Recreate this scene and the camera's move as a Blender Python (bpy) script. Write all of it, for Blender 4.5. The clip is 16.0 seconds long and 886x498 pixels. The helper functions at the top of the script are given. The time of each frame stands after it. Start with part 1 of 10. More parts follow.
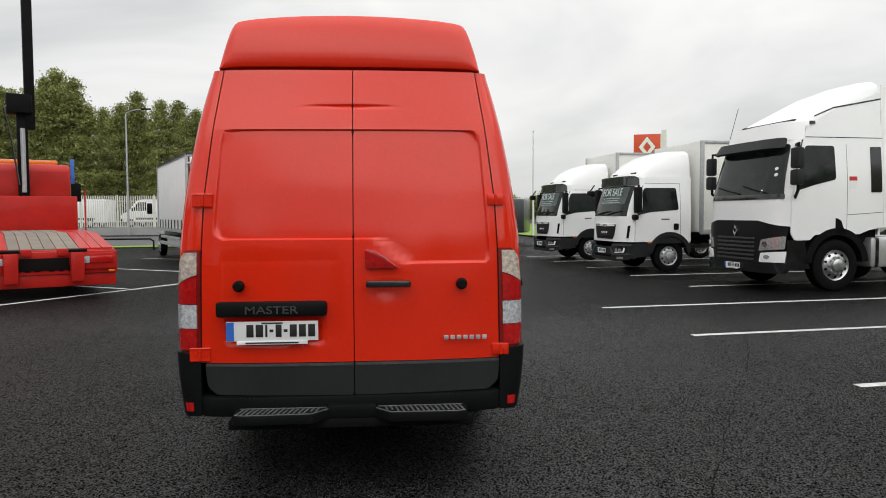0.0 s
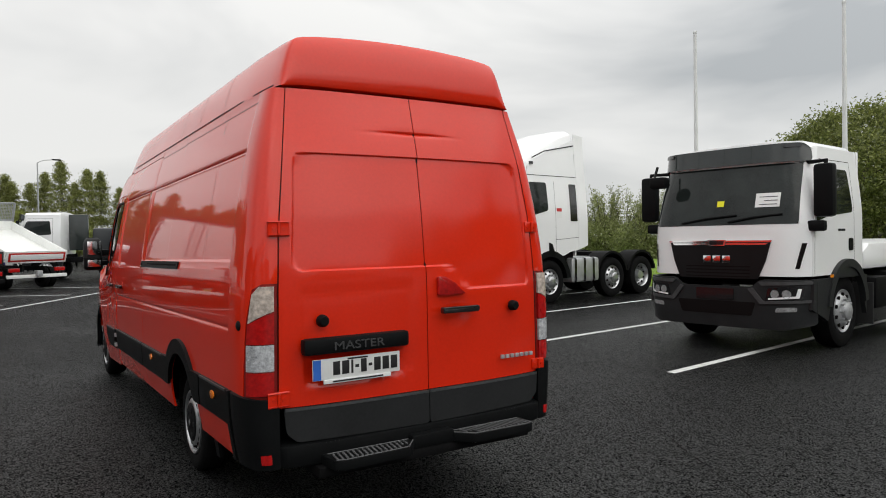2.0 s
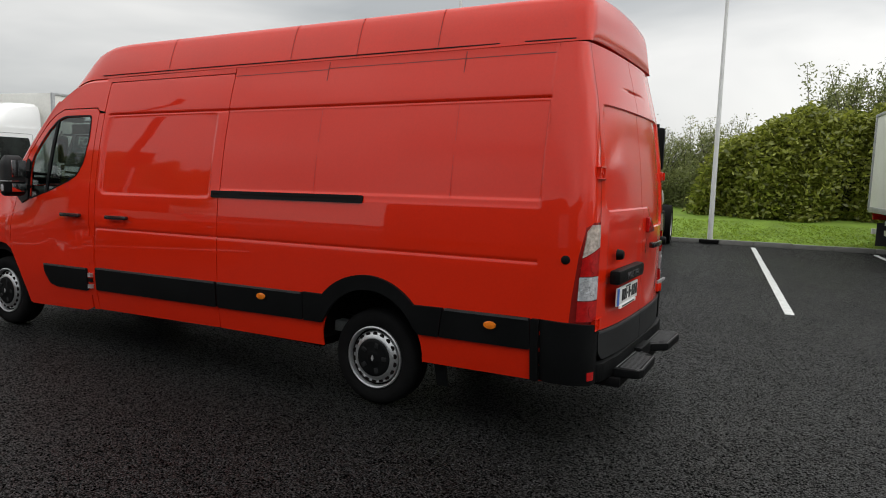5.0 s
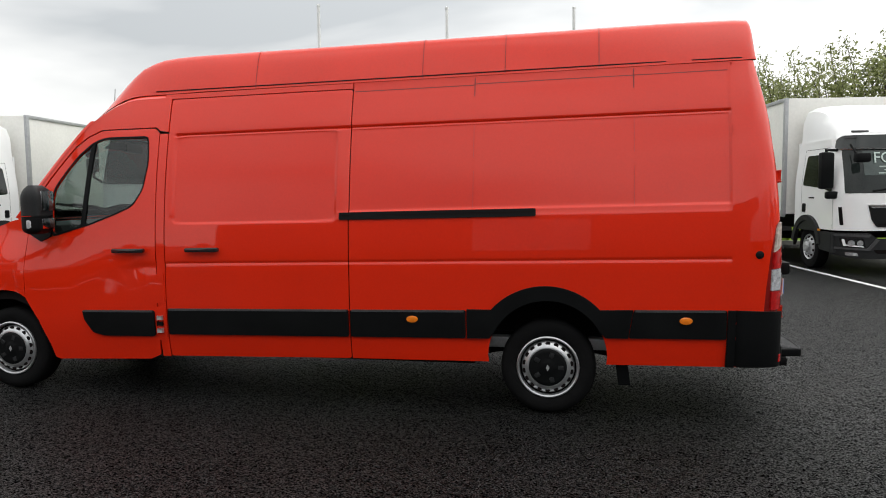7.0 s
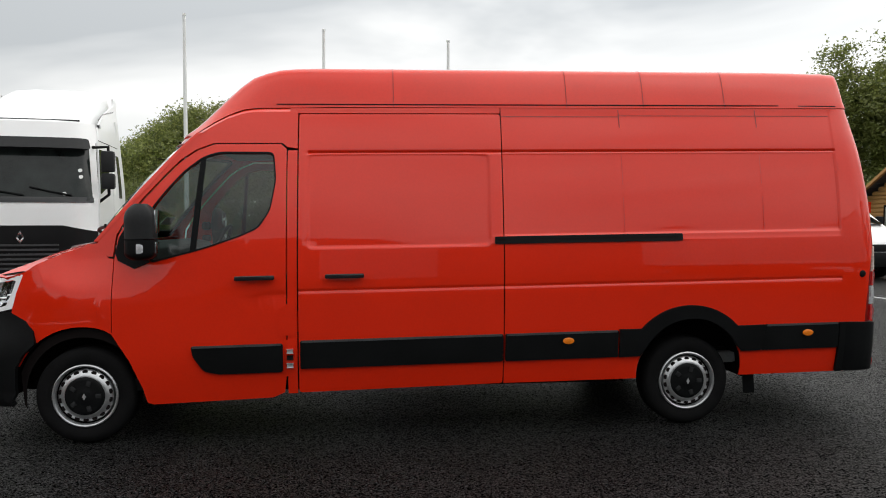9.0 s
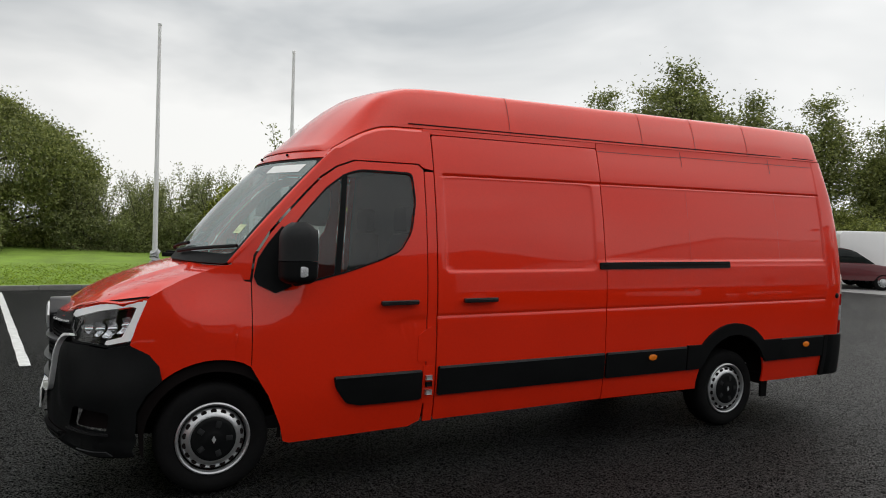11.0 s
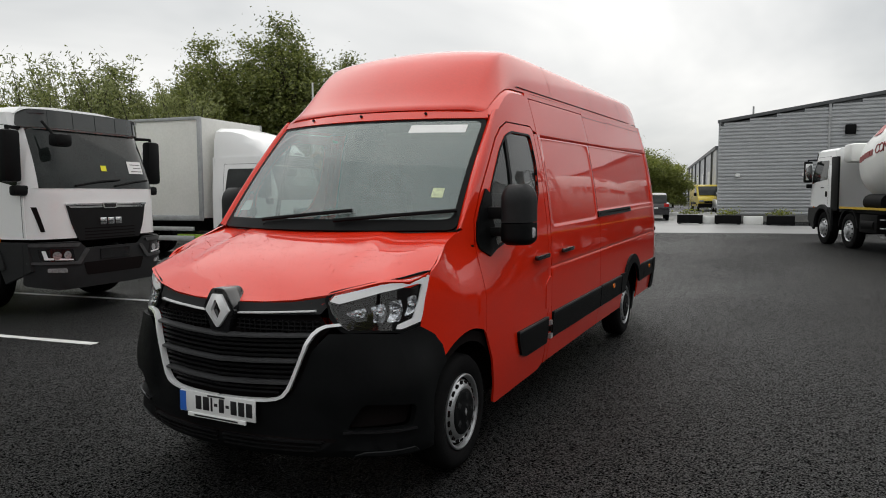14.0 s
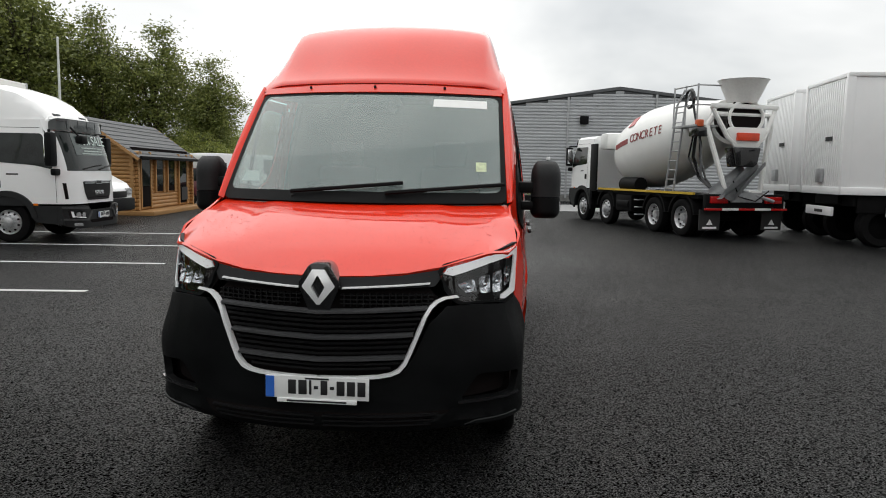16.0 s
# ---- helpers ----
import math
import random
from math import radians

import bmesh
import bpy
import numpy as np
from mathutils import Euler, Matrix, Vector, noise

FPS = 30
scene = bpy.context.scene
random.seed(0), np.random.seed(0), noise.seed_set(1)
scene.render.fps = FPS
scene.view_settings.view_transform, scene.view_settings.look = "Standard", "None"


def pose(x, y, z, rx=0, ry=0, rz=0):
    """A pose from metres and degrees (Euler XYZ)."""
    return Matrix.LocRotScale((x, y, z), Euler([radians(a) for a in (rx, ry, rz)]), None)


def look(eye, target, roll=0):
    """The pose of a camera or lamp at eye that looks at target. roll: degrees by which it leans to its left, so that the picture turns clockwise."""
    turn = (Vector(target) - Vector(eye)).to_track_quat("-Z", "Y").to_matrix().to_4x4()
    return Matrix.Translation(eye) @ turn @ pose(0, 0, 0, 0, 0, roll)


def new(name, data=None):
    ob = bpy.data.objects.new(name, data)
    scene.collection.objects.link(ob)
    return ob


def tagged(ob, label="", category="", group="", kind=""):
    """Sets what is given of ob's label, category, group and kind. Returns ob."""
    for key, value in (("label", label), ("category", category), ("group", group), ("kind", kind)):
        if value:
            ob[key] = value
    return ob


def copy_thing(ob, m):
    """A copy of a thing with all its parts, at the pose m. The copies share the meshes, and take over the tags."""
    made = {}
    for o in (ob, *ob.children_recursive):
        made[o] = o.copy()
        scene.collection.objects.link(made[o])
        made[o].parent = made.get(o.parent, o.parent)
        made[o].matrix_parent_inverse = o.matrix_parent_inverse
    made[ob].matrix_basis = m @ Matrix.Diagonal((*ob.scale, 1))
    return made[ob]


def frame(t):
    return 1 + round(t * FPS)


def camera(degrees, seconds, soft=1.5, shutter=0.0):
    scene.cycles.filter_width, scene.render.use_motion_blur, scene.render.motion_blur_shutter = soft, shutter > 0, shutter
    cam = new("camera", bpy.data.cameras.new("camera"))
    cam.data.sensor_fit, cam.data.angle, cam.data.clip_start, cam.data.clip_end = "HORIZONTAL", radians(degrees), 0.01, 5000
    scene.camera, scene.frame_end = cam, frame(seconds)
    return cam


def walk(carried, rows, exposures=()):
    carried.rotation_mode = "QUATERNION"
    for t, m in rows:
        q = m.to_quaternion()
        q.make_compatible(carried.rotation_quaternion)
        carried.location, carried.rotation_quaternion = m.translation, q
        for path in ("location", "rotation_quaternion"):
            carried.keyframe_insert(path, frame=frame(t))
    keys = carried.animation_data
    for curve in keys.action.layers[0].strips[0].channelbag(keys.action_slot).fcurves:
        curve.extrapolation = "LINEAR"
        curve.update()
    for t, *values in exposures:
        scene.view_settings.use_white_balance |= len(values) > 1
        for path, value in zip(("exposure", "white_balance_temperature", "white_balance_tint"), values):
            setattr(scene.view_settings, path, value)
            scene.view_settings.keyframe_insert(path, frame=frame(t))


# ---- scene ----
cam = camera(64.6, 16.0, 1.0)
PATH = [
    (0, (0.226, -3.962, 1.565), (0.376, -1.97, 1.465), -0.3),
    (0.5, (-0.384, -3.892, 1.552), (-0.052, -1.923, 1.439), -0.2),
    (1, (-0.976, -3.778, 1.568), (-0.355, -1.882, 1.435), 0.1),
    (1.5, (-1.519, -3.56, 1.563), (-0.691, -1.745, 1.42), -1.4),
    (2, (-2.108, -3.365, 1.586), (-1.026, -1.683, 1.555), -0.9),
    (2.5, (-2.653, -3.09, 1.589), (-1.452, -1.491, 1.526), -3.1),
    (3, (-3.206, -2.734, 1.593), (-1.793, -1.319, 1.57), -2.1),
    (3.5, (-3.673, -2.35, 1.596), (-2.142, -1.063, 1.542), -3.3),
    (4, (-4.156, -1.929, 1.603), (-2.528, -0.772, 1.513), -1.8),
    (4.2, (-4.325, -1.765, 1.62), (-2.682, -0.636, 1.463), -0.8),
    (6.3, (-5.629, 0.569, 1.58), (-3.713, 1.128, 1.464), -0.9),
    (6.5, (-5.712, 0.814, 1.563), (-3.781, 1.323, 1.446), -2.6),
    (7, (-5.848, 1.468, 1.562), (-3.891, 1.847, 1.403), -0.6),
    (7.5, (-5.939, 2.018, 1.564), (-3.967, 2.312, 1.396), -2.9),
    (8, (-6.024, 2.726, 1.555), (-4.031, 2.849, 1.442), -1.6),
    (8.5, (-6.025, 3.414, 1.569), (-4.03, 3.347, 1.444), 0.0),
    (9, (-5.977, 4.1, 1.571), (-3.992, 3.876, 1.479), 0.1),
    (9.2, (-5.964, 4.41, 1.56), (-3.986, 4.13, 1.481), 0.9),
    (11.3, (-5.142, 7.029, 1.603), (-3.406, 6.038, 1.546), 0.6),
    (11.5, (-5.01, 7.272, 1.599), (-3.311, 6.22, 1.527), -0.2),
    (12, (-4.583, 7.87, 1.598), (-3.011, 6.636, 1.523), -0.1),
    (12.5, (-4.174, 8.369, 1.601), (-2.796, 6.922, 1.503), 0.2),
    (13, (-3.728, 8.85, 1.604), (-2.451, 7.315, 1.488), 0.8),
    (13.5, (-3.204, 9.261, 1.588), (-2.134, 7.578, 1.432), 1.1),
    (14, (-2.673, 9.615, 1.595), (-1.773, 7.836, 1.439), -0.3),
    (14.5, (-2.146, 9.917, 1.577), (-1.453, 8.048, 1.407), 0.9),
    (15, (-1.646, 10.104, 1.581), (-1.098, 8.189, 1.402), -0.7),
    (15.5, (-1.213, 10.242, 1.576), (-0.866, 8.286, 1.346), -1.0),
    (16, (-0.935, 10.23, 1.562), (-0.739, 8.251, 1.347), 1.0),
]
walk(cam, [(t, look(eye, target, roll)) for t, eye, target, roll in PATH], [(0.0, 0.28, 6700, 9), (2.0, 0.17, 6700, 9), (3.5, 0.12, 6700, 9), (6.5, 0.40, 6700, 9), (7.5, 0.63, 6700, 9), (8.3, 0.56, 6700, 9), (9.0, 0.42, 6700, 9), (11.5, 0.0, 6700, 9), (13.0, -0.07, 6700, 9), (15.0, 0.03, 6700, 9), (15.5, 0.07, 6700, 9), (16.0, 0.27, 6700, 9)])

# ---- light ----
world = bpy.data.worlds.new("overcast")
scene.world = world
world.use_nodes = True
wn, wl = world.node_tree.nodes, world.node_tree.links
wbg = wn["Background"]
sky = wn.new("ShaderNodeTexSky")
sky.sky_type, sky.sun_disc = "NISHITA", False
sky.sun_elevation, sky.sun_rotation = radians(56), radians(168)
skym = wn.new("ShaderNodeVectorMath")
skym.operation = "SCALE"
skym.inputs["Scale"].default_value = 0.10
wl.new(sky.outputs[0], skym.inputs[0])
wco = wn.new("ShaderNodeTexCoord")
wmap = wn.new("ShaderNodeMapping")
wmap.inputs["Scale"].default_value = (1.0, 1.0, 2.6)
wl.new(wco.outputs["Generated"], wmap.inputs[0])
cl = wn.new("ShaderNodeTexNoise")
cl.inputs["Scale"].default_value, cl.inputs["Detail"].default_value, cl.inputs["Roughness"].default_value = 1.5, 5.0, 0.5
cl.inputs["Distortion"].default_value = 0.5
wl.new(wmap.outputs[0], cl.inputs["Vector"])
clr = wn.new("ShaderNodeValToRGB")
clr.color_ramp.elements[0].position, clr.color_ramp.elements[0].color = 0.34, (0.46, 0.485, 0.51, 1)
clr.color_ramp.elements[1].position, clr.color_ramp.elements[1].color = 0.64, (0.93, 0.935, 0.94, 1)
wl.new(cl.outputs[0], clr.inputs[0])
wsep = wn.new("ShaderNodeSeparateXYZ")
wl.new(wco.outputs["Generated"], wsep.inputs[0])
wz = wn.new("ShaderNodeMapRange")
wz.interpolation_type = "SMOOTHSTEP"
wz.inputs["From Min"].default_value, wz.inputs["From Max"].default_value = 0.12, 0.85
wz.inputs["To Min"].default_value, wz.inputs["To Max"].default_value = 0.95, 1.62
wl.new(wsep.outputs[2], wz.inputs[0])
wsc = wn.new("ShaderNodeVectorMath")
wsc.operation = "SCALE"
wl.new(clr.outputs[0], wsc.inputs[0])
wl.new(wz.outputs[0], wsc.inputs["Scale"])
wmix = wn.new("ShaderNodeMix")
wmix.data_type = "RGBA"
wmix.inputs[0].default_value = 0.93
wl.new(skym.outputs[0], wmix.inputs[6])
# the cloud is thinner and brighter towards the hidden sun
wdot = wn.new("ShaderNodeVectorMath")
wdot.operation = "DOT_PRODUCT"
wdot.inputs[1].default_value = (0.25, -0.85, 0.45)
wl.new(wco.outputs["Generated"], wdot.inputs[0])
wgl = wn.new("ShaderNodeMapRange")
wgl.inputs["From Min"].default_value, wgl.inputs["From Max"].default_value = -0.6, 0.9
wgl.inputs["To Min"].default_value, wgl.inputs["To Max"].default_value = 0.86, 1.16
wl.new(wdot.outputs["Value"], wgl.inputs[0])
wsd = wn.new("ShaderNodeVectorMath")
wsd.operation = "SCALE"
wl.new(wsc.outputs[0], wsd.inputs[0])
wl.new(wgl.outputs[0], wsd.inputs["Scale"])
wl.new(wsd.outputs[0], wmix.inputs[7])
wl.new(wmix.outputs[2], wbg.inputs[0])
wbg.inputs[1].default_value = 1.0
sun = new("sun", bpy.data.lights.new("sun", "SUN"))
sun.data.energy, sun.data.angle, sun.data.color = 0.7, radians(85), (1.0, 0.97, 0.93)
sun.matrix_world = look((4, -18, 28), (0, 0, 0))


# ---- materials ----
def mat(name, color, rough=0.5, metal=0.0, var=0.12, vscale=3.0, fine=60.0, bump=0.0, bscale=200.0, coat=0.0, spec=0.5, rvar=0.1, per=0.0, film=0.04):
    """A principled surface with tone variation at two scales, roughness wear and fine relief."""
    m = bpy.data.materials.new(name)
    m.use_nodes = True
    n, l = m.node_tree.nodes, m.node_tree.links
    b = n["Principled BSDF"]
    co = n.new("ShaderNodeTexCoord")
    n1, n2 = n.new("ShaderNodeTexNoise"), n.new("ShaderNodeTexNoise")
    n1.inputs["Scale"].default_value, n1.inputs["Detail"].default_value = vscale, 5
    n2.inputs["Scale"].default_value, n2.inputs["Detail"].default_value = fine, 3
    l.new(co.outputs["Object"], n1.inputs["Vector"])
    l.new(co.outputs["Object"], n2.inputs["Vector"])
    mixn = n.new("ShaderNodeMath")
    mixn.operation = "MULTIPLY_ADD"
    mixn.inputs[1].default_value = 0.6
    l.new(n1.outputs[0], mixn.inputs[0])
    half = n.new("ShaderNodeMath")
    half.operation = "MULTIPLY"
    half.inputs[1].default_value = 0.4
    l.new(n2.outputs[0], half.inputs[0])
    l.new(half.outputs[0], mixn.inputs[2])
    fac = mixn.outputs[0]
    if per:
        info = n.new("ShaderNodeObjectInfo")
        add = n.new("ShaderNodeMath")
        add.operation = "MULTIPLY_ADD"
        add.inputs[1].default_value = per
        l.new(info.outputs["Random"], add.inputs[0])
        l.new(fac, add.inputs[2])
        fac = add.outputs[0]
    r = n.new("ShaderNodeValToRGB")
    e = r.color_ramp.elements
    e[0].position, e[1].position = 0.32, 0.68 + per
    e[0].color = (*[c * (1 - var) for c in color], 1)
    e[1].color = (*[min(1, c * (1 + var)) for c in color], 1)
    l.new(fac, r.inputs[0])
    l.new(r.outputs[0], b.inputs["Base Color"])
    rr = n.new("ShaderNodeMapRange")
    rr.inputs["To Min"].default_value, rr.inputs["To Max"].default_value = max(0.02, rough * (1 - rvar)), min(1, rough * (1 + rvar))
    l.new(n1.outputs[0], rr.inputs[0])
    l.new(rr.outputs[0], b.inputs["Roughness"])
    b.inputs["Metallic"].default_value = metal
    b.inputs["Specular IOR Level"].default_value = spec
    b.inputs["Coat Weight"].default_value = coat
    b.inputs["Coat Roughness"].default_value = film
    if bump:
        n3 = n.new("ShaderNodeTexNoise")
        n3.inputs["Scale"].default_value, n3.inputs["Detail"].default_value = bscale, 4
        l.new(co.outputs["Object"], n3.inputs["Vector"])
        bp = n.new("ShaderNodeBump")
        bp.inputs["Strength"].default_value, bp.inputs["Distance"].default_value = bump, 0.01
        l.new(n3.outputs[0], bp.inputs["Height"])
        l.new(bp.outputs[0], b.inputs["Normal"])
    return m


def glass_mat(name, tint, body=0.0, bodycol=(0.02, 0.02, 0.02)):
    """Clear pane: tinted see-through with a Fresnel gloss; body mixes in an opaque colour as painted reflection."""
    m = bpy.data.materials.new(name)
    m.use_nodes = True
    n, l = m.node_tree.nodes, m.node_tree.links
    n.remove(n["Principled BSDF"])
    out = n["Material Output"]
    tr, gl, df = n.new("ShaderNodeBsdfTransparent"), n.new("ShaderNodeBsdfGlossy"), n.new("ShaderNodeBsdfDiffuse")
    tr.inputs[0].default_value = (*tint, 1)
    gl.inputs["Roughness"].default_value = 0.02
    df.inputs[0].default_value = (*bodycol, 1)
    lw, pw, fr = n.new("ShaderNodeLayerWeight"), n.new("ShaderNodeMath"), n.new("ShaderNodeMapRange")
    lw.inputs[0].default_value = 0.5
    pw.operation = "POWER"
    pw.inputs[1].default_value = 4.0
    l.new(lw.outputs["Facing"], pw.inputs[0])
    fr.inputs["To Min"].default_value, fr.inputs["To Max"].default_value = 0.07, 0.9
    l.new(pw.outputs[0], fr.inputs[0])
    m1, m2 = n.new("ShaderNodeMixShader"), n.new("ShaderNodeMixShader")
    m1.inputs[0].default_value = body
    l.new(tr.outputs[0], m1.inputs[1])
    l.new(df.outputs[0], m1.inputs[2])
    l.new(fr.outputs[0], m2.inputs[0])
    l.new(m1.outputs[0], m2.inputs[1])
    l.new(gl.outputs[0], m2.inputs[2])
    l.new(m2.outputs[0], out.inputs[0])
    return m


RED = mat("red_paint", (0.68, 0.021, 0.0035), 0.45, var=0.05, vscale=1.2, spec=0.05, coat=1.0, rvar=0.12, film=0.022)
REDR = mat("dulled_red_paint", (0.68, 0.021, 0.0035), 0.45, var=0.07, vscale=1.6, spec=0.05, coat=1.0, rvar=0.15, film=0.13)
BLACKP = mat("black_plastic", (0.0055, 0.006, 0.0064), 0.48, spec=0.09, var=0.25, vscale=4, bump=0.10, bscale=500)
GREYP = mat("worn_grey_plastic", (0.017, 0.018, 0.019), 0.55, spec=0.22, var=0.22, vscale=5, bump=0.08, bscale=400)
SEAM = mat("dark_gap", (0.010, 0.008, 0.008), 0.9, var=0.1, spec=0.04)
GLOSSB = mat("gloss_black", (0.012, 0.012, 0.013), 0.12, var=0.1, coat=0.5)
GRILLE = mat("grille_black", (0.008, 0.008, 0.0085), 0.4, var=0.2, spec=0.15)
# white base, little metal: the sky mirrored in chrome is put into the colour
BRIGHT = mat("bright_chrome_trim", (0.94, 0.95, 0.96), 0.14, 0.2, var=0.03, coat=0.6)
CHROME = mat("chrome", (0.82, 0.83, 0.84), 0.10, 1.0, var=0.04)
STEEL = mat("silver_wheel", (0.52, 0.53, 0.54), 0.32, 0.85, var=0.12, vscale=8)
ALLOY = mat("worn_wheel_silver", (0.50, 0.51, 0.52), 0.45, 0.6, var=0.25, vscale=10)
RUBBER = mat("tyre_rubber", (0.007, 0.007, 0.0073), 0.8, spec=0.07, var=0.3, vscale=9, bump=0.25, bscale=160)
WHITE = mat("white_paint", (0.86, 0.87, 0.87), 0.32, var=0.03, vscale=1.5, coat=0.5)
WHITEW = mat("weathered_white_panel", (0.80, 0.81, 0.79), 0.5, var=0.09, vscale=1.1, fine=20)
CREAM = mat("off_white_panel", (0.76, 0.76, 0.72), 0.5, var=0.08, vscale=0.9, fine=18)
FRAMEBLK = mat("chassis_black", (0.007, 0.007, 0.0074), 0.6, spec=0.07, var=0.35, vscale=5, bump=0.1, bscale=90)
VISOR = mat("smoked_visor", (0.028, 0.034, 0.033), 0.16, var=0.15, coat=0.4)
DGLASS = mat("dark_cab_glass", (0.013, 0.017, 0.016), 0.03, spec=0.32, var=0.7, vscale=2.5)
ALU = mat("raw_aluminium", (0.55, 0.56, 0.57), 0.42, 0.7, var=0.15, vscale=6)
GALV = mat("galvanised_steel", (0.40, 0.41, 0.42), 0.5, 0.5, var=0.18, vscale=7)
GLASS = glass_mat("tinted_glass", (0.50, 0.56, 0.53))
BEAD = mat("rain_bead", (0.56, 0.014, 0.005), 0.25, var=0.05, coat=0.6)
# the opaque pale teal share stands in for sky reflected in the screen
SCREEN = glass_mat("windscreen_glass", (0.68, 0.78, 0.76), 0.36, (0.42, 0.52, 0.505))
LENS = glass_mat("clear_lens", (0.93, 0.94, 0.95))
REDL = mat("red_lens", (0.42, 0.008, 0.008), 0.12, var=0.25, vscale=30, coat=0.6)
WHITEL = mat("white_lens", (0.46, 0.47, 0.49), 0.12, 0.0, var=0.5, vscale=38, fine=120, coat=0.6, bump=0.3, bscale=120)
AMBER = mat("amber_lens", (0.80, 0.20, 0.012), 0.15, var=0.2, vscale=40, coat=0.5)
DRLM = mat("running_light_white", (0.88, 0.89, 0.90), 0.25, var=0.05, coat=0.5)
AMBERW = mat("pale_amber_lens", (0.48, 0.41, 0.36), 0.15, var=0.5, vscale=34, coat=0.5)
PLATEW = mat("plate_white", (0.72, 0.73, 0.72), 0.4, var=0.04)
PLATEB = mat("plate_blue", (0.03, 0.14, 0.55), 0.4, var=0.05)
INK = mat("black_ink", (0.012, 0.012, 0.013), 0.5, var=0.1)
PAPER = mat("paper_label", (0.80, 0.81, 0.80), 0.7, var=0.05)
YELLOW = mat("yellow_label", (0.85, 0.80, 0.02), 0.6, var=0.05)
SEAT = mat("seat_fabric", (0.030, 0.031, 0.034), 0.9, var=0.3, vscale=20, bump=0.2, bscale=400)
DASH = mat("dash_plastic", (0.040, 0.041, 0.043), 0.6, var=0.2)
LINER = mat("bulkhead_grey", (0.07, 0.073, 0.073), 0.7, var=0.08)


# ---- mesh helpers ----
def part(name, bm, material, parent=None, label="", smooth=40):
    me = bpy.data.meshes.new(name)
    if smooth:
        for f_ in bm.faces:
            f_.smooth = True
    bm.to_mesh(me)
    bm.free()
    if smooth:
        me.set_sharp_from_angle(angle=radians(smooth))
    me.materials.append(material)
    ob = new(name, me)
    if parent is not None:
        ob.parent = parent
    return tagged(ob, label)


def thing(name, m, label, category, group="", kind=""):
    ob = new(name)
    ob.empty_display_size = 0.2
    ob.matrix_world = m
    return tagged(ob, label, category, group, kind)


def box(bm, x0, x1, y0, y1, z0, z1, bevel=0.0, m=None):
    r = bmesh.ops.create_cube(bm, size=1.0)
    vs = r["verts"]
    for v in vs:
        v.co = Vector(((x0 + x1) / 2 + v.co.x * (x1 - x0), (y0 + y1) / 2 + v.co.y * (y1 - y0), (z0 + z1) / 2 + v.co.z * (z1 - z0)))
    if bevel:
        es = {e for v in vs for e in v.link_edges}
        r = bmesh.ops.bevel(bm, geom=list(es), offset=bevel, segments=2, affect="EDGES", profile=0.6)
        vs = {v for f_ in r["faces"] for v in f_.verts} | {v for v in vs if v.is_valid}
    if m is not None:
        for v in vs:
            v.co = m @ v.co
    return bm


def cyl(bm, p, q, r0, r1=None, seg=16, caps=True):
    p, q = Vector(p), Vector(q)
    d = q - p
    rot = d.to_track_quat("Z", "Y").to_matrix().to_4x4()
    bmesh.ops.create_cone(bm, cap_ends=caps, segments=seg, radius1=r0, radius2=r0 if r1 is None else r1, depth=d.length,
                          matrix=Matrix.Translation((p + q) / 2) @ rot)
    return bm


def lathe(bm, prof, m=None, seg=32, close=False):
    """Turns (radius, along) pairs round the local x axis."""
    m = m or Matrix.Identity(4)
    rings = []
    for r, a in prof:
        rings.append([bm.verts.new(m @ Vector((a, r * math.cos(k * math.tau / seg), r * math.sin(k * math.tau / seg)))) for k in range(seg)])
    pairs = list(zip(rings, rings[1:])) + ([(rings[-1], rings[0])] if close else [])
    for a, b in pairs:
        for k in range(seg):
            bm.faces.new((a[k], a[(k + 1) % seg], b[(k + 1) % seg], b[k]))
    return bm


def tube(bm, pts, r, seg=8):
    """A round bar along the points, one connected skin."""
    pts = [Vector(p) for p in pts]
    rings, side = [], None
    for k, p in enumerate(pts):
        a = (p - pts[k - 1]).normalized() if k else None
        b = (pts[k + 1] - p).normalized() if k + 1 < len(pts) else None
        d = ((a or b) + (b or a)).normalized()
        if side is None:
            side = d.orthogonal().normalized()
        side = (side - d * side.dot(d)).normalized()
        up = d.cross(side)
        rings.append([bm.verts.new(p + (side * math.cos(q * math.tau / seg) + up * math.sin(q * math.tau / seg)) * r) for q in range(seg)])
    for a, b in zip(rings, rings[1:]):
        for q in range(seg):
            bm.faces.new((a[q], a[(q + 1) % seg], b[(q + 1) % seg], b[q]))
    bm.faces.new(rings[0][::-1]), bm.faces.new(rings[-1])
    return bm


def prism(bm, pts, t0, t1, axis="x", bevel=0.0):
    """A polygon of (u, v) pairs pushed from t0 to t1 along an axis."""
    def at(u, v, t):
        return {"x": (t, u, v), "y": (u, t, v), "z": (u, v, t)}[axis]
    a = [bm.verts.new(at(u, v, t0)) for u, v in pts]
    b = [bm.verts.new(at(u, v, t1)) for u, v in pts]
    fs = [bm.faces.new(a), bm.faces.new(b[::-1])]
    n = len(pts)
    for k in range(n):
        fs.append(bm.faces.new((a[k], b[k], b[(k + 1) % n], a[(k + 1) % n])))
    bmesh.ops.recalc_face_normals(bm, faces=fs)
    if bevel:
        es = {e for f_ in fs for e in f_.edges}
        bmesh.ops.bevel(bm, geom=list(es), offset=bevel, segments=2, affect="EDGES", profile=0.6)
    return bm


def interp(x, pts):
    if x <= pts[0][0]:
        return pts[0][1]
    for (a, u), (b, v) in zip(pts, pts[1:]):
        if x <= b:
            return u + (v - u) * (x - a) / (b - a)
    return pts[-1][1]


def smooth01(t):
    t = max(0.0, min(1.0, t))
    return t * t * (3 - 2 * t)


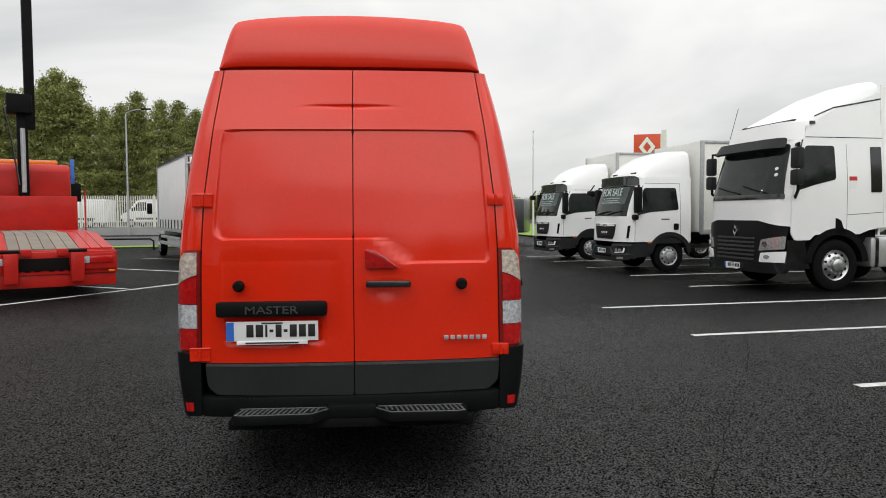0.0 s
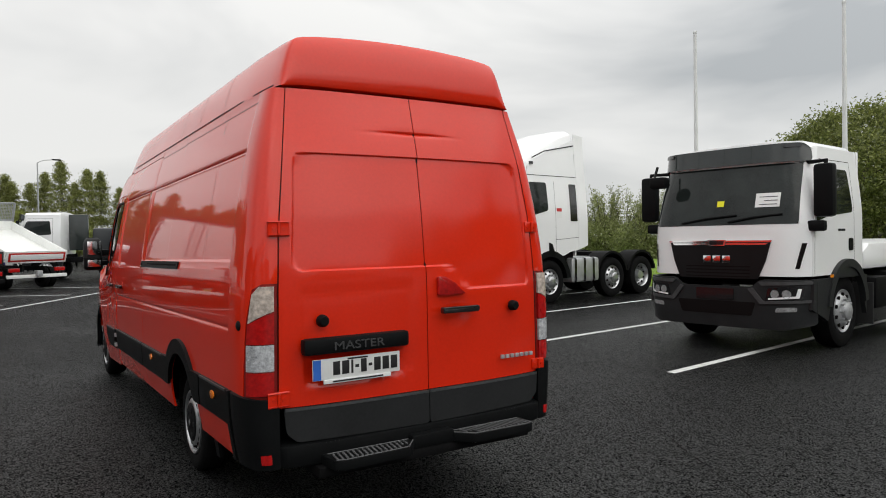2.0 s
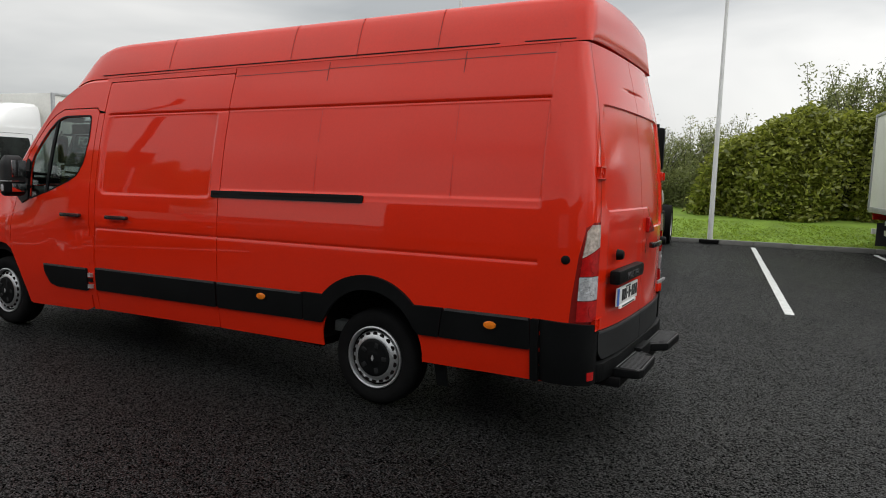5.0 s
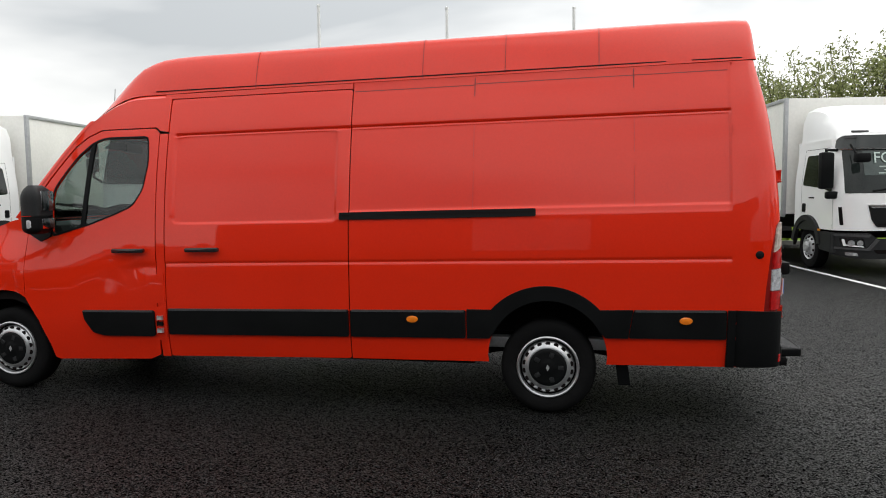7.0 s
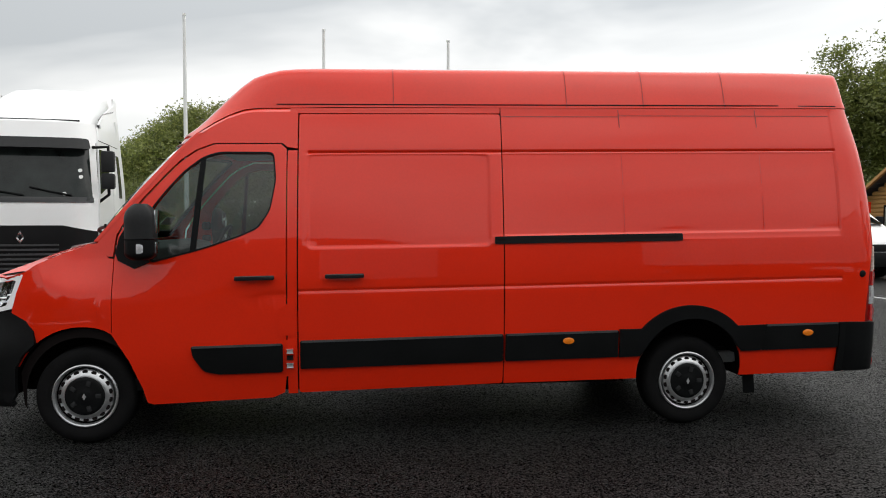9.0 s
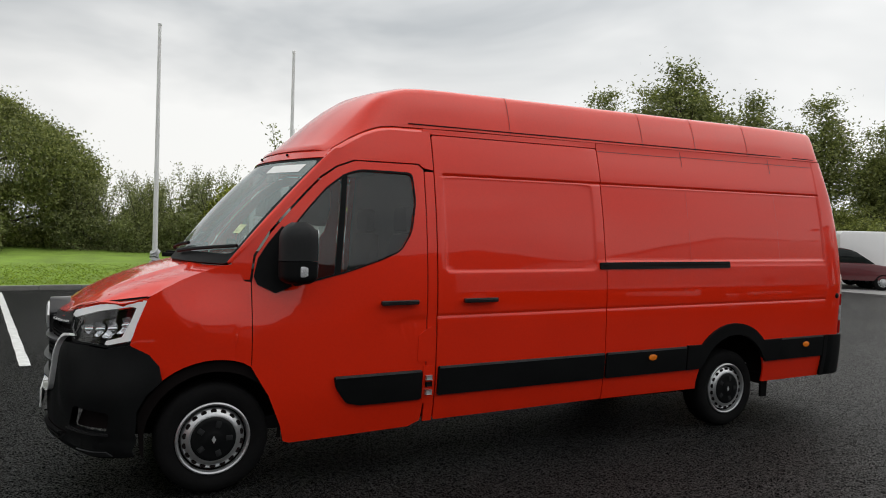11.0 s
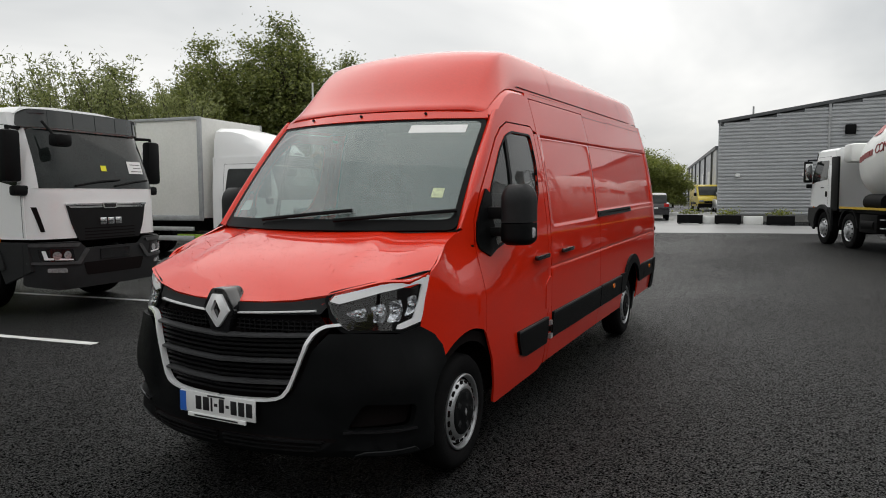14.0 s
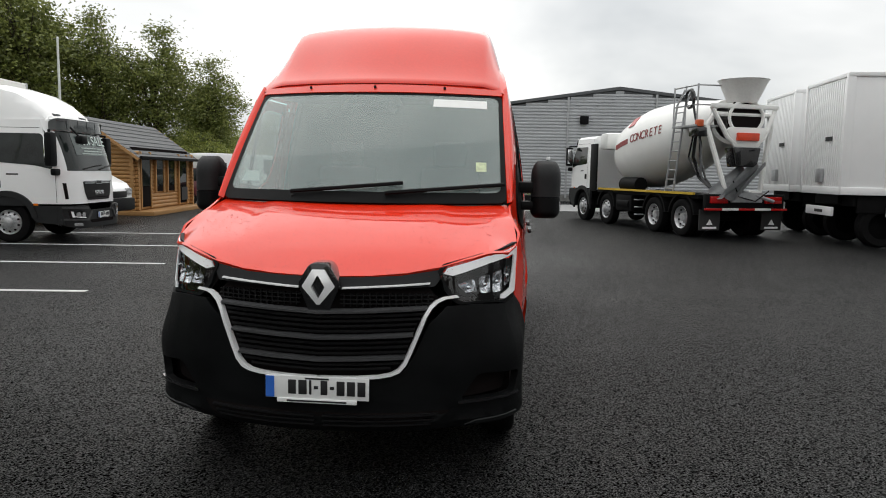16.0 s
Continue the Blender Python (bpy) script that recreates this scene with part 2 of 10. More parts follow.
def rrect(u, v, u0, u1, v0, v1, r):
    """Signed distance to a rectangle with round corners, negative inside."""
    qx, qy = abs(u - (u0 + u1) / 2) - (u1 - u0) / 2 + r, abs(v - (v0 + v1) / 2) - (v1 - v0) / 2 + r
    return math.hypot(max(qx, 0), max(qy, 0)) + min(max(qx, qy), 0) - r


def rounded(pts, r=0.03, n=4):
    """The polygon with its corners rounded off."""
    out = []
    k = len(pts)
    for i in range(k):
        p, a, b = Vector(pts[i]), Vector(pts[i - 1]), Vector(pts[(i + 1) % k])
        da, db = (a - p), (b - p)
        rr = min(r, da.length * 0.45, db.length * 0.45)
        s, e = p + da.normalized() * rr, p + db.normalized() * rr
        for j in range(n + 1):
            t = j / n
            out.append(tuple((1 - t) ** 2 * s + 2 * t * (1 - t) * p + t * t * e))
    return out


def arc(cu, cv, r, a0, a1, n=14):
    return [(cu + r * math.cos(radians(a0 + (a1 - a0) * k / n)), cv + r * math.sin(radians(a0 + (a1 - a0) * k / n))) for k in range(n + 1)]


def panel(outline, fn, step=0.1, holes=(), thick=0.014, cu=(), cv=(), centre=(0, 3.4, 1.3), lift=0.0, stepv=None):
    """A sheet with that outline in (u, v), laid on the surface fn(u, v), its rim turned in by thick."""
    bm = bmesh.new()
    edges = []
    for loop in (outline, *holes):
        vs = [bm.verts.new((u, v, 0)) for u, v in loop]
        edges += [bm.edges.new((vs[k - 1], vs[k])) for k in range(len(vs))]
    bmesh.ops.triangle_fill(bm, edges=edges, use_beauty=True)
    us, vs_ = [p[0] for p in outline], [p[1] for p in outline]
    stepv = stepv or step
    gu = [min(us) + step * k for k in range(1, int((max(us) - min(us)) / step) + 1)]
    gv = [min(vs_) + stepv * k for k in range(1, int((max(vs_) - min(vs_)) / stepv) + 1)]
    for vals, no in ((list(gu) + list(cu), (1, 0, 0)), (list(gv) + list(cv), (0, 1, 0))):
        for c in vals:
            bmesh.ops.bisect_plane(bm, geom=bm.verts[:] + bm.edges[:] + bm.faces[:], dist=1e-4, plane_co=(c * no[0], c * no[1], 0), plane_no=no)
    uv = {v: (v.co.x, v.co.y) for v in bm.verts}
    nor = {}
    ce = Vector(centre)
    for v, (a, b) in uv.items():
        p = Vector(fn(a, b))
        n = (Vector(fn(a + 1e-3, b)) - p).cross(Vector(fn(a, b + 1e-3)) - p)
        n = n.normalized() if n.length > 1e-12 else Vector((0, 0, 1))
        if n.dot(p - ce) < 0:
            n = -n
        v.co, nor[v] = p + n * lift, n
    bm.normal_update()
    score = sum(f_.normal.dot(nor[f_.verts[0]]) * f_.calc_area() for f_ in bm.faces)
    if score < 0:
        bmesh.ops.reverse_faces(bm, faces=bm.faces[:])
    if thick:
        rim = [e for e in bm.edges if e.is_boundary]
        geo = bmesh.ops.extrude_edge_only(bm, edges=rim)["geom"]
        near = {}
        for e in rim:
            for v in e.verts:
                near[tuple(round(c, 5) for c in v.co)] = nor[v]
        for g in geo:
            if isinstance(g, bmesh.types.BMVert):
                n = near.get(tuple(round(c, 5) for c in g.co))
                if n is not None:
                    g.co = g.co - n * thick
    return bm


def text_part(txt, size, material, m, parent, name="lettering", depth=0.002, align="CENTER", label="", squash=1.0):
    cu = bpy.data.curves.new(name, "FONT")
    cu.body, cu.size, cu.extrude, cu.align_x, cu.align_y = txt, size, depth, align, "CENTER"
    tmp = bpy.data.objects.new("tmp", cu)
    me = bpy.data.meshes.new_from_object(tmp)
    bpy.data.objects.remove(tmp)
    me.name = name
    me.transform(m @ Matrix.Diagonal((squash, 1, 1, 1)))
    me.materials.clear()
    me.materials.append(material)
    ob = new(name, me)
    ob.parent = parent
    return tagged(ob, label)


# ---- ground and markings ----
def asphalt_mat():
    """Damp open-textured asphalt: dark binder, grey stones, pits between them, wetter patches."""
    m = mat("wet_asphalt", (0.02, 0.02, 0.02), 0.5, spec=0.25)
    n, l = m.node_tree.nodes, m.node_tree.links
    b = n["Principled BSDF"]
    co = n["Texture Coordinate"]

    def noise(scale, detail, rough=0.5):
        q = n.new("ShaderNodeTexNoise")
        q.inputs["Scale"].default_value, q.inputs["Detail"].default_value, q.inputs["Roughness"].default_value = scale, detail, rough
        l.new(co.outputs["Object"], q.inputs["Vector"])
        return q.outputs[0]

    def ramp(src, p0, c0, p1, c1):
        q = n.new("ShaderNodeValToRGB")
        q.color_ramp.elements[0].position, q.color_ramp.elements[1].position = p0, p1
        q.color_ramp.elements[0].color, q.color_ramp.elements[1].color = (*c0, 1), (*c1, 1)
        l.new(src, q.inputs[0])
        return q.outputs[0]

    big, mid = noise(0.16, 4), noise(2.2, 9, 0.68)
    wobble = n.new("ShaderNodeTexNoise")
    wobble.inputs["Scale"].default_value, wobble.inputs["Detail"].default_value = 60, 1
    l.new(co.outputs["Object"], wobble.inputs["Vector"])
    bend = n.new("ShaderNodeMix")
    bend.data_type = "VECTOR"
    bend.inputs[0].default_value = 0.012
    l.new(co.outputs["Object"], bend.inputs[4])
    l.new(wobble.outputs["Color"], bend.inputs[5])
    stone = n.new("ShaderNodeTexVoronoi")
    stone.inputs["Scale"].default_value = 105
    l.new(bend.outputs[1], stone.inputs["Vector"])
    pick = n.new("ShaderNodeSeparateColor")
    l.new(stone.outputs["Color"], pick.inputs[0])
    grain = pick.outputs[0]
    face = ramp(stone.outputs["Distance"], 0.30, (1, 1, 1), 0.62, (0.04, 0.04, 0.04))
    tint = ramp(grain, 0.30, (0.0012, 0.0012, 0.0013), 1.0, (0.048, 0.049, 0.051))
    cut = n.new("ShaderNodeVectorMath")
    cut.operation = "MULTIPLY"
    l.new(tint, cut.inputs[0])
    l.new(face, cut.inputs[1])
    col = cut.outputs[0]
    sp = n.new("ShaderNodeSeparateXYZ")
    l.new(co.outputs["Object"], sp.inputs[0])

    def span(src, a, b_):
        q = n.new("ShaderNodeMapRange")
        q.interpolation_type = "SMOOTHSTEP"
        q.inputs["From Min"].default_value, q.inputs["From Max"].default_value = a, b_
        l.new(src, q.inputs[0])
        return q.outputs[0]

    def maths(op, a, b_):
        q = n.new("ShaderNodeMath")
        q.operation = op
        for k, v in ((0, a), (1, b_)):
            if isinstance(v, (int, float)):
                q.inputs[k].default_value = v
            else:
                l.new(v, q.inputs[k])
        return q.outputs[0]

    # shade put into the asphalt: darker and duller beside and before the van
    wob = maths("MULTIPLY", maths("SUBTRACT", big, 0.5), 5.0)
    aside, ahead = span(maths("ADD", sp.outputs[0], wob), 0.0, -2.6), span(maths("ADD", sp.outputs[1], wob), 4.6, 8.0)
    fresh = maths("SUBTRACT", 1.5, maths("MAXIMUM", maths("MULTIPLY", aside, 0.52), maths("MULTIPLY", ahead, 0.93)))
    tone = ramp(mid, 0.3, (0.62, 0.62, 0.62), 0.7, (1.28, 1.28, 1.28))
    patch = ramp(big, 0.36, (0.8, 0.8, 0.8), 0.66, (1.15, 1.15, 1.15))
    mu = n.new("ShaderNodeVectorMath")
    mu.operation = "MULTIPLY"
    l.new(col, mu.inputs[0])
    l.new(tone, mu.inputs[1])
    mv = n.new("ShaderNodeVectorMath")
    mv.operation = "MULTIPLY"
    l.new(mu.outputs[0], mv.inputs[0])
    l.new(patch, mv.inputs[1])
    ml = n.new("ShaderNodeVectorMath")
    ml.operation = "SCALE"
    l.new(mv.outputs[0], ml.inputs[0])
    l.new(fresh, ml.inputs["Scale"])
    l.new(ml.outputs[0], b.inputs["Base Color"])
    rm = n.new("ShaderNodeMapRange")
    rm.inputs["From Min"].default_value, rm.inputs["From Max"].default_value = 0.38, 0.66
    rm.inputs["To Min"].default_value, rm.inputs["To Max"].default_value = 0.46, 0.34
    l.new(big, rm.inputs[0])
    l.new(rm.outputs[0], b.inputs["Roughness"])
    gl = n.new("ShaderNodeMapRange")
    gl.inputs["From Min"].default_value, gl.inputs["From Max"].default_value = 0.22, 0.95
    gl.inputs["To Min"].default_value, gl.inputs["To Max"].default_value = 0.0, 0.95
    l.new(pick.outputs[1], gl.inputs[0])
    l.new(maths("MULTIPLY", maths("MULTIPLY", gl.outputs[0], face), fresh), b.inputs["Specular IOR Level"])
    bp = n.new("ShaderNodeBump")
    bp.inputs["Strength"].default_value, bp.inputs["Distance"].default_value = 1.0, 0.006
    dome = maths("SUBTRACT", maths("MULTIPLY", grain, 0.5), maths("MULTIPLY", stone.outputs["Distance"], 0.9))
    l.new(dome, bp.inputs["Height"])
    l.new(bp.outputs[0], b.inputs["Normal"])
    return m


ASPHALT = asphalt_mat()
LINEP = mat("worn_line_paint", (0.62, 0.63, 0.62), 0.6, var=0.25, vscale=9, fine=90, bump=0.3, bscale=120)
GRASS = mat("grass", (0.16, 0.26, 0.025), 0.85, var=0.35, vscale=1.2, fine=30, bump=0.5, bscale=60)
KERB = mat("kerb_concrete", (0.20, 0.20, 0.19), 0.85, var=0.25, vscale=4, bump=0.3, bscale=80)
CONCRETE = mat("pale_wet_concrete", (0.30, 0.30, 0.30), 0.38, var=0.18, vscale=0.5, fine=14, bump=0.1, bscale=40)


def sheet(name, pts, z, material, kind="structure", label="", category="", step=0):
    bm = bmesh.new()
    bm.faces.new([bm.verts.new((x, y, z)) for x, y in pts])
    bm.normal_update()
    for f_ in bm.faces:
        if f_.normal.z < 0:
            f_.normal_flip()
    ob = part(name, bm, material, smooth=0)
    return tagged(ob, label, category, kind=kind)


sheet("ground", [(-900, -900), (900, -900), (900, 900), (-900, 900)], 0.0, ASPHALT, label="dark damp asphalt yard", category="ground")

TURN = radians(7.3)
BAY = Matrix.Translation((4.40, 1.97, 0)) @ Matrix.Rotation(TURN, 4, "Z")   # bay frame: x along the bays, y across them


def stripe(m, length, width=0.11, name="bay_line", label="white painted parking bay line, worn"):
    bm = bmesh.new()
    n = max(2, int(length / 0.5))
    rows = []
    for k in range(n + 1):
        x = length * k / n
        w = width / 2 * (1 + 0.06 * math.sin(k * 2.3) + random.uniform(-0.04, 0.04))
        rows.append((bm.verts.new((x, -w, 0.004)), bm.verts.new((x, w, 0.004))))
    for a, b in zip(rows, rows[1:]):
        bm.faces.new((a[0], b[0], b[1], a[1]))
    ob = part(name, bm, LINEP, smooth=0)
    ob.matrix_world = m
    return tagged(ob, label, "road marking", "bay lines", "structure")


for k in range(-3, 8):
    worn = 0.0 if k < 3 else 3.2
    stripe(BAY @ Matrix.Translation((worn, 2.70 * k, 0)), 9.7 - worn)

def paving_joint(p, q, seed):
    """A ragged open joint between two lanes of asphalt."""
    rg_ = random.Random(seed)
    p, q = Vector((*p, 0.003)), Vector((*q, 0.003))
    d = q - p
    side = Vector((-d.y, d.x, 0)).normalized()
    n = int(d.length / 0.07)
    bm = bmesh.new()
    rows, off = [], 0.0
    for k in range(n + 1):
        off = off * 0.94 + rg_.uniform(-0.012, 0.012)
        w = max(0.0006, rg_.gauss(0.0026, 0.002))
        c = p + d * (k / n) + side * off
        rows.append((bm.verts.new(c - side * w), bm.verts.new(c + side * w)))
    for a, b in zip(rows, rows[1:]):
        bm.faces.new((a[0], b[0], b[1], a[1]))
    tagged(part("paving_joint", bm, SEAM, smooth=0), "ragged dark joint in the asphalt", "paving joint", "paving joints", "structure")


paving_joint((-0.6, 2.75), (-5.4, -5.55), 1)
paving_joint((5.2, 5.4), (0.1, -3.75), 2)
paving_joint((8.0, 2.6), (5.0, -2.9), 3)

# ---- the red van ----
RAKE, AXR, AXF = 0.016, 1.674, 6.006


def rake(bm):
    for v in bm.verts:
        v.co.z -= RAKE * (v.co.y - AXR)
    return bm


WPROF = [(0.30, 0.975), (0.45, 1.005), (0.62, 1.028), (0.80, 1.034), (1.08, 1.036), (1.25, 1.032), (1.40, 1.022), (1.60, 0.998), (1.80, 0.968), (2.06, 0.915), (2.25, 0.868), (2.42, 0.815)]
NOSE = [(0, 6.93), (0.22, 6.918), (0.42, 6.88), (0.56, 6.835), (0.69, 6.78), (0.82, 6.69), (0.90, 6.60), (0.945, 6.51), (0.975, 6.40), (1.0, 6.28), (1.015, 6.14), (1.025, 5.95)]
NS = [0.0]
for (xa, ya), (xb, yb) in zip(NOSE, NOSE[1:]):
    NS.append(NS[-1] + math.hypot(xb - xa, yb - ya))
NOSEX = [(s, p[0]) for s, p in zip(NS, NOSE)]
NOSEY = [(s, p[1]) for s, p in zip(NS, NOSE)]
YTOX = [(p[1], p[0]) for p in NOSE[::-1]]


def smooth_interp(x, pts, h=0.05):
    return (interp(x - h, pts) + 2 * interp(x, pts) + interp(x + h, pts)) / 4


def half_width(y, z):
    w = smooth_interp(z, WPROF, 0.06)
    t = max(0.0, (y - 4.9) / 0.95)
    w -= 0.075 * smooth01((z - 1.0) / 0.4) * min(t, 1.6) ** 2 * (1 - 0.72 * smooth01((y - 5.95) / 0.45))
    if y > 5.9:
        w = min(w, smooth_interp(y, YTOX, 0.04) - 0.02 * smooth01((z - 1.1) / 0.3))
    return w


def groove(v, c, w, d):
    return d * math.exp(-((v - c) / w) ** 2)


def side_fn(sign):
    def fn(y, z):
        w = half_width(y, z)
        if y < 4.6:
            w -= groove(z, 1.095, 0.010, 0.007) * smooth01((y - 0.32) / 0.05)
        if 3.12 < y < 4.56:
            w -= 0.010 * smooth01(-rrect(y, z, 3.19, 4.50, 1.388, 2.062, 0.05) / 0.016)
        elif y < 3.12:
            w -= 0.010 * smooth01(-rrect(y, z, 0.487, 3.6, 1.452, 2.062, 0.012) / 0.016)
            w -= 0.004 * smooth01(-rrect(y, z, 0.487, 3.6, 1.41, 2.4, 0.012) / 0.016)
        if y < 4.5:
            w -= groove(z, 2.066, 0.010, 0.012) * smooth01((y - 0.475) / 0.02)
        if 4.55 < y < 5.45:
            w -= groove(z - (1.07 - 0.42 * max(0.0, (y - 4.75) / 0.7) ** 1.5), 0, 0.03, 0.008) * smooth01((5.45 - y) / 0.3)
        return (sign * w, y, z)
    return fn


def rear_y(x, z):
    return smooth_interp(z, [(0.3, 0.11), (1.25, 0.11), (1.42, 0.118), (1.7, 0.145), (2.04, 0.196), (2.42, 0.295)]) + 0.055 * (abs(x) / 0.87) ** 3


def door_edge(z):
    return interp(z, [(0.3, 0.872), (0.7, 0.872), (1.3, 0.862), (1.62, 0.846), (2.06, 0.795), (2.42, 0.742)])


def corner_fn(sign):
    """u from 0 at the rear door's edge to 1 on the side."""
    def fn(u, z):
        xd, yd, y1 = door_edge(z), rear_y(door_edge(z), z), 0.47
        w, a = half_width(y1, z), u * math.pi / 2
        ex = 0.62
        return (sign * (xd + (w - xd) * max(0.0, math.sin(a)) ** ex), y1 - (y1 - yd) * max(0.0, math.cos(a)) ** ex, z)
    return fn


def rear_fn(x, z):
    y = rear_y(x, z)
    e = 0.800 - 0.055 * max(0.0, z - 1.3) / 0.75
    if x < 0:
        d = 0.014 * smooth01(-rrect(x, z, -e, 0.3, 1.395, 2.040, 0.075) / 0.010)
    else:
        low = 1.395 - 0.145 * smooth01((x - 0.14) / 0.2)
        d = 0.014 * smooth01(-max(rrect(x, z, -0.3, e + 0.015, 1.235, 2.040, 0.075), low - z) / 0.010)
    if x < -0.02:
        d += 0.014 * smooth01(-rrect(x, z, -0.76, -0.06, 0.80, 1.33, 0.05) / 0.04) * smooth01((1.36 - z) / 0.05) * 0.4
        d += 0.022 * smooth01(-rrect(x, z, -0.735, -0.165, 0.79, 0.97, 0.02) / 0.02)
    d += groove(z - 2.168 - 0.01 * math.cos(x * 3), 0, 0.009, 0.011) * smooth01((0.38 - abs(x)) / 0.34)
    r = math.hypot((x - 0.215) / 0.095, (z - 1.125) / 0.075)
    d += 0.010 * smooth01((1.15 - r) / 0.4)
    return (x, y + d, z)


def front_fn(s, z):
    a = abs(s)
    x, y = smooth_interp(a, NOSEX, 0.03), smooth_interp(a, NOSEY, 0.03)
    lean = -0.30 * max(0.0, 0.48 - z) - 0.22 * max(0.0, z - 0.92) - 0.05 * max(0.0, z - 1.1)
    return (math.copysign(x, s), y + lean, z)


def bonnet_z(x, y):
    z = interp(y, [(5.7, 1.54), (5.95, 1.49), (6.15, 1.445), (6.35, 1.39), (6.55, 1.315), (6.7, 1.24), (6.8, 1.175), (6.9, 1.09)])
    zz = [interp(y + h, [(5.7, 1.54), (5.95, 1.49), (6.15, 1.445), (6.35, 1.39), (6.55, 1.315), (6.7, 1.24), (6.8, 1.175), (6.9, 1.09)]) for h in (-0.08, -0.04, 0.04, 0.08)]
    z = (z + sum(zz)) / 5
    return z - 0.045 * (abs(x) / 0.9) ** 2.5 - 0.012 * smooth01((abs(x) - 0.50) / 0.08) * smooth01((6.7 - y) / 0.3) - 0.045 * smooth01((abs(x) - 0.80) / 0.15) * smooth01((y - 6.15) / 0.25)


CAPX = [(0.805, 0.0), (0.797, 0.10), (0.781, 0.27), (0.762, 0.45), (0.741, 0.62), (0.722, 0.745), (0.706, 0.815), (0.685, 0.855), (0.645, 0.885), (0.56, 0.920), (0.44, 0.952), (0.3, 0.978), (0.15, 0.994), (0.0, 1.0)]


def roof_bm():
    """Stations of (base y, base z, crown y, crown z, width) from the rear lip to the lip over the windscreen."""
    stat = [(0.39, 2.400, 0.39, 2.402, 0.95), (0.33, 2.402, 0.33, 2.412, 0.953), (0.312, 2.404, 0.30, 2.424, 0.955), (0.306, 2.408, 0.290, 2.45, 0.957)]
    stat += [(0.309, 2.410, 0.294, 2.52, 0.958), (0.316, 2.411, 0.305, 2.60, 0.959), (0.326, 2.411, 0.32, 2.67, 0.962), (0.338, 2.411, 0.335, 2.715, 0.965), (0.352, 2.411, 0.352, 2.738, 0.968), (0.380, 2.410, 0.380, 2.740, 0.973), (0.46, 2.409, 0.46, 2.746, 0.98), (0.75, 2.407, 0.75, 2.750, 0.995)]
    stat += [(0.75 + 0.12 * k, 2.405, 0.75 + 0.12 * k, 2.752, 1.0) for k in range(1, 31)]
    stat += [(4.46, 2.402, 4.47, 2.751, 1.0), (4.58, 2.400, 4.61, 2.747, 1.0), (4.69, 2.399, 4.74, 2.735, 1.0), (4.78, 2.398, 4.86, 2.706, 1.0), (4.86, 2.396, 4.97, 2.668, 1.0), (4.93, 2.388, 5.07, 2.602, 1.002)]
    stat += [(5.00, 2.368, 5.165, 2.526, 1.004), (5.07, 2.338, 5.255, 2.445, 1.006), (5.14, 2.302, 5.34, 2.366, 1.008), (5.205, 2.262, 5.415, 2.300, 1.008), (5.26, 2.226, 5.475, 2.256, 1.006), (5.30, 2.200, 5.515, 2.232, 1.0), (5.31, 2.190, 5.522, 2.216, 0.99), (5.295, 2.183, 5.505, 2.206, 0.98), (5.20, 2.19, 5.42, 2.205, 0.97)]
    bm = bmesh.new()
    rows = []
    for yb, zb, yc, zc, k in stat:
        row = []
        for x, t in CAPX:
            rib = 0.0
            if 0.8 < yb < 4.45 and t > 0.93:
                rib = 0.020 * max(0.0, math.cos(x * 21)) * smooth01((4.45 - yb) / 0.2)
            row.append((x * k, yb + (yc - yb) * (1 - (x / 0.805) ** 2), zb + (zc - zb) * t + rib))
        rows.append([bm.verts.new((-x, y2, z2)) for x, y2, z2 in row] + [bm.verts.new((x, y2, z2)) for x, y2, z2 in row[-2::-1]])
    for a, b in zip(rows, rows[1:]):
        for k in range(len(a) - 1):
            bm.faces.new((a[k], a[k + 1], b[k + 1], b[k]))
    bm.faces.new(rows[0])
    bmesh.ops.recalc_face_normals(bm, faces=bm.faces[:])
    return rake(bm)


def strip_along(s0, s1, zf, h, d0, d1, n=24, bev=0.0):
    """A bar that follows the nose from s0 to s1 at height zf(s), h high, from d0 to d1 in front of the nose."""
    bm = bmesh.new()
    rows = []
    for k in range(n + 1):
        s = s0 + (s1 - s0) * k / n
        z = zf(s) if callable(zf) else zf
        x, y, _ = front_fn(s, z)
        rows.append([bm.verts.new((x, y + d, z + q)) for d, q in ((d0, -h / 2), (d1, -h / 2 + bev), (d1, h / 2 - bev), (d0, h / 2))])
    for a, b in zip(rows, rows[1:]):
        for k in range(4):
            bm.faces.new((a[k], a[(k + 1) % 4], b[(k + 1) % 4], b[k]))
    bm.faces.new(rows[0]), bm.faces.new(rows[-1][::-1])
    bmesh.ops.recalc_face_normals(bm, faces=bm.faces[:])
    return rake(bm)


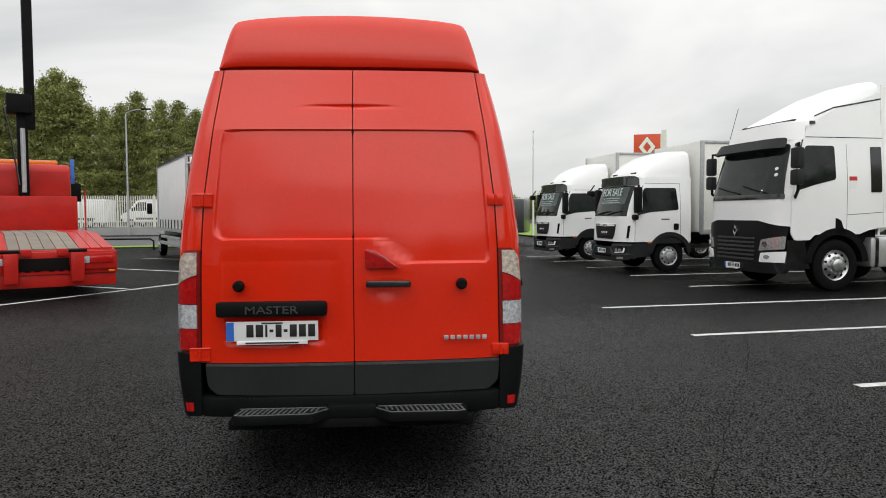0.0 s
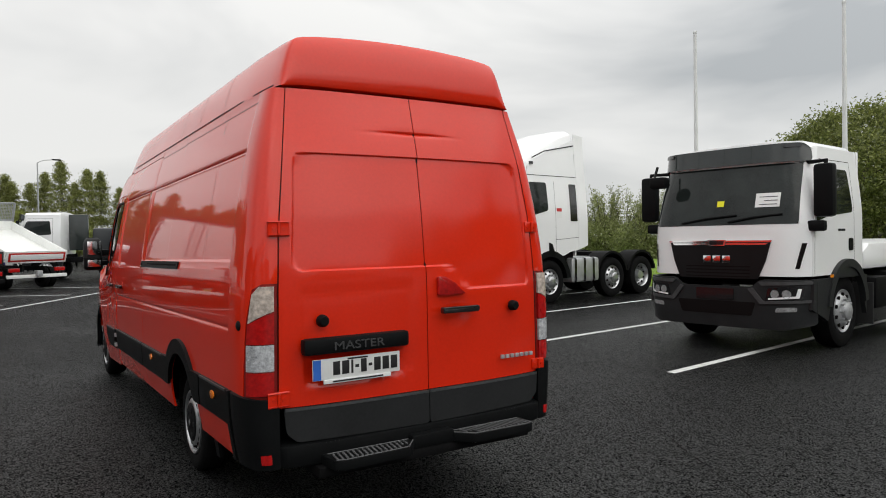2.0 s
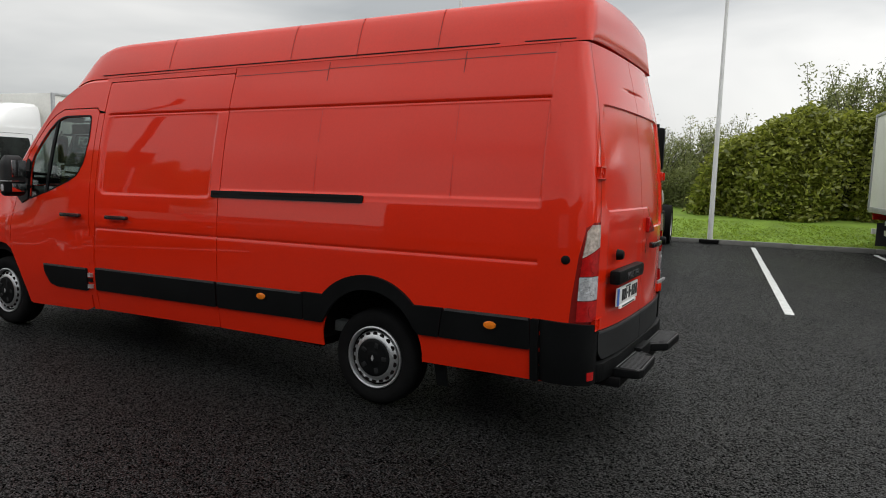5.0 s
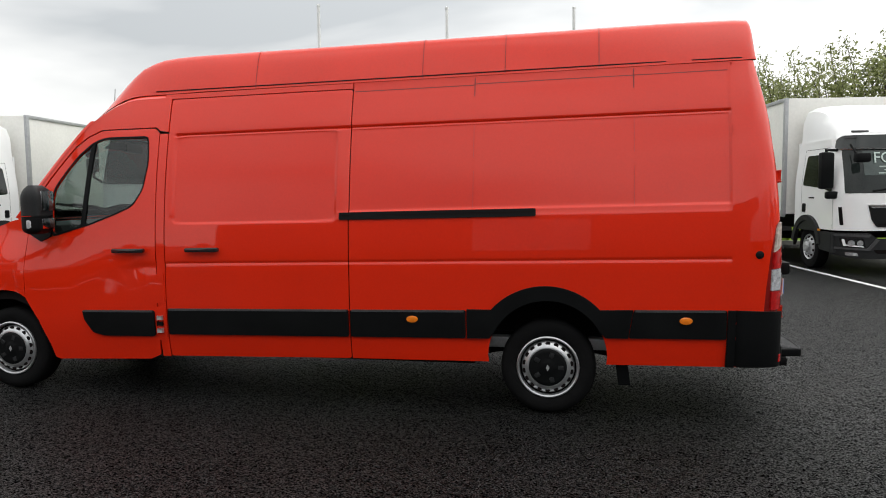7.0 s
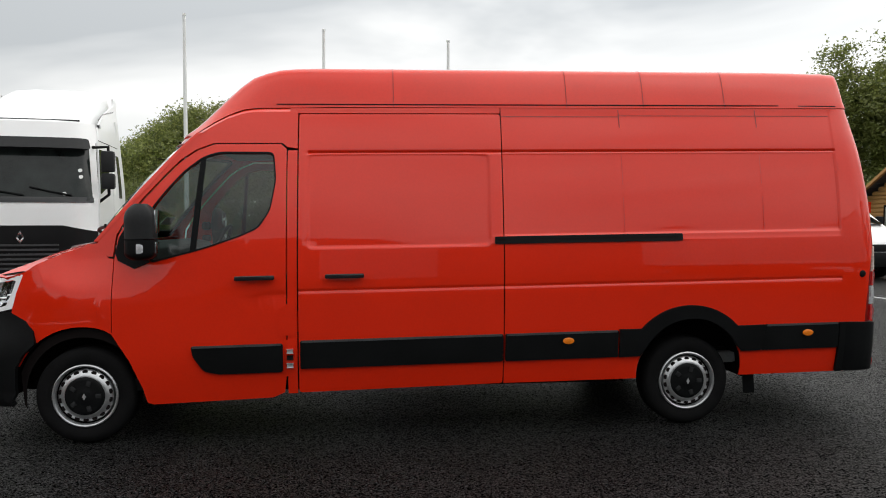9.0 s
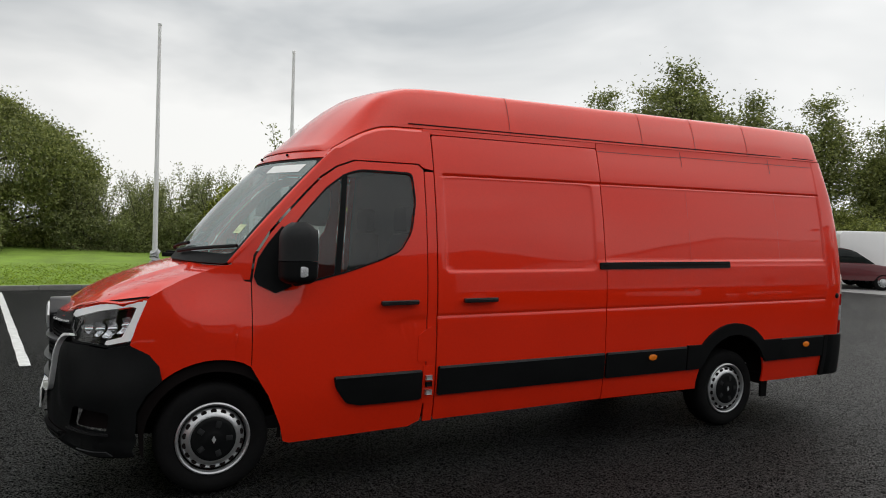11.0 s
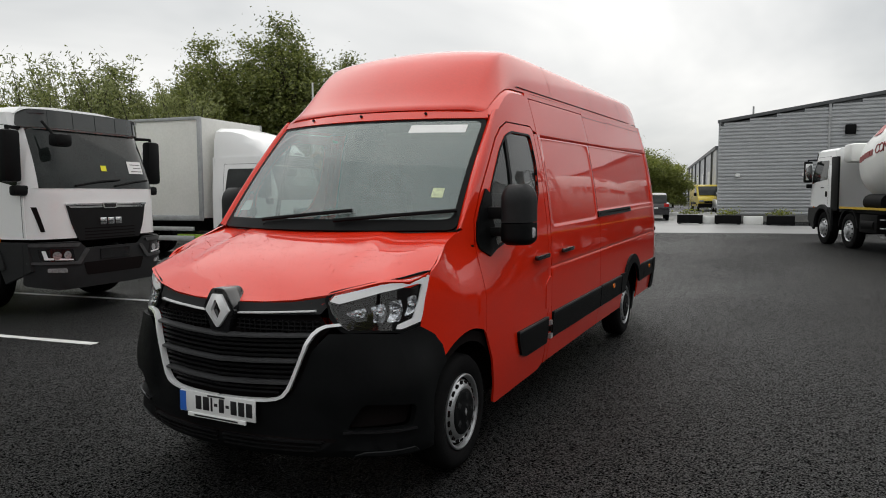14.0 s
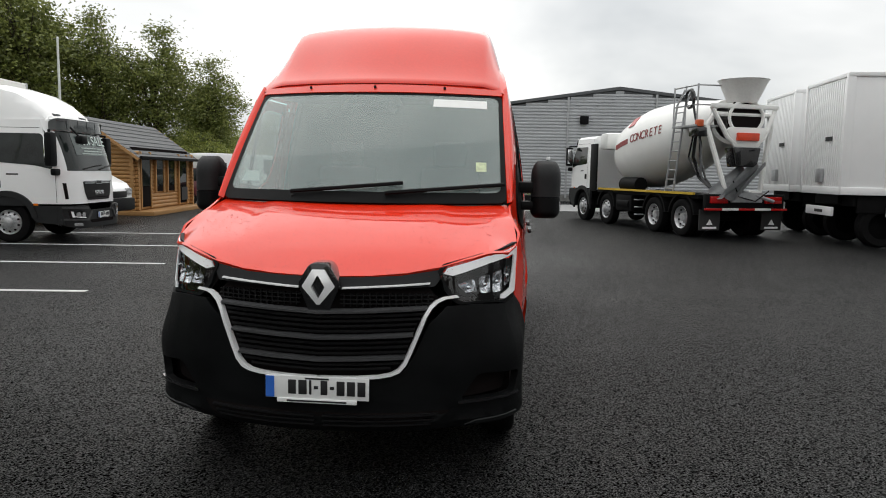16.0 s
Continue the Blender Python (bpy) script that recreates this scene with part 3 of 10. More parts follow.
def plate(parent, m, name="number_plate", label="white registration plate with a blue band and dark bars"):
    """A plate 0.52 x 0.11 m, local x along it, z up, facing -y."""
    bm = box(bmesh.new(), -0.26, 0.26, -0.006, 0.004, -0.056, 0.056, 0.003)
    bm.transform(m)
    ob = part(name, bm, PLATEW, parent, label)
    bm = box(bmesh.new(), -0.258, -0.215, -0.0085, -0.003, -0.053, 0.053)
    bm.transform(m)
    part("blue_band", bm, PLATEB, ob)
    x = -0.145
    for w in (0.04, 0.042, 0.012, 0.022, 0.034, 0.022, 0.04, 0.04, 0.04):
        h = 0.008 if w == 0.022 else 0.036
        bm = box(bmesh.new(), x, x + w, -0.0085, -0.003, -h + 0.002, h + 0.002, 0.002)
        bm.transform(m)
        part("registration_bar", bm, INK, ob)
        x += w + 0.012
    bm = box(bmesh.new(), -0.06, 0.06, -0.0085, -0.003, 0.042, 0.050)
    bm.transform(m)
    part("small_bar", bm, INK, ob)
    bm = box(bmesh.new(), -0.20, 0.20, -0.012, 0.0, -0.076, -0.055, 0.002)
    bm.transform(m)
    h = part("plate_holder_strip", bm, PAPER, ob)
    bm = box(bmesh.new(), -0.15, 0.15, -0.0145, -0.008, -0.070, -0.062)
    bm.transform(m)
    part("dealer_bar", bm, INK, h)
    return ob


def van_wheel(parent, x, y, sgn):
    """Outer side at sgn * x."""
    m = Matrix.Translation((sgn * x, y, 0.336)) @ Matrix.Scale(sgn, 4, (1, 0, 0)) @ Matrix.Diagonal((1, 0.962, 0.962, 1))
    w = part("wheel", lathe(bmesh.new(), [(0.215, -0.20), (0.29, -0.215), (0.325, -0.205), (0.343, -0.18), (0.348, -0.11), (0.343, -0.03), (0.325, -0.008), (0.29, 0.0), (0.245, -0.006), (0.222, -0.018), (0.215, -0.03)], m, 48), RUBBER, parent, "black commercial van tyre")
    for k, a in enumerate((-0.15, -0.11, -0.065)):
        part("tread_groove", lathe(bmesh.new(), [(0.3492, a - 0.006), (0.3494, a), (0.3492, a + 0.006)], m, 48), SEAM, w)
    part("rim", lathe(bmesh.new(), [(0.228, -0.03), (0.227, -0.004), (0.219, 0.0), (0.210, -0.004), (0.205, -0.020), (0.203, -0.030)], m, 48), STEEL, w, "silver steel wheel rim")
    part("rim_well", lathe(bmesh.new(), [(0.2045, -0.022), (0.202, -0.055), (0.193, -0.062), (0.189, -0.040)], m, 48), SEAM, w)
    part("wheel_disc", lathe(bmesh.new(), [(0.196, -0.060), (0.192, -0.030), (0.187, -0.020), (0.172, -0.012), (0.158, -0.004), (0.148, 0.002), (0.138, 0.002), (0.132, -0.012), (0.0, -0.016)], m, 48), STEEL, w, "silver slotted wheel disc")
    for k in range(18):
        bm = bmesh.new()
        cyl(bm, (-0.030, 0, 0.174), (-0.0085, 0, 0.174), 0.0125, seg=10)
        bm.transform(m @ Matrix.Rotation(k * math.tau / 18, 4, "X") @ Matrix.Diagonal((1, 1.5, 1, 1)))
        part("rim_slot", bm, SEAM, w)
    cap = part("hub_cap", lathe(bmesh.new(), [(0.138, -0.012), (0.137, 0.002), (0.128, 0.008), (0.11, 0.010), (0.06, 0.008), (0.045, 0.014), (0.03, 0.016), (0.0, 0.016)], m, 40), BLACKP, w, "black plastic hub cap")
    for k in range(5):
        bm = box(bmesh.new(), 0.004, 0.014, -0.016, 0.016, 0.075, 0.115, 0.004)
        bm.transform(m @ Matrix.Rotation(k * math.tau / 5 + 0.3, 4, "X"))
        part("cap_lug", bm, GREYP, cap)
    bm = prism(bmesh.new(), [(0, 0.024), (0.013, 0), (0, -0.024), (-0.013, 0)], 0.014, 0.019, "x")
    bm.transform(m)
    part("cap_badge", bm, ALLOY, cap)
    return w


FAINTJ = mat("shaded_red_joint", (0.34, 0.012, 0.006), 0.6, var=0.1)
FACET = mat("lamp_reflector_facet", (0.55, 0.56, 0.58), 0.12, 0.8, var=0.6, vscale=60)
# lighter grey; on the van it paints the highlight along black plastic edges
EDGEG = mat("edge_highlight_grey", (0.055, 0.056, 0.058), 0.5, spec=0.3, var=0.3, vscale=12)
# lighter grey than the black step, for its ridges and rim lines
RIDGE = mat("grey_tread_ridge", (0.09, 0.092, 0.095), 0.55, var=0.3, vscale=20)
BLADEG = mat("satin_grey_blade", (0.05, 0.051, 0.053), 0.34, var=0.15)


def build_van():
    van = thing("delivery_van", Matrix.Identity(4), "bright red high-roof long panel van, wet, black bumpers", "van")
    R = lambda name, bm, m_, par=None, label="": part(name, rake(bm), m_, par or van, label)
    fine_v = [1.07, 1.08, 1.087, 1.095, 1.103, 1.11, 1.12, 2.035, 2.045, 2.052, 2.06, 2.066, 2.072, 2.08, 2.09, 1.37, 1.38, 1.388, 1.396, 1.404, 1.412, 1.42, 1.44, 1.448, 1.456, 1.464, 1.475]
    fine_u = [3.18, 3.19, 3.198, 3.206, 3.22, 4.47, 4.485, 4.492, 4.50, 0.48, 0.487, 0.494, 0.502, 0.512]
    for sg in (-1, 1):
        fn = side_fn(sg)
        nm = "near" if sg < 0 else "far"
        arch_r = arc(AXR + 0.006, 0.415, 0.41, 187, -7, 22)
        # quarter panel with the rear wheel arch
        out = [(3.092, 0.382), (3.092, 2.398), (0.472, 2.398), (0.472, 0.37), (1.275, 0.37)] + arch_r[1:-1] + [(2.085, 0.376)]
        R("quarter_panel", panel(out, fn, 0.12, cu=fine_u, cv=fine_v, stepv=0.08), RED)
        door = [(4.556, 0.374), (4.556, 2.350), (3.100, 2.350), (3.100, 0.383)]
        sd = R("sliding_door", panel(rounded(door, 0.02), fn, 0.12, cu=fine_u, cv=fine_v, stepv=0.08), RED)
        top = [(4.62, 2.358), (4.62, 2.393), (3.100, 2.398), (3.100, 2.358)]
        R("roof_rail_panel", panel(top, fn, 0.2), RED)
        pil = [(4.632, 0.37), (4.632, 2.085), (4.565, 2.085), (4.565, 0.37)]
        R("door_pillar", panel(pil, fn, 0.1), RED)
        cab = [(4.565, 2.10), (4.635, 2.11), (4.67, 2.140), (5.14, 2.141), (5.262, 2.094), (5.368, 2.022), (5.47, 1.917), (5.60, 1.775), (5.70, 1.655), (5.79, 1.512), (5.812, 1.36), (5.845, 1.36), (5.92, 1.462), (5.85, 1.535), (5.69, 1.715), (5.612, 1.80), (5.50, 1.925), (5.39, 2.05), (5.33, 2.115), (5.25, 2.19), (5.16, 2.256), (5.06, 2.312), (4.95, 2.352), (4.87, 2.365), (4.565, 2.367)]
        R("cab_side_frame", panel(cab, fn, 0.08), RED)
        win = rounded([(5.545, 1.325), (5.562, 1.567), (5.54, 1.691), (5.436, 1.82), (5.325, 1.942), (5.204, 2.032), (5.10, 2.064), (4.735, 2.060), (4.718, 1.87), (4.756, 1.665), (4.835, 1.545), (4.969, 1.488), (5.197, 1.413)], 0.04)
        dr = [(4.640, 0.52), (4.640, 2.095), (4.68, 2.130), (5.135, 2.131), (5.255, 2.084), (5.358, 2.012), (5.46, 1.907), (5.588, 1.767), (5.688, 1.647), (5.778, 1.503), (5.800, 1.335), (5.800, 0.83), (5.70, 0.66), (5.615, 0.45), (5.59, 0.345), (5.55, 0.330), (4.74, 0.345), (4.655, 0.38)]
        fd = R("front_door", panel(dr, fn, 0.09, holes=[win], cv=fine_v[:7]), RED)
        rim = [(a + (a - 5.05) * 0.028, b + (b - 1.72) * 0.04) for a, b in win]
        R("window_seal", panel(rim, fn, 0.1, holes=[win], lift=0.004), BLACKP, fd)
        gl = R("door_glass", panel(win, fn, 0.12, thick=0, lift=-0.008), GLASS, fd, "tinted side window glass")
        bar = [(5.225, 2.035), (5.19, 2.045), (5.25, 1.40), (5.29, 1.385)]
        R("quarter_light_bar", panel(bar, fn, 0.2, lift=0.001), BLACKP, fd)
        tri = [(5.562, 1.315), (5.575, 1.56), (5.57, 1.66), (5.62, 1.69), (5.705, 1.585), (5.765, 1.49), (5.79, 1.38), (5.77, 1.33), (5.66, 1.275)]
        R("mirror_base", panel(tri, fn, 0.1, lift=0.012, thick=0.03), BLACKP, fd, "black plastic mirror base")
        # lower mouldings
        for a, b in ((3.105, 4.545), (2.245, 3.088)):
            R("side_moulding", panel(rounded([(a, 0.553), (b, 0.553), (b, 0.75), (a, 0.75)], 0.012), fn, 0.15, lift=0.018, thick=0.022, cv=(0.72, 0.735)), BLACKP, van, "black plastic side rubbing strip")
            # painted highlight along the top of the rubbing strip
            R("moulding_highlight", panel([(a + 0.01, 0.737), (b - 0.01, 0.737), (b - 0.01, 0.752), (a + 0.01, 0.752)], fn, 0.15, lift=0.021, thick=0.006), EDGEG, van)
        R("side_moulding", panel(rounded([(4.665, 0.535), (5.10, 0.535), (5.20, 0.56), (5.27, 0.66), (5.285, 0.735), (4.665, 0.735)], 0.02), fn, 0.1, lift=0.018, thick=0.022), BLACKP, van, "black plastic door rubbing strip")
        R("moulding_highlight", panel([(4.675, 0.722), (5.275, 0.722), (5.275, 0.736), (4.675, 0.736)], fn, 0.1, lift=0.021, thick=0.006), EDGEG, van)
        R("moulding_highlight", panel([(0.52, 0.744), (1.09, 0.744), (1.09, 0.758), (0.52, 0.758)], fn, 0.1, lift=0.021, thick=0.006), EDGEG, van)
        R("side_moulding", panel(rounded([(0.51, 0.565), (1.13, 0.565), (1.10, 0.757), (0.51, 0.757)], 0.012), fn, 0.15, lift=0.018, thick=0.022), BLACKP, van, "black plastic rear rubbing strip")
        a_out = arc(AXR + 0.02, 0.42, 0.50, 138, 42, 20)
        a_in = arc(AXR + 0.006, 0.415, 0.405, 28, 152, 20)
        lip = [(1.135, 0.565)] + [(1.105, 0.757)] + a_out + [(2.235, 0.757), (2.235, 0.553), (2.075, 0.553)] + a_in + [(1.285, 0.565)]
        R("wheel_arch_trim", panel(lip, fn, 0.1, lift=0.022, thick=0.03), BLACKP, van, "black plastic wheel arch trim")
        # sliding door rail
        R("slide_rail", panel(rounded([(1.755, 1.40), (3.165, 1.40), (3.165, 1.452), (1.755, 1.452)], 0.01), fn, 0.2, lift=0.010, thick=0.02), BLACKP, van, "black sliding door rail")
        R("rail_slot", panel([(1.79, 1.418), (3.14, 1.418), (3.14, 1.434), (1.79, 1.434)], fn, 0.4, lift=0.0115, thick=0), SEAM)
        for k, (yy, par) in enumerate(((4.85, fd), (4.235, sd))):
            w = half_width(yy, 1.195)
            cup = R("handle_cup", panel(rounded([(yy - 0.07, 1.165), (yy + 0.07, 1.165), (yy + 0.06, 1.245), (yy - 0.06, 1.245)], 0.05), fn, 0.05, lift=0.002, thick=0.004), RED, par)
            bm = bmesh.new()
            prism(bm, rounded([(yy - 0.135, 1.182), (yy + 0.135, 1.182), (yy + 0.135, 1.214), (yy - 0.135, 1.214)], 0.012), sg * (w + 0.014), sg * (w + 0.042), "x", 0.005)
            R("door_handle", bm, GLOSSB, par, "black door handle")
        for yy, zz in ((2.625, 0.672 + 0.015), (0.767, 0.70 - 0.012)):
            w = half_width(yy, zz) + 0.022
            bm = bmesh.new()
            prism(bm, arc(yy, zz, 0.042, 0, 345, 15), sg * w, sg * (w + 0.008), "x", 0.002)
            for v in bm.verts:
                v.co.z = zz + (v.co.z - zz) * 0.58
            mk = R("side_marker", bm, AMBER, van, "amber side marker lamp")
        w = half_width(0.56, 1.14)
        bm = lathe(bmesh.new(), [(0.0, 0.016), (0.016, 0.016), (0.026, 0.01), (0.028, -0.005)], Matrix.Translation((sg * (w - 0.012), 0.385, 1.120)) @ Matrix.Scale(sg, 4, (1, 0, 0)), 16)
        bm.transform(Matrix.Translation((0, -0.07, 0)))
        R("round_cap", bm, BLACKP)
        # hinge box and fuel flap by the front door
        R("hinge_plate", panel([(4.572, 0.50), (4.655, 0.50), (4.655, 0.76), (4.572, 0.76)], fn, 0.2, lift=0.004), RED)
        R("fuel_flap", panel(rounded([(4.575, 0.79), (4.70, 0.79), (4.70, 0.97), (4.62, 1.02), (4.575, 1.03)], 0.02), fn, 0.2, lift=0.005), RED)
        for zz in (0.565, 0.62, 0.665):
            bm = box(bmesh.new(), sg * 1.03, sg * 1.052, 4.595, 4.635, zz, zz + 0.028, 0.004)
            R("hinge_bolt", bm, ALLOY if zz != 0.62 else SEAM)
        # sill shadow line and rear corner
        cf = corner_fn(sg)
        R("rear_corner", panel([(0.0, 1.338), (0.0, 2.398), (1.0, 2.398), (1.0, 0.37), (0.86, 0.37), (0.70, 0.70), (0.66, 0.9), (0.57, 1.15), (0.44, 1.31), (0.22, 1.338)], cf, 0.08, stepv=0.1), RED)
        lenses = [("tail_lamp_lens", [(0.0, 0.76), (0.675, 0.76), (0.66, 0.88), (0.0, 0.88)], REDL), ("reverse_lens", [(0.0, 0.886), (0.655, 0.886), (0.635, 1.022), (0.0, 1.022)], WHITEL),
                  ("stop_lens", [(0.0, 1.028), (0.63, 1.028), (0.59, 1.13), (0.40, 1.15), (0.0, 1.19)], REDL), ("indicator_lens", [(0.0, 1.196), (0.40, 1.156), (0.585, 1.135), (0.48, 1.285), (0.30, 1.325), (0.0, 1.325)], AMBERW)]
        tl = R("tail_lamp", panel([(0.0, 0.70), (0.70, 0.70), (0.66, 0.9), (0.57, 1.15), (0.44, 1.31), (0.22, 1.338), (0.0, 1.338)], cf, 0.1, lift=-0.004), mat("dark_red_lamp_housing", (0.22, 0.008, 0.006), 0.2, var=0.2, coat=0.5), van, "tall red and clear tail lamp cluster")
        for n_, o_, m_ in lenses:
            R(n_, panel([(0.03 + a * 0.80, b) for a, b in o_], cf, 0.08, lift=0.010, thick=0.018), m_, tl)
        for q in range(8):
            zz = 0.892 + q * 0.016
            R("lens_rib", panel([(0.34, zz), (0.52, zz), (0.52, zz + 0.004), (0.34, zz + 0.004)], cf, 0.05, lift=0.012, thick=0.003), GALV, tl)
        for zc, m_ in ((0.953, WHITEL), (1.085, REDL), (0.82, REDL)):
            R("lamp_reflector", panel([(0.185 + 0.12 * math.cos(a_ * 0.45), zc + 0.042 * math.sin(a_ * 0.45)) for a_ in range(14)], cf, 0.05, lift=0.013, thick=0.004), m_, tl)
        # bumper corner
        R("bumper_corner", panel([(0.0, 0.375), (1.0, 0.375), (1.0, 0.757), (0.0, 0.735), (0.0, 0.66)], cf, 0.08, lift=0.020, thick=0.05), BLACKP, van, "black plastic rear bumper corner")
        R("bumper_side", panel(rounded([(0.503, 0.757), (0.455, 0.757), (0.455, 0.375), (0.508, 0.375)], 0.004), fn, 0.2, lift=0.022, thick=0.04), BLACKP)
        # hinges of the rear doors
        for zz in (0.735, 1.625):
            xd = door_edge(zz)
            y = rear_y(xd, zz)
            bm = box(bmesh.new(), sg * (xd - 0.045), sg * (xd + 0.055), y - 0.020, y + 0.02, zz - 0.034, zz + 0.034, 0.007)
            for q in (-0.025, 0.03):
                cyl(bm, (sg * (xd + q), y - 0.025, zz), (sg * (xd + q), y - 0.015, zz), 0.010, seg=10)
            hg = R("door_hinge", bm, RED, van, "red painted door hinge")
            bm = cyl(bmesh.new(), (sg * (xd + 0.005), y - 0.024, zz - 0.03), (sg * (xd + 0.005), y - 0.024, zz + 0.03), 0.009, seg=10)
            R("hinge_pin", bm, RED, hg)
        R("door_gap", panel([(0.0, 0.69), (0.002, 0.69), (0.002, 2.398), (0.0, 2.398)], cf, 0.02, lift=0.002, thick=0, stepv=0.1), SEAM)
        # rear doors
        xs = lambda z: sg * (door_edge(z) - 0.003) - 0.012
        out = [(sg * 0.003, 0.685), (xs(0.685), 0.685), (xs(1.0), 1.0), (xs(1.3), 1.3), (xs(1.62), 1.62), (xs(2.06), 2.06), (xs(2.40), 2.40), (sg * 0.003, 2.40)]
        rf = lambda x, z: rear_fn(x + 0.012, z)
        rd = R("rear_door", panel(out, rf, 0.035, stepv=0.035, cu=[sg * q - 0.012 for q in (0.735, 0.742, 0.749, 0.756, 0.763, 0.770, 0.777, 0.784, 0.791, 0.798, 0.805, 0.812)], cv=(1.375, 1.383, 1.39, 1.395, 1.40, 1.405, 1.412, 1.238, 1.245, 1.25, 1.256, 1.262, 1.27, 2.02, 2.026, 2.031, 2.035, 2.040, 2.047, 2.150, 2.158, 2.165, 2.172, 2.179, 2.186, 2.194)), REDR)
        low = rounded([(sg * 0.003, 0.492), (sg * 0.79, 0.50), (sg * 0.845, 0.55), (sg * 0.858, 0.681), (sg * 0.003, 0.681)], 0.02)
        R("door_foot_trim", panel(low, rf, 0.1, lift=0.012, thick=0.02), GREYP, rd, "worn grey plastic lower door trim")
        # painted highlight on the upper bevel of the foot trim
        R("trim_highlight", panel([(sg * 0.003, 0.666), (sg * 0.850, 0.666), (sg * 0.852, 0.682), (sg * 0.003, 0.682)], rf, 0.1, lift=0.015, thick=0.005), EDGEG, rd)
        # reflector and step
        R("reflector", panel(rounded([(0.10, 0.405), (0.30, 0.405), (0.30, 0.455), (0.10, 0.455)], 0.01), cf, 0.05, lift=0.024, thick=0.012), REDL, van, "small red reflector")
        foot = [(0.115, 0.10), (0.125, 0.045), (0.215, -0.070), (0.60, -0.080), (0.655, -0.060), (0.668, 0.10)]
        if sg < 0:
            foot = [(-a, b) for a, b in foot[::-1]]
        st = R("rear_step", prism(bmesh.new(), rounded(foot, 0.018, 3), 0.372, 0.425, "z", 0.007), BLACKP, van, "black rear entry step with ridges")
        rim = [Vector((sg * a, b, 0.427)) for a, b in ((0.135, 0.045), (0.222, -0.060), (0.595, -0.069), (0.645, -0.050))]
        R("step_rim", tube(bmesh.new(), rim, 0.0035, 6), RIDGE, st)
        R("step_rim", tube(bmesh.new(), [Vector((sg * 0.15, 0.074, 0.427)), Vector((sg * 0.64, 0.080, 0.427))], 0.003, 6), RIDGE, st)
        for q in range(16):
            x0 = 0.185 + q * 0.0285
            bm = box(bmesh.new(), min(sg * x0, sg * (x0 + 0.010)), max(sg * x0, sg * (x0 + 0.010)), -0.050 if q > 1 else -0.005, 0.060, 0.423, 0.431)
            for v in bm.verts:
                v.co.x += 0.18 * (v.co.y - 0.06) * sg * (-1)
            R("step_ridge", bm, RIDGE, st)
        # mirrors
        mx = sg * 1.145
        def shell_bm(z0, z1, top, low):
            """Rounded mirror housing: swept-back plan that tapers towards its ends."""
            bm = bmesh.new()
            rings = []
            n = 9
            for q in range(n + 1):
                z = z0 + (z1 - z0) * q / n
                e = 1.0
                if top and q > n - 4:
                    e = math.sqrt(max(0.0, 1 - ((q - n + 4) / 4.0) ** 2 * 0.86))
                if low and q < 3:
                    e = math.sqrt(max(0.0, 1 - ((3 - q) / 3.0) ** 2 * 0.70))
                pl = rounded([(-0.098, -0.085), (0.085, -0.105), (0.10, -0.06), (0.088, 0.035), (0.045, 0.10), (-0.05, 0.115), (-0.098, 0.06)], 0.05, 4)
                rings.append([bm.verts.new((mx + sg * u * (0.35 + 0.65 * e), 5.565 + v * e, z)) for u, v in pl])
            for a, b in zip(rings, rings[1:]):
                for k in range(len(a)):
                    bm.faces.new((a[k], a[(k + 1) % len(a)], b[(k + 1) % len(b)], b[k]))
            bm.faces.new(rings[0][::-1]), bm.faces.new(rings[-1])
            bmesh.ops.recalc_face_normals(bm, faces=bm.faces[:])
            return bm
        mr = R("door_mirror", shell_bm(1.345, 1.478, False, True), BLACKP, van, "large black two-part door mirror")
        R("mirror_upper_shell", shell_bm(1.484, 1.715, True, False), GREYP, mr)
        for za, zb in ((1.52, 1.67), (1.385, 1.46)):
            tilt = Matrix.Translation((mx - sg * 0.01, 5.468, 0)) @ Matrix.Rotation(math.atan2(-sg * 0.02, 0.18), 4, "Z")
            R("mirror_glass", box(bmesh.new(), -0.07, 0.07, -0.004, 0.003, za, zb, 0.002, tilt), CHROME, mr)
        for za, zh in ((1.505, 0.075), (1.395, 0.06)):
            bm = box(bmesh.new(), min(sg * 0.93, mx), max(sg * 0.93, mx), 5.56, 5.64, za, za + zh, 0.022)
            R("mirror_arm", bm, BLACKP, mr)
        bm = box(bmesh.new(), mx + sg * 0.082 - 0.016, mx + sg * 0.082 + 0.016, 5.515, 5.575, 1.385, 1.455, 0.015)
        R("mirror_indicator", bm, WHITEL, mr, "clear indicator lens")
        # front wing
        aro = arc(AXF, 0.415, 0.475, 150, 26, 18)
        wing = [(5.806, 1.345),  (5.806, 0.835), (5.706, 0.665), (5.62, 0.56)] + aro[1:] + [(6.44, 0.80), (6.47, 0.90), (6.475, 1.0), (6.44, 1.12), (6.385, 1.262), (6.30, 1.318), (6.15, 1.385), (5.98, 1.442), (5.905, 1.455), (5.842, 1.350)]
        R("front_wing", panel(wing, fn, 0.07), RED)
        R("wing_liner", panel([(5.60, 0.36), (5.62, 0.55)] + [(a, b) for a, b in arc(AXF, 0.415, 0.462, 150, 20, 16)] + [(6.42, 0.36), (6.40, 0.33)] + arc(AXF, 0.415, 0.40, 10, 170, 16) + [(5.63, 0.36)], fn, 0.2, lift=-0.03, thick=0.0), SEAM)
        # headlamp
        lampo = rounded([(sg * s, z) for s, z in ((0.60, 1.145), (0.625, 1.178), (0.87, 1.23), (1.10, 1.262), (1.155, 1.255), (1.145, 1.12), (1.115, 1.01), (0.99, 0.985), (0.84, 1.0), (0.71, 1.0), (0.635, 1.075))], 0.03)
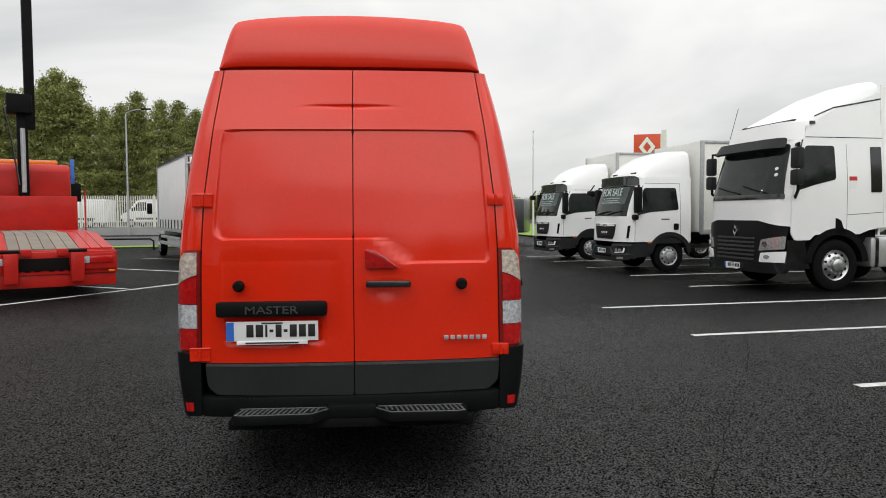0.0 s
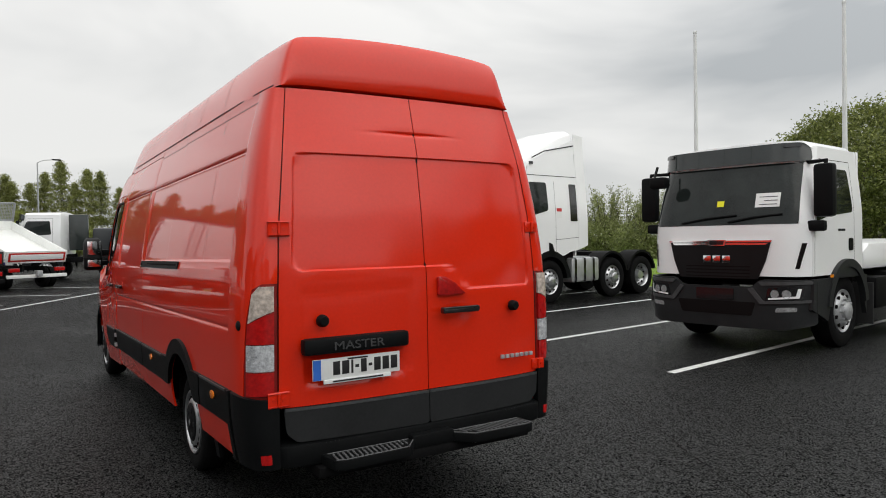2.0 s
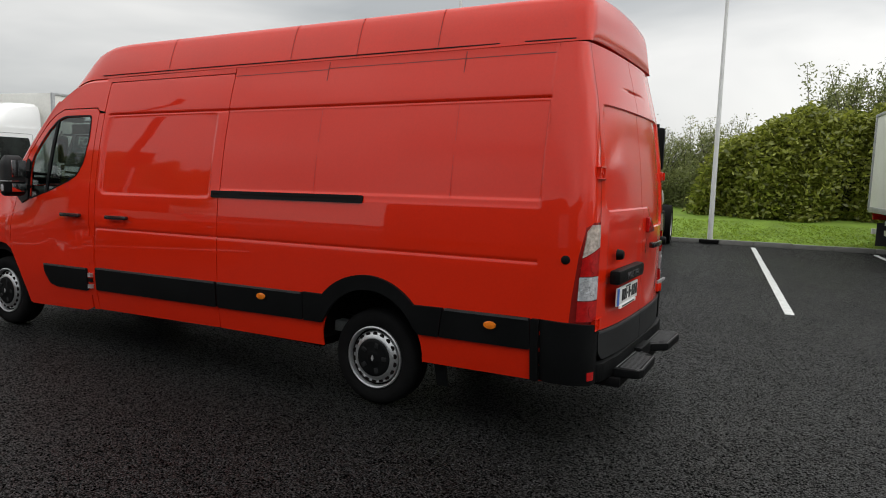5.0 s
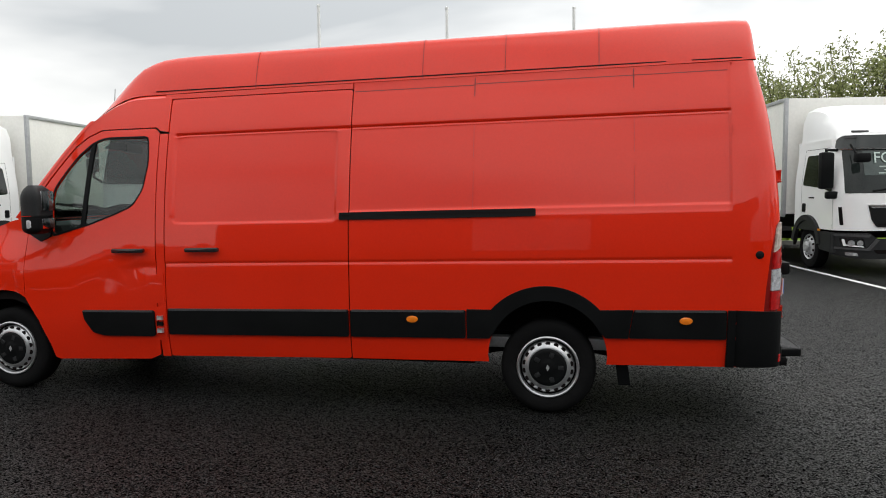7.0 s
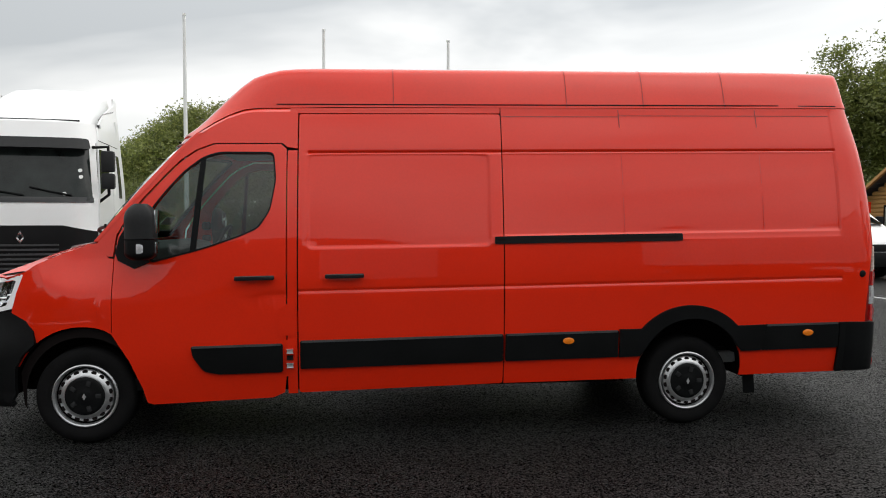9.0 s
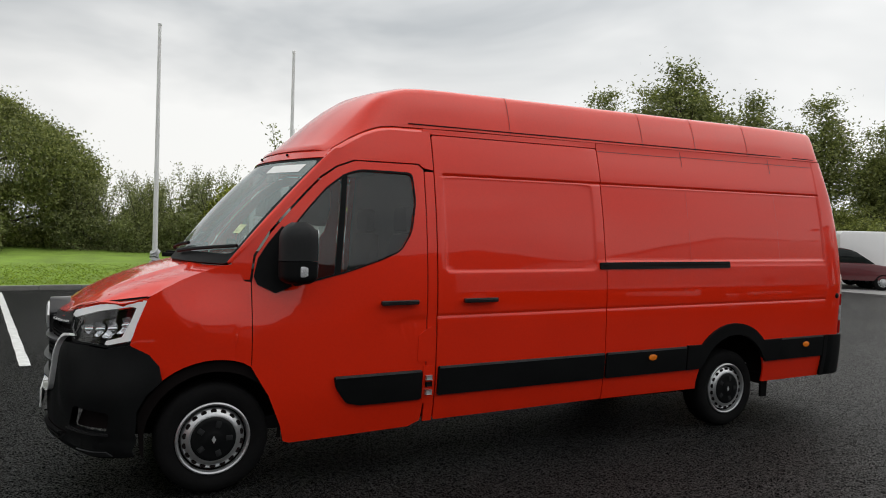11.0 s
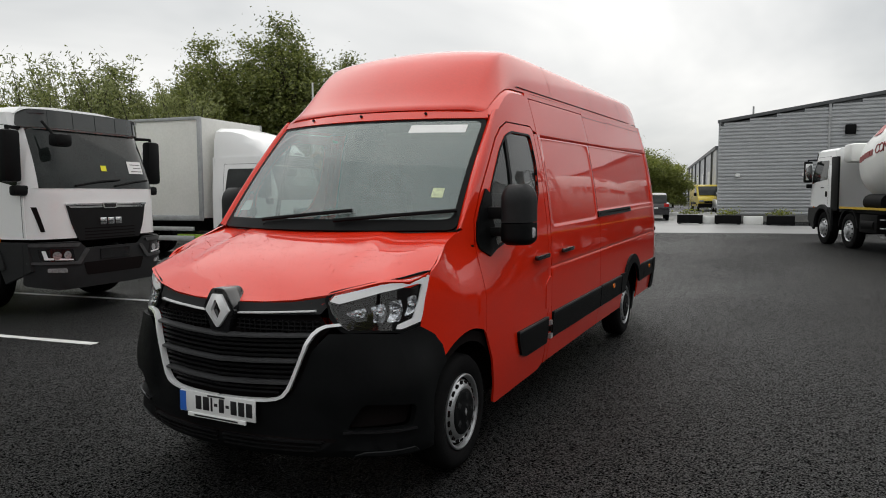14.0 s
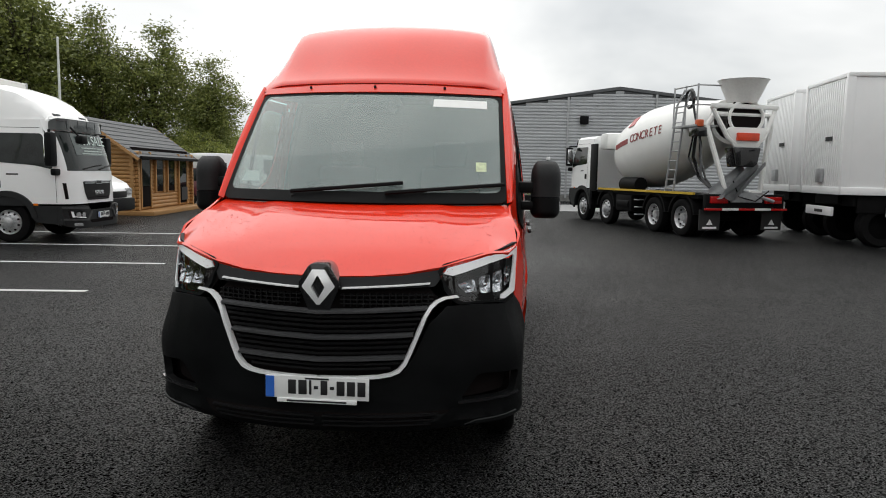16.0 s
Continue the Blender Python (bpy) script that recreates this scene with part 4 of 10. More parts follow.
        hl = R("headlamp", panel(lampo, front_fn, 0.08, thick=0.02, lift=-0.06), SEAM, van, "angular headlamp with C-shaped light strip")
        drl = [(sg * s, z) for s, z in ((0.612, 1.142), (0.632, 1.170), (0.87, 1.222), (1.10, 1.252), (1.145, 1.246), (1.135, 1.12), (1.107, 1.018), (0.99, 0.993), (0.965, 0.996), (0.97, 1.016), (1.055, 1.040), (1.080, 1.12), (1.090, 1.206), (1.06, 1.212), (0.87, 1.182), (0.66, 1.130))]
        R("light_strip", panel(drl, front_fn, 0.06, thick=0.012, lift=0.006), DRLM, hl, "pale C-shaped running light")
        for fo in ([(0.685, 1.085), (0.78, 1.105), (0.80, 1.04), (0.73, 1.035)], [(0.805, 1.11), (0.875, 1.125), (0.885, 1.03), (0.82, 1.03)], [(0.895, 1.128), (0.965, 1.14), (0.97, 1.03), (0.90, 1.028)], [(0.985, 1.145), (1.045, 1.155), (1.045, 1.07), (0.99, 1.05)]):
            cx, cz = sum(a for a, b in fo) / 4, sum(b for a, b in fo) / 4
            back = lambda s_, z_, cx=cx, cz=cz: tuple(a + b for a, b in zip(front_fn(s_, z_), (0, -0.022 - 0.045 * max(0.0, 1 - ((abs(s_) - cx) / 0.05) ** 2 - ((z_ - cz) / 0.055) ** 2), 0)))
            R("reflector_bowl", panel(rounded([(sg * a, b) for a, b in fo], 0.015), back, 0.014, thick=0.0), FACET, hl, "bright faceted lamp reflector")
            p = Vector(front_fn(sg * cx, cz)) + Vector((0, -0.045, 0))
            R("bulb", lathe(bmesh.new(), [(0.0, 0.03), (0.010, 0.026), (0.014, 0.0), (0.014, -0.02)], Matrix.Translation(p) @ Matrix.Rotation(radians(90), 4, "Z"), 12), CHROME, hl)
        R("lamp_cover", panel(lampo, front_fn, 0.08, thick=0.0, lift=0.002), LENS, hl, "clear lamp cover")
        R("lamp_surround", panel([(a + sg * 0.02 * (1 if abs(a) > 0.85 else -1), b + (0.012 if b > 1.08 else -0.012)) for a, b in lampo], front_fn, 0.2, holes=[lampo], thick=0.02, lift=0.001), BLACKP, hl)
        # bumper half
        b_out = [(0.0, 0.345), (sg * 0.5, 0.345), (sg * 0.9, 0.352), (sg * 1.13, 0.365), (sg * 1.16, 0.45), (sg * 1.17, 0.62), (sg * 1.22, 0.71), (sg * 1.30, 0.785), (sg * 1.285, 0.87), (sg * 1.23, 0.935), (sg * 1.12, 0.992), (sg * 0.99, 0.972), (sg * 0.84, 0.988), (sg * 0.70, 0.99), (sg * 0.63, 0.99), (sg * 0.545, 0.90), (sg * 0.485, 0.76), (sg * 0.43, 0.675), (sg * 0.33, 0.632), (0.0, 0.622)]
        fog = rounded([(sg * 0.70, 0.50), (sg * 1.0, 0.505), (sg * 1.03, 0.62), (sg * 0.78, 0.64)], 0.03)
        air = rounded([(sg * 0.0, 0.375), (sg * 0.58, 0.375), (sg * 0.66, 0.455), (sg * 0.0, 0.455)], 0.004)
        def bump_fn(s, z):
            x, y, z2 = front_fn(s, z)
            a = abs(s)
            o = 0.025 * smooth01((a - 0.52) / 0.12) * smooth01((z - 0.5) / 0.2) * smooth01((1.25 - a) / 0.3)
            o += 0.02 * smooth01(1 - abs(z - 0.40) / 0.05)
            e = 0.066 * smooth01((a - 0.60) / 0.35) * (1 - 0.5 * smooth01((a - 1.05) / 0.2)) * smooth01((0.98 - z) / 0.28)
            return (x + math.copysign(o * 0.3 + e, s), y + o, z2)
        fb = R("front_bumper", panel(b_out, bump_fn, 0.05, holes=[fog], thick=0.04), BLACKP, van, "black textured plastic front bumper")
        R("fog_recess", panel(fog, lambda s, z: tuple(a + b for a, b in zip(front_fn(s, z), (0, -0.045, 0))), 0.1, thick=0), SEAM, fb)
        R("fog_bar", panel([(sg * 0.69, 0.485), (sg * 1.02, 0.49), (sg * 1.02, 0.502), (sg * 0.69, 0.497)], bump_fn, 0.1, lift=0.012, thick=0.02), GLOSSB, fb)
        R("lower_intake", panel(air, bump_fn, 0.1, lift=0.003, thick=0.0), SEAM, fb)
        for q in range(3):
            part("intake_slat", strip_along(sg * 0.02, sg * (0.56 + 0.02 * q), 0.39 + 0.025 * q, 0.008, 0.0, 0.03, 10), GRILLE, fb)
        R("chin_lip", panel([(sg * 0.72, 0.365), (sg * 1.02, 0.375), (sg * 1.0, 0.40), (sg * 0.77, 0.388)], bump_fn, 0.06, lift=0.008, thick=0.015), GREYP, fb)
        # chrome edge of the grille
        pts = [(0.0, 0.630), (0.10, 0.630), (0.20, 0.633), (0.30, 0.638), (0.36, 0.648), (0.40, 0.665), (0.43, 0.70), (0.455, 0.755), (0.48, 0.815), (0.505, 0.875), (0.53, 0.935), (0.555, 0.975), (0.585, 1.002), (0.62, 1.017), (0.69, 1.024)]
        c2 = rounded([(sg * s, z) for s, z in pts] + [(sg * (s - 0.013 * smooth01((s - 0.30) / 0.12)), z + 0.013) for s, z in pts[::-1]], 0.003, 2)
        R("chrome_trim", panel(c2, front_fn, 0.06, lift=0.026, thick=0.03), BRIGHT, van, "bright chrome grille surround")
        # grille bars
        gr = R("grille", panel([(0.0, 0.62), (sg * 0.35, 0.63), (sg * 0.43, 0.68), (sg * 0.55, 0.95), (sg * 0.60, 1.0), (sg * 0.52, 1.085), (0.0, 1.105)], lambda s, z: tuple(a + b for a, b in zip(front_fn(s, z), (0, -0.05, 0))), 0.1, thick=0), SEAM, van, "black slatted grille")
        if sg > 0:
            for z0, e in ((0.672, 0.36), (0.695, 0.40), (0.752, 0.43), (0.778, 0.44), (0.803, 0.45), (0.862, 0.475), (0.888, 0.485), (0.913, 0.50), (0.935, 0.51)):
                part("grille_bar", strip_along(-e, e, lambda s, z0=z0: z0 + 0.03 * abs(s), 0.012, -0.04, -0.004, 28), GRILLE, gr)
            for z0, e in ((0.722, 0.425), (0.832, 0.468), (0.958, 0.535)):
                part("grille_blade", strip_along(-e, e, lambda s, z0=z0: z0 + 0.035 * abs(s), 0.026, -0.02, 0.022, 32, 0.008), BLADEG, gr, "satin dark grey grille blade")
        for q in range(3):
            part("mesh_bar", strip_along(sg * 0.1, sg * 0.56, 1.0 + q * 0.02, 0.006, -0.03, -0.005, 12), GRILLE, gr)
        for q in range(14):
            s0 = 0.12 + q * 0.032
            p = front_fn(sg * s0, 1.015)
            bm = box(bmesh.new(), p[0] - 0.003, p[0] + 0.003, p[1] - 0.03, p[1] - 0.006, 0.985, 1.048)
            R("mesh_upright", bm, GRILLE, gr)
        part("chrome_strip", strip_along(sg * 0.11, sg * 0.545, lambda s: 1.074 + 0.05 * max(0.0, abs(s) - 0.1), 0.011, -0.01, 0.012, 12, 0.003), BRIGHT, gr, "thin chrome strip")
        R("grille_top_band", panel([(sg * 0.0, 1.068), (sg * 0.25, 1.072), (sg * 0.57, 1.082), (sg * 0.60, 1.12), (sg * 0.605, 1.16), (sg * 0.58, 1.162), (sg * 0.4, 1.138), (sg * 0.2, 1.13), (0.0, 1.128)], front_fn, 0.1, lift=-0.006, thick=0.03), GREYP, gr)
        # wiper
        van_wheel(van, 0.975, AXF, sg)
        van_wheel(van, 0.965, AXR, sg)
        fl = R("mud_flap", panel([(1.11, 0.21), (1.19, 0.21), (1.24, 0.56), (1.16, 0.62)], lambda y, z: (sg * (half_width(y, z) - 0.05), y, z), 0.2, thick=0.02), BLACKP, van, "black mud flap")
    # roof cap and bonnet
    part("roof_cap", roof_bm(), REDR, van, "raised red roof cap")
    for y0 in (1.33, 1.98, 2.58, 3.88):
        pr = [(x_, 2.405 + 0.347 * t_) for x_, t_ in CAPX[:9]]
        for sg in (-1, 1):
            bm = bmesh.new()
            rows = [(bm.verts.new((sg * (x + 0.0015), y0, z + 0.0018)), bm.verts.new((sg * (x + 0.0015), y0 + 0.006, z + 0.0018))) for x, z in pr]
            for a, b in zip(rows, rows[1:]):
                bm.faces.new((a[0], a[1], b[1], b[0]))
            part("roof_joint", rake(bm), FAINTJ, van)
    edge_x = [(2.405 + 0.347 * t_, x_) for x_, t_ in CAPX[:7]]
    for sg in (-1, 1):
        bm = bmesh.new()
        rows = [[bm.verts.new((sg * (interp(z, edge_x) * interp(y, [(0.38, 0.973), (0.75, 0.995), (1.2, 1.0)]) + 0.003), y, z)) for z in (2.421, 2.429)] for y in (0.40, 0.60, 0.9, 1.3, 2.0, 3.0, 4.0, 4.5, 4.72)]
        for a, b in zip(rows, rows[1:]):
            bm.faces.new((a[0], a[1], b[1], b[0]))
        part("roof_seam", rake(bm), SEAM, van)
    faint, upper = mat("faint_joint", (0.52, 0.016, 0.008), 0.5, var=0.05), mat("dark_red_joint", (0.12, 0.006, 0.004), 0.6, var=0.1)
    for y0 in (1.10, 2.19):
        for sg in (-1, 1):
            R("panel_joint", panel([(y0, 2.075), (y0 + 0.006, 2.075), (y0 + 0.006, 2.39), (y0, 2.39)], side_fn(sg), 0.2, lift=0.001, thick=0), upper)
            R("panel_joint", panel([(y0, 1.46), (y0 + 0.004, 1.46), (y0 + 0.004, 2.045), (y0, 2.045)], side_fn(sg), 0.2, lift=0.001, thick=0), faint)
    for sg in (-1, 1):
        for a, b, z in ((0.50, 2.2, 2.338), (2.2, 3.088, 2.33)):
            R("gutter_line", panel([(a, z), (b, z), (b, z + 0.005), (a, z + 0.005)], side_fn(sg), 0.3, lift=0.001, thick=0), upper)
    # shoulder between the cab side and the roof cap
    sh = [(4.50, 2.402), (4.80, 2.400), (4.88, 2.396), (4.95, 2.384), (5.06, 2.344), (5.16, 2.290), (5.25, 2.232), (5.34, 2.165)]
    for sg in (-1, 1):
        R("roof_shoulder", panel([(0.0, 4.5), (1.0, 4.5), (1.0, 5.31), (0.0, 5.31)], lambda w_, y, sg=sg: (sg * ((half_width(y, interp(y, sh) - 0.035) + 0.001) * (1 - w_) + 0.765 * w_), y, interp(y, sh) - 0.035 * (1 - w_) ** 2 + 0.004 * w_), 0.2, stepv=0.05, centre=(0, 4.6, 1.0), thick=0.0), RED)
    bo = [(0.0, 6.866), (0.25, 6.85), (0.42, 6.82), (0.58, 6.772), (0.64, 6.742), (0.74, 6.69), (0.83, 6.625), (0.92, 6.52), (0.957, 6.42), (0.955, 6.32), (0.937, 6.2), (0.912, 6.05), (0.895, 5.905)]
    back = [(0.7, 6.02), (0.45, 6.095), (0.2, 6.135), (0.0, 6.14), (-0.2, 6.135), (-0.45, 6.095), (-0.7, 6.02)]
    out = bo + back + [(-x, y) for x, y in bo[::-1]][:-1]
    R("bonnet", panel(out, lambda x, y: (x, y, bonnet_z(x, y)), 0.07, centre=(0, 5.5, 0.5), thick=0.03), RED, van, "red bonnet beaded with rain")
    R("bonnet_flange", panel([(x * 0.998, y - 0.004) for x, y in out], lambda x, y: (x, y, bonnet_z(x, y) - 0.034), 0.07, centre=(0, 5.5, 0.5), thick=0.0), RED)
    rb = random.Random(8)
    bm = bmesh.new()
    for q in range(2200):
        x, y = rb.uniform(-0.84, 0.84), 6.08 + 0.75 * rb.random() ** 1.3
        if abs(x) > 0.84 - 0.5 * max(0.0, y - 6.4) or y < 6.14 - 0.3 * x * x:
            continue
        r = rb.uniform(0.0008, 0.0032)
        bmesh.ops.create_icosphere(bm, subdivisions=1, radius=r, matrix=Matrix.Translation((x, y, bonnet_z(x, y) + 0.0005)) @ Matrix.Diagonal((1, rb.uniform(1, 1.6), 0.45, 1)))
    tagged(R("rain", bm, BEAD), "clear rain beads on the bonnet", kind="stuff")
    # windscreen, frame and cowl
    def screen_fn(u, v):
        """u across (-1 to 1), v from base (0) to top (1)."""
        yb, yt = 6.17 - 0.24 * u * u, 5.565 - 0.25 * u * u
        hw = 0.895 + (0.835 - 0.895) * v
        y = yb + (yt - yb) * v + 0.025 * math.sin(v * math.pi)
        z = 1.452 + (2.15 - 1.452) * v + 0.015 * (1 - u * u) * math.sin(v * math.pi)
        return (u * hw, y, z)
    C0 = (0, 4.0, 1.0)
    edge = rounded([(-1, 0), (1, 0), (1, 1), (-1, 1)], 0.06)
    inner = rounded([(-0.965, 0.085), (0.965, 0.085), (0.972, 0.975), (-0.972, 0.975)], 0.06)
    R("windscreen_frame", panel(edge, screen_fn, 0.1, holes=[inner], centre=C0, thick=0.02, lift=0.004), BLACKP)
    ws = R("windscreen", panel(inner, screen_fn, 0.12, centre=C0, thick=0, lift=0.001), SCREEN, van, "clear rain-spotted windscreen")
    R("sun_band", panel([(-0.25, 0.86), (0.25, 0.86), (0.2, 0.95), (-0.2, 0.95)], screen_fn, 0.1, centre=C0, thick=0, lift=-0.004), BLACKP, ws)
    R("tax_sticker", panel([(-0.88, 0.855), (-0.47, 0.855), (-0.47, 0.935), (-0.88, 0.935)], screen_fn, 0.2, centre=C0, thick=0, lift=0.003), PAPER, ws, "white paper strip on the screen")
    R("insurance_disc", panel([(-0.868, 0.265), (-0.795, 0.265), (-0.795, 0.345), (-0.868, 0.345)], screen_fn, 0.2, centre=C0, thick=0, lift=0.003), mat("disc_green", (0.55, 0.62, 0.40), 0.6, var=0.3, vscale=40), ws)
    R("paper_note", panel([(0.74, 0.16), (0.90, 0.16), (0.89, 0.25), (0.77, 0.25)], screen_fn, 0.2, centre=C0, thick=0, lift=-0.006), PAPER, ws)
    R("screen_header", panel([(-1.0, 0.992), (1.0, 0.992), (0.985, 1.075), (-0.985, 1.075)], screen_fn, 0.1, centre=C0, thick=0.02, lift=0.012), RED)
    edge_y = [(1.462, 5.92), (1.535, 5.85), (1.715, 5.69), (1.80, 5.612), (1.925, 5.50), (2.05, 5.39), (2.115, 5.33), (2.19, 5.25), (2.256, 5.16)]
    for sg in (-1, 1):
        def pillar_fn(w_, v, sg=sg):
            a = Vector(screen_fn(sg * 1.002, v))
            zb = 1.462 + (2.17 - 1.462) * v
            yb = interp(zb, edge_y)
            b = Vector((sg * (half_width(yb, zb) + 0.002), yb, zb))
            p = a.lerp(b, w_)
            return (p.x + sg * 0.012 * math.sin(w_ * math.pi), p.y + 0.022 * math.sin(w_ * math.pi), p.z + 0.010 * math.sin(w_ * math.pi))
        R("windscreen_pillar", panel([(0.0, 0.0), (1.0, 0.0), (1.0, 1.06), (0.0, 1.06)], pillar_fn, 0.2, stepv=0.06, centre=C0, thick=0.0), RED, van, "red windscreen pillar")
    for x in (-0.55, 0.0, 0.55):
        p = Vector(screen_fn(x, 1.035)) + Vector((0, 0.012, 0.012))
        bm = cyl(bmesh.new(), p + Vector((0, -0.004, 0)), p + Vector((0, 0.008, 0.004)), 0.009, seg=10)
        R("roof_fixing", bm, SEAM)
    R("scuttle", panel([(-0.93, 5.86), (-0.7, 5.99), (-0.45, 6.06), (0, 6.11), (0.45, 6.06), (0.7, 5.99), (0.93, 5.86), (0.90, 6.0), (0.7, 6.05), (0.45, 6.12), (0, 6.16), (-0.45, 6.12), (-0.7, 6.05), (-0.90, 6.0)], lambda x, y: (x, y, bonnet_z(x, y) - 0.022 + 0.02 * smooth01((6.05 - y) / 0.2)), 0.1, centre=(0, 5.5, 0.5), thick=0.0), BLACKP)
    for x0, x1 in ((0.40, -0.22), (-0.18, -0.82)):
        for pts, r in (([(x0, 6.13 - 0.2 * x0 * x0, 1.478), ((x0 + x1) / 2 + 0.05, 6.02, 1.535), (x1, 5.98 - 0.2 * x1 * x1, 1.56)], 0.015),):
            wb = R("wiper_arm", tube(bmesh.new(), [Vector(p) for p in pts], r), BLACKP, van, "black windscreen wiper")
        xm = (x0 + x1) / 2
        line = [Vector(screen_fn((x0 * (1 - q / 10) + (x1 - 0.06) * q / 10) / 0.89, 0.06 + 0.008 * q)) + Vector((0, 0.02, 0.016)) for q in range(11)]
        bm = tube(bmesh.new(), line, 0.012, 6)
        R("wiper_blade", bm, BLACKP, wb)
    # front badge
    bm = prism(bmesh.new(), rounded([(-0.108, 1.10), (-0.045, 1.20), (0.045, 1.20), (0.108, 1.10), (0.042, 0.94), (-0.042, 0.94)], 0.025), 6.80, 6.922, "y", 0.006)
    bd = R("badge_plinth", bm, GLOSSB, van)
    bm = bmesh.new()
    ring = [(0.030, 1.170), (0.082, 1.085), (0.008, 0.998), (-0.008, 0.998), (-0.082, 1.085), (-0.030, 1.170)]
    hole = [(0.004, 1.140), (0.034, 1.085), (0.004, 1.030), (-0.004, 1.030), (-0.034, 1.085), (-0.004, 1.140)]
    lo, hi = [[bm.verts.new((x, y, z)) for x, z in pp] for pp, y in ((ring, 6.915), (ring, 6.934))], [[bm.verts.new((x, y, z)) for x, z in hole] for y in (6.915, 6.944)]
    for k in range(6):
        q = (k + 1) % 6
        bm.faces.new((lo[0][k], lo[0][q], lo[1][q], lo[1][k])), bm.faces.new((lo[1][k], lo[1][q], hi[1][q], hi[1][k])), bm.faces.new((hi[1][k], hi[1][q], hi[0][q], hi[0][k]))
    bmesh.ops.recalc_face_normals(bm, faces=bm.faces[:])
    R("diamond_badge", bm, BRIGHT, bd, "chrome diamond badge")
    # plates
    plate(van, Matrix.Translation((0.0, 6.952, 0.502)) @ Matrix.Rotation(math.pi, 4, "Z"))
    plate(van, Matrix.Translation((-0.452, 0.088, 0.905 - 0.005)))
    # rear door fittings
    bm = box(bmesh.new(), -0.765, -0.14, 0.055, 0.125, 0.958, 1.045, 0.02)
    gb = R("plate_lamp_bar", bm, BLACKP, van, "black garnish bar with raised lettering")
    text_part("MASTER", 0.062, EDGEG, Matrix.Translation((-0.452, 0.053, 1.022)) @ Matrix.Rotation(radians(90), 4, "X"), gb, "raised_lettering", 0.004, squash=1.35)
    for q in range(7):
        R("maker_bar", box(bmesh.new(), 0.535 + q * 0.0375, 0.535 + q * 0.0375 + 0.026, 0.092, 0.106, 0.806, 0.830, 0.003), ALLOY, van, "small chrome badge bar")
    bm = prism(bmesh.new(), rounded([(0.085, 1.12), (0.34, 1.12), (0.345, 1.15), (0.33, 1.158), (0.085, 1.158)], 0.012), 0.045, 0.082, "y", 0.006)
    R("rear_handle", bm, GLOSSB, van, "black rear door handle")
    bm = prism(bmesh.new(), rounded([(0.08, 1.225), (0.275, 1.228), (0.20, 1.295), (0.13, 1.335), (0.08, 1.338)], 0.015), 0.088, 0.112, "y", 0.004)
    hs = R("high_stop_lamp", bm, REDL, van, "red triangular stop lamp")
    for x in (-0.642, 0.642):
        bm = lathe(bmesh.new(), [(0.0, 0.03), (0.022, 0.03), (0.030, 0.02), (0.034, -0.01)], Matrix.Translation((x, 0.105, 1.132)) @ Matrix.Rotation(radians(-90), 4, "Z"), 18)
        R("round_buffer", bm, BLACKP)
    R("centre_seal", panel([(-0.006, 0.49), (0.006, 0.49), (0.006, 2.40), (-0.006, 2.40)], lambda x, z: (x + 0.012, rear_fn(x + 0.012, z)[1] + 0.006, z), 0.05, thick=0), SEAM)
    # rear bumper bar and underside
    bm = prism(bmesh.new(), rounded([(-0.90, 0.19), (-0.85, 0.115), (-0.6, 0.088), (0.6, 0.088), (0.85, 0.115), (0.90, 0.19), (0.90, 0.30), (-0.90, 0.30)], 0.05), 0.375, 0.492, "z", 0.018)
    R("rear_bumper", bm, BLACKP, van, "black plastic rear bumper")
    bm = box(bmesh.new(), -0.14, 0.14, 0.035, 0.12, 0.37, 0.450, 0.015)
    R("step_centre", bm, BLACKP)
    bm = box(bmesh.new(), -0.70, 0.70, 0.04, 0.3, 0.315, 0.372, 0.01)
    R("tow_beam", bm, FRAMEBLK)
    # dark shell behind the panels, floor, and inside of the cab
    bm = bmesh.new()
    ys = [0.33 + 0.05 * k for k in range(2)] + [0.6 + 0.3 * k for k in range(14)]
    rows = []
    for y in ys:
        rows.append([bm.verts.new((s * (half_width(y, z) - 0.03), y + (0.02 if z < 1.3 else 0.02 + 0.21 * (z - 1.3)) * (y < 0.4), z)) for s, zz in ((-1, (0.42, 0.7, 0.86, 1.1, 1.5, 2.0, 2.38)), (1, (2.38, 2.0, 1.5, 1.1, 0.86, 0.7, 0.42))) for z in zz])
    for a, b in zip(rows, rows[1:]):
        for k in range(len(a)):
            ymid, k2 = (a[k].co.y + b[k].co.y) / 2, (k + 1) % len(a)
            if 1.1 < ymid < 2.25 and max(a[k].co.z, a[k2].co.z) < 0.9:
                continue
            bm.faces.new((a[k], a[k2], b[k2], b[k]))
    bm.faces.new(rows[0])
    R("inner_shell", bm, SEAM)
    R("bulkhead", prism(bmesh.new(), [(-0.93, 0.5), (0.93, 0.5), (0.93, 1.6), (0.80, 2.2), (-0.80, 2.2), (-0.93, 1.6)], 4.50, 4.53, "y"), LINER)
    R("cab_floor", box(bmesh.new(), -0.93, 0.93, 4.5, 6.3, 0.42, 0.50), FRAMEBLK)
    R("cab_ceiling", box(bmesh.new(), -0.80, 0.80, 4.5, 5.28, 2.15, 2.18), LINER)
    R("dashboard", prism(bmesh.new(), [(5.55, 1.0), (5.50, 1.30), (5.56, 1.40), (5.72, 1.43), (6.0, 1.42), (6.1, 1.2), (6.1, 0.9)], -0.90, 0.90, "x", 0.02), DASH, van, "dark grey dashboard")
    bm = bmesh.new()
    n = 28
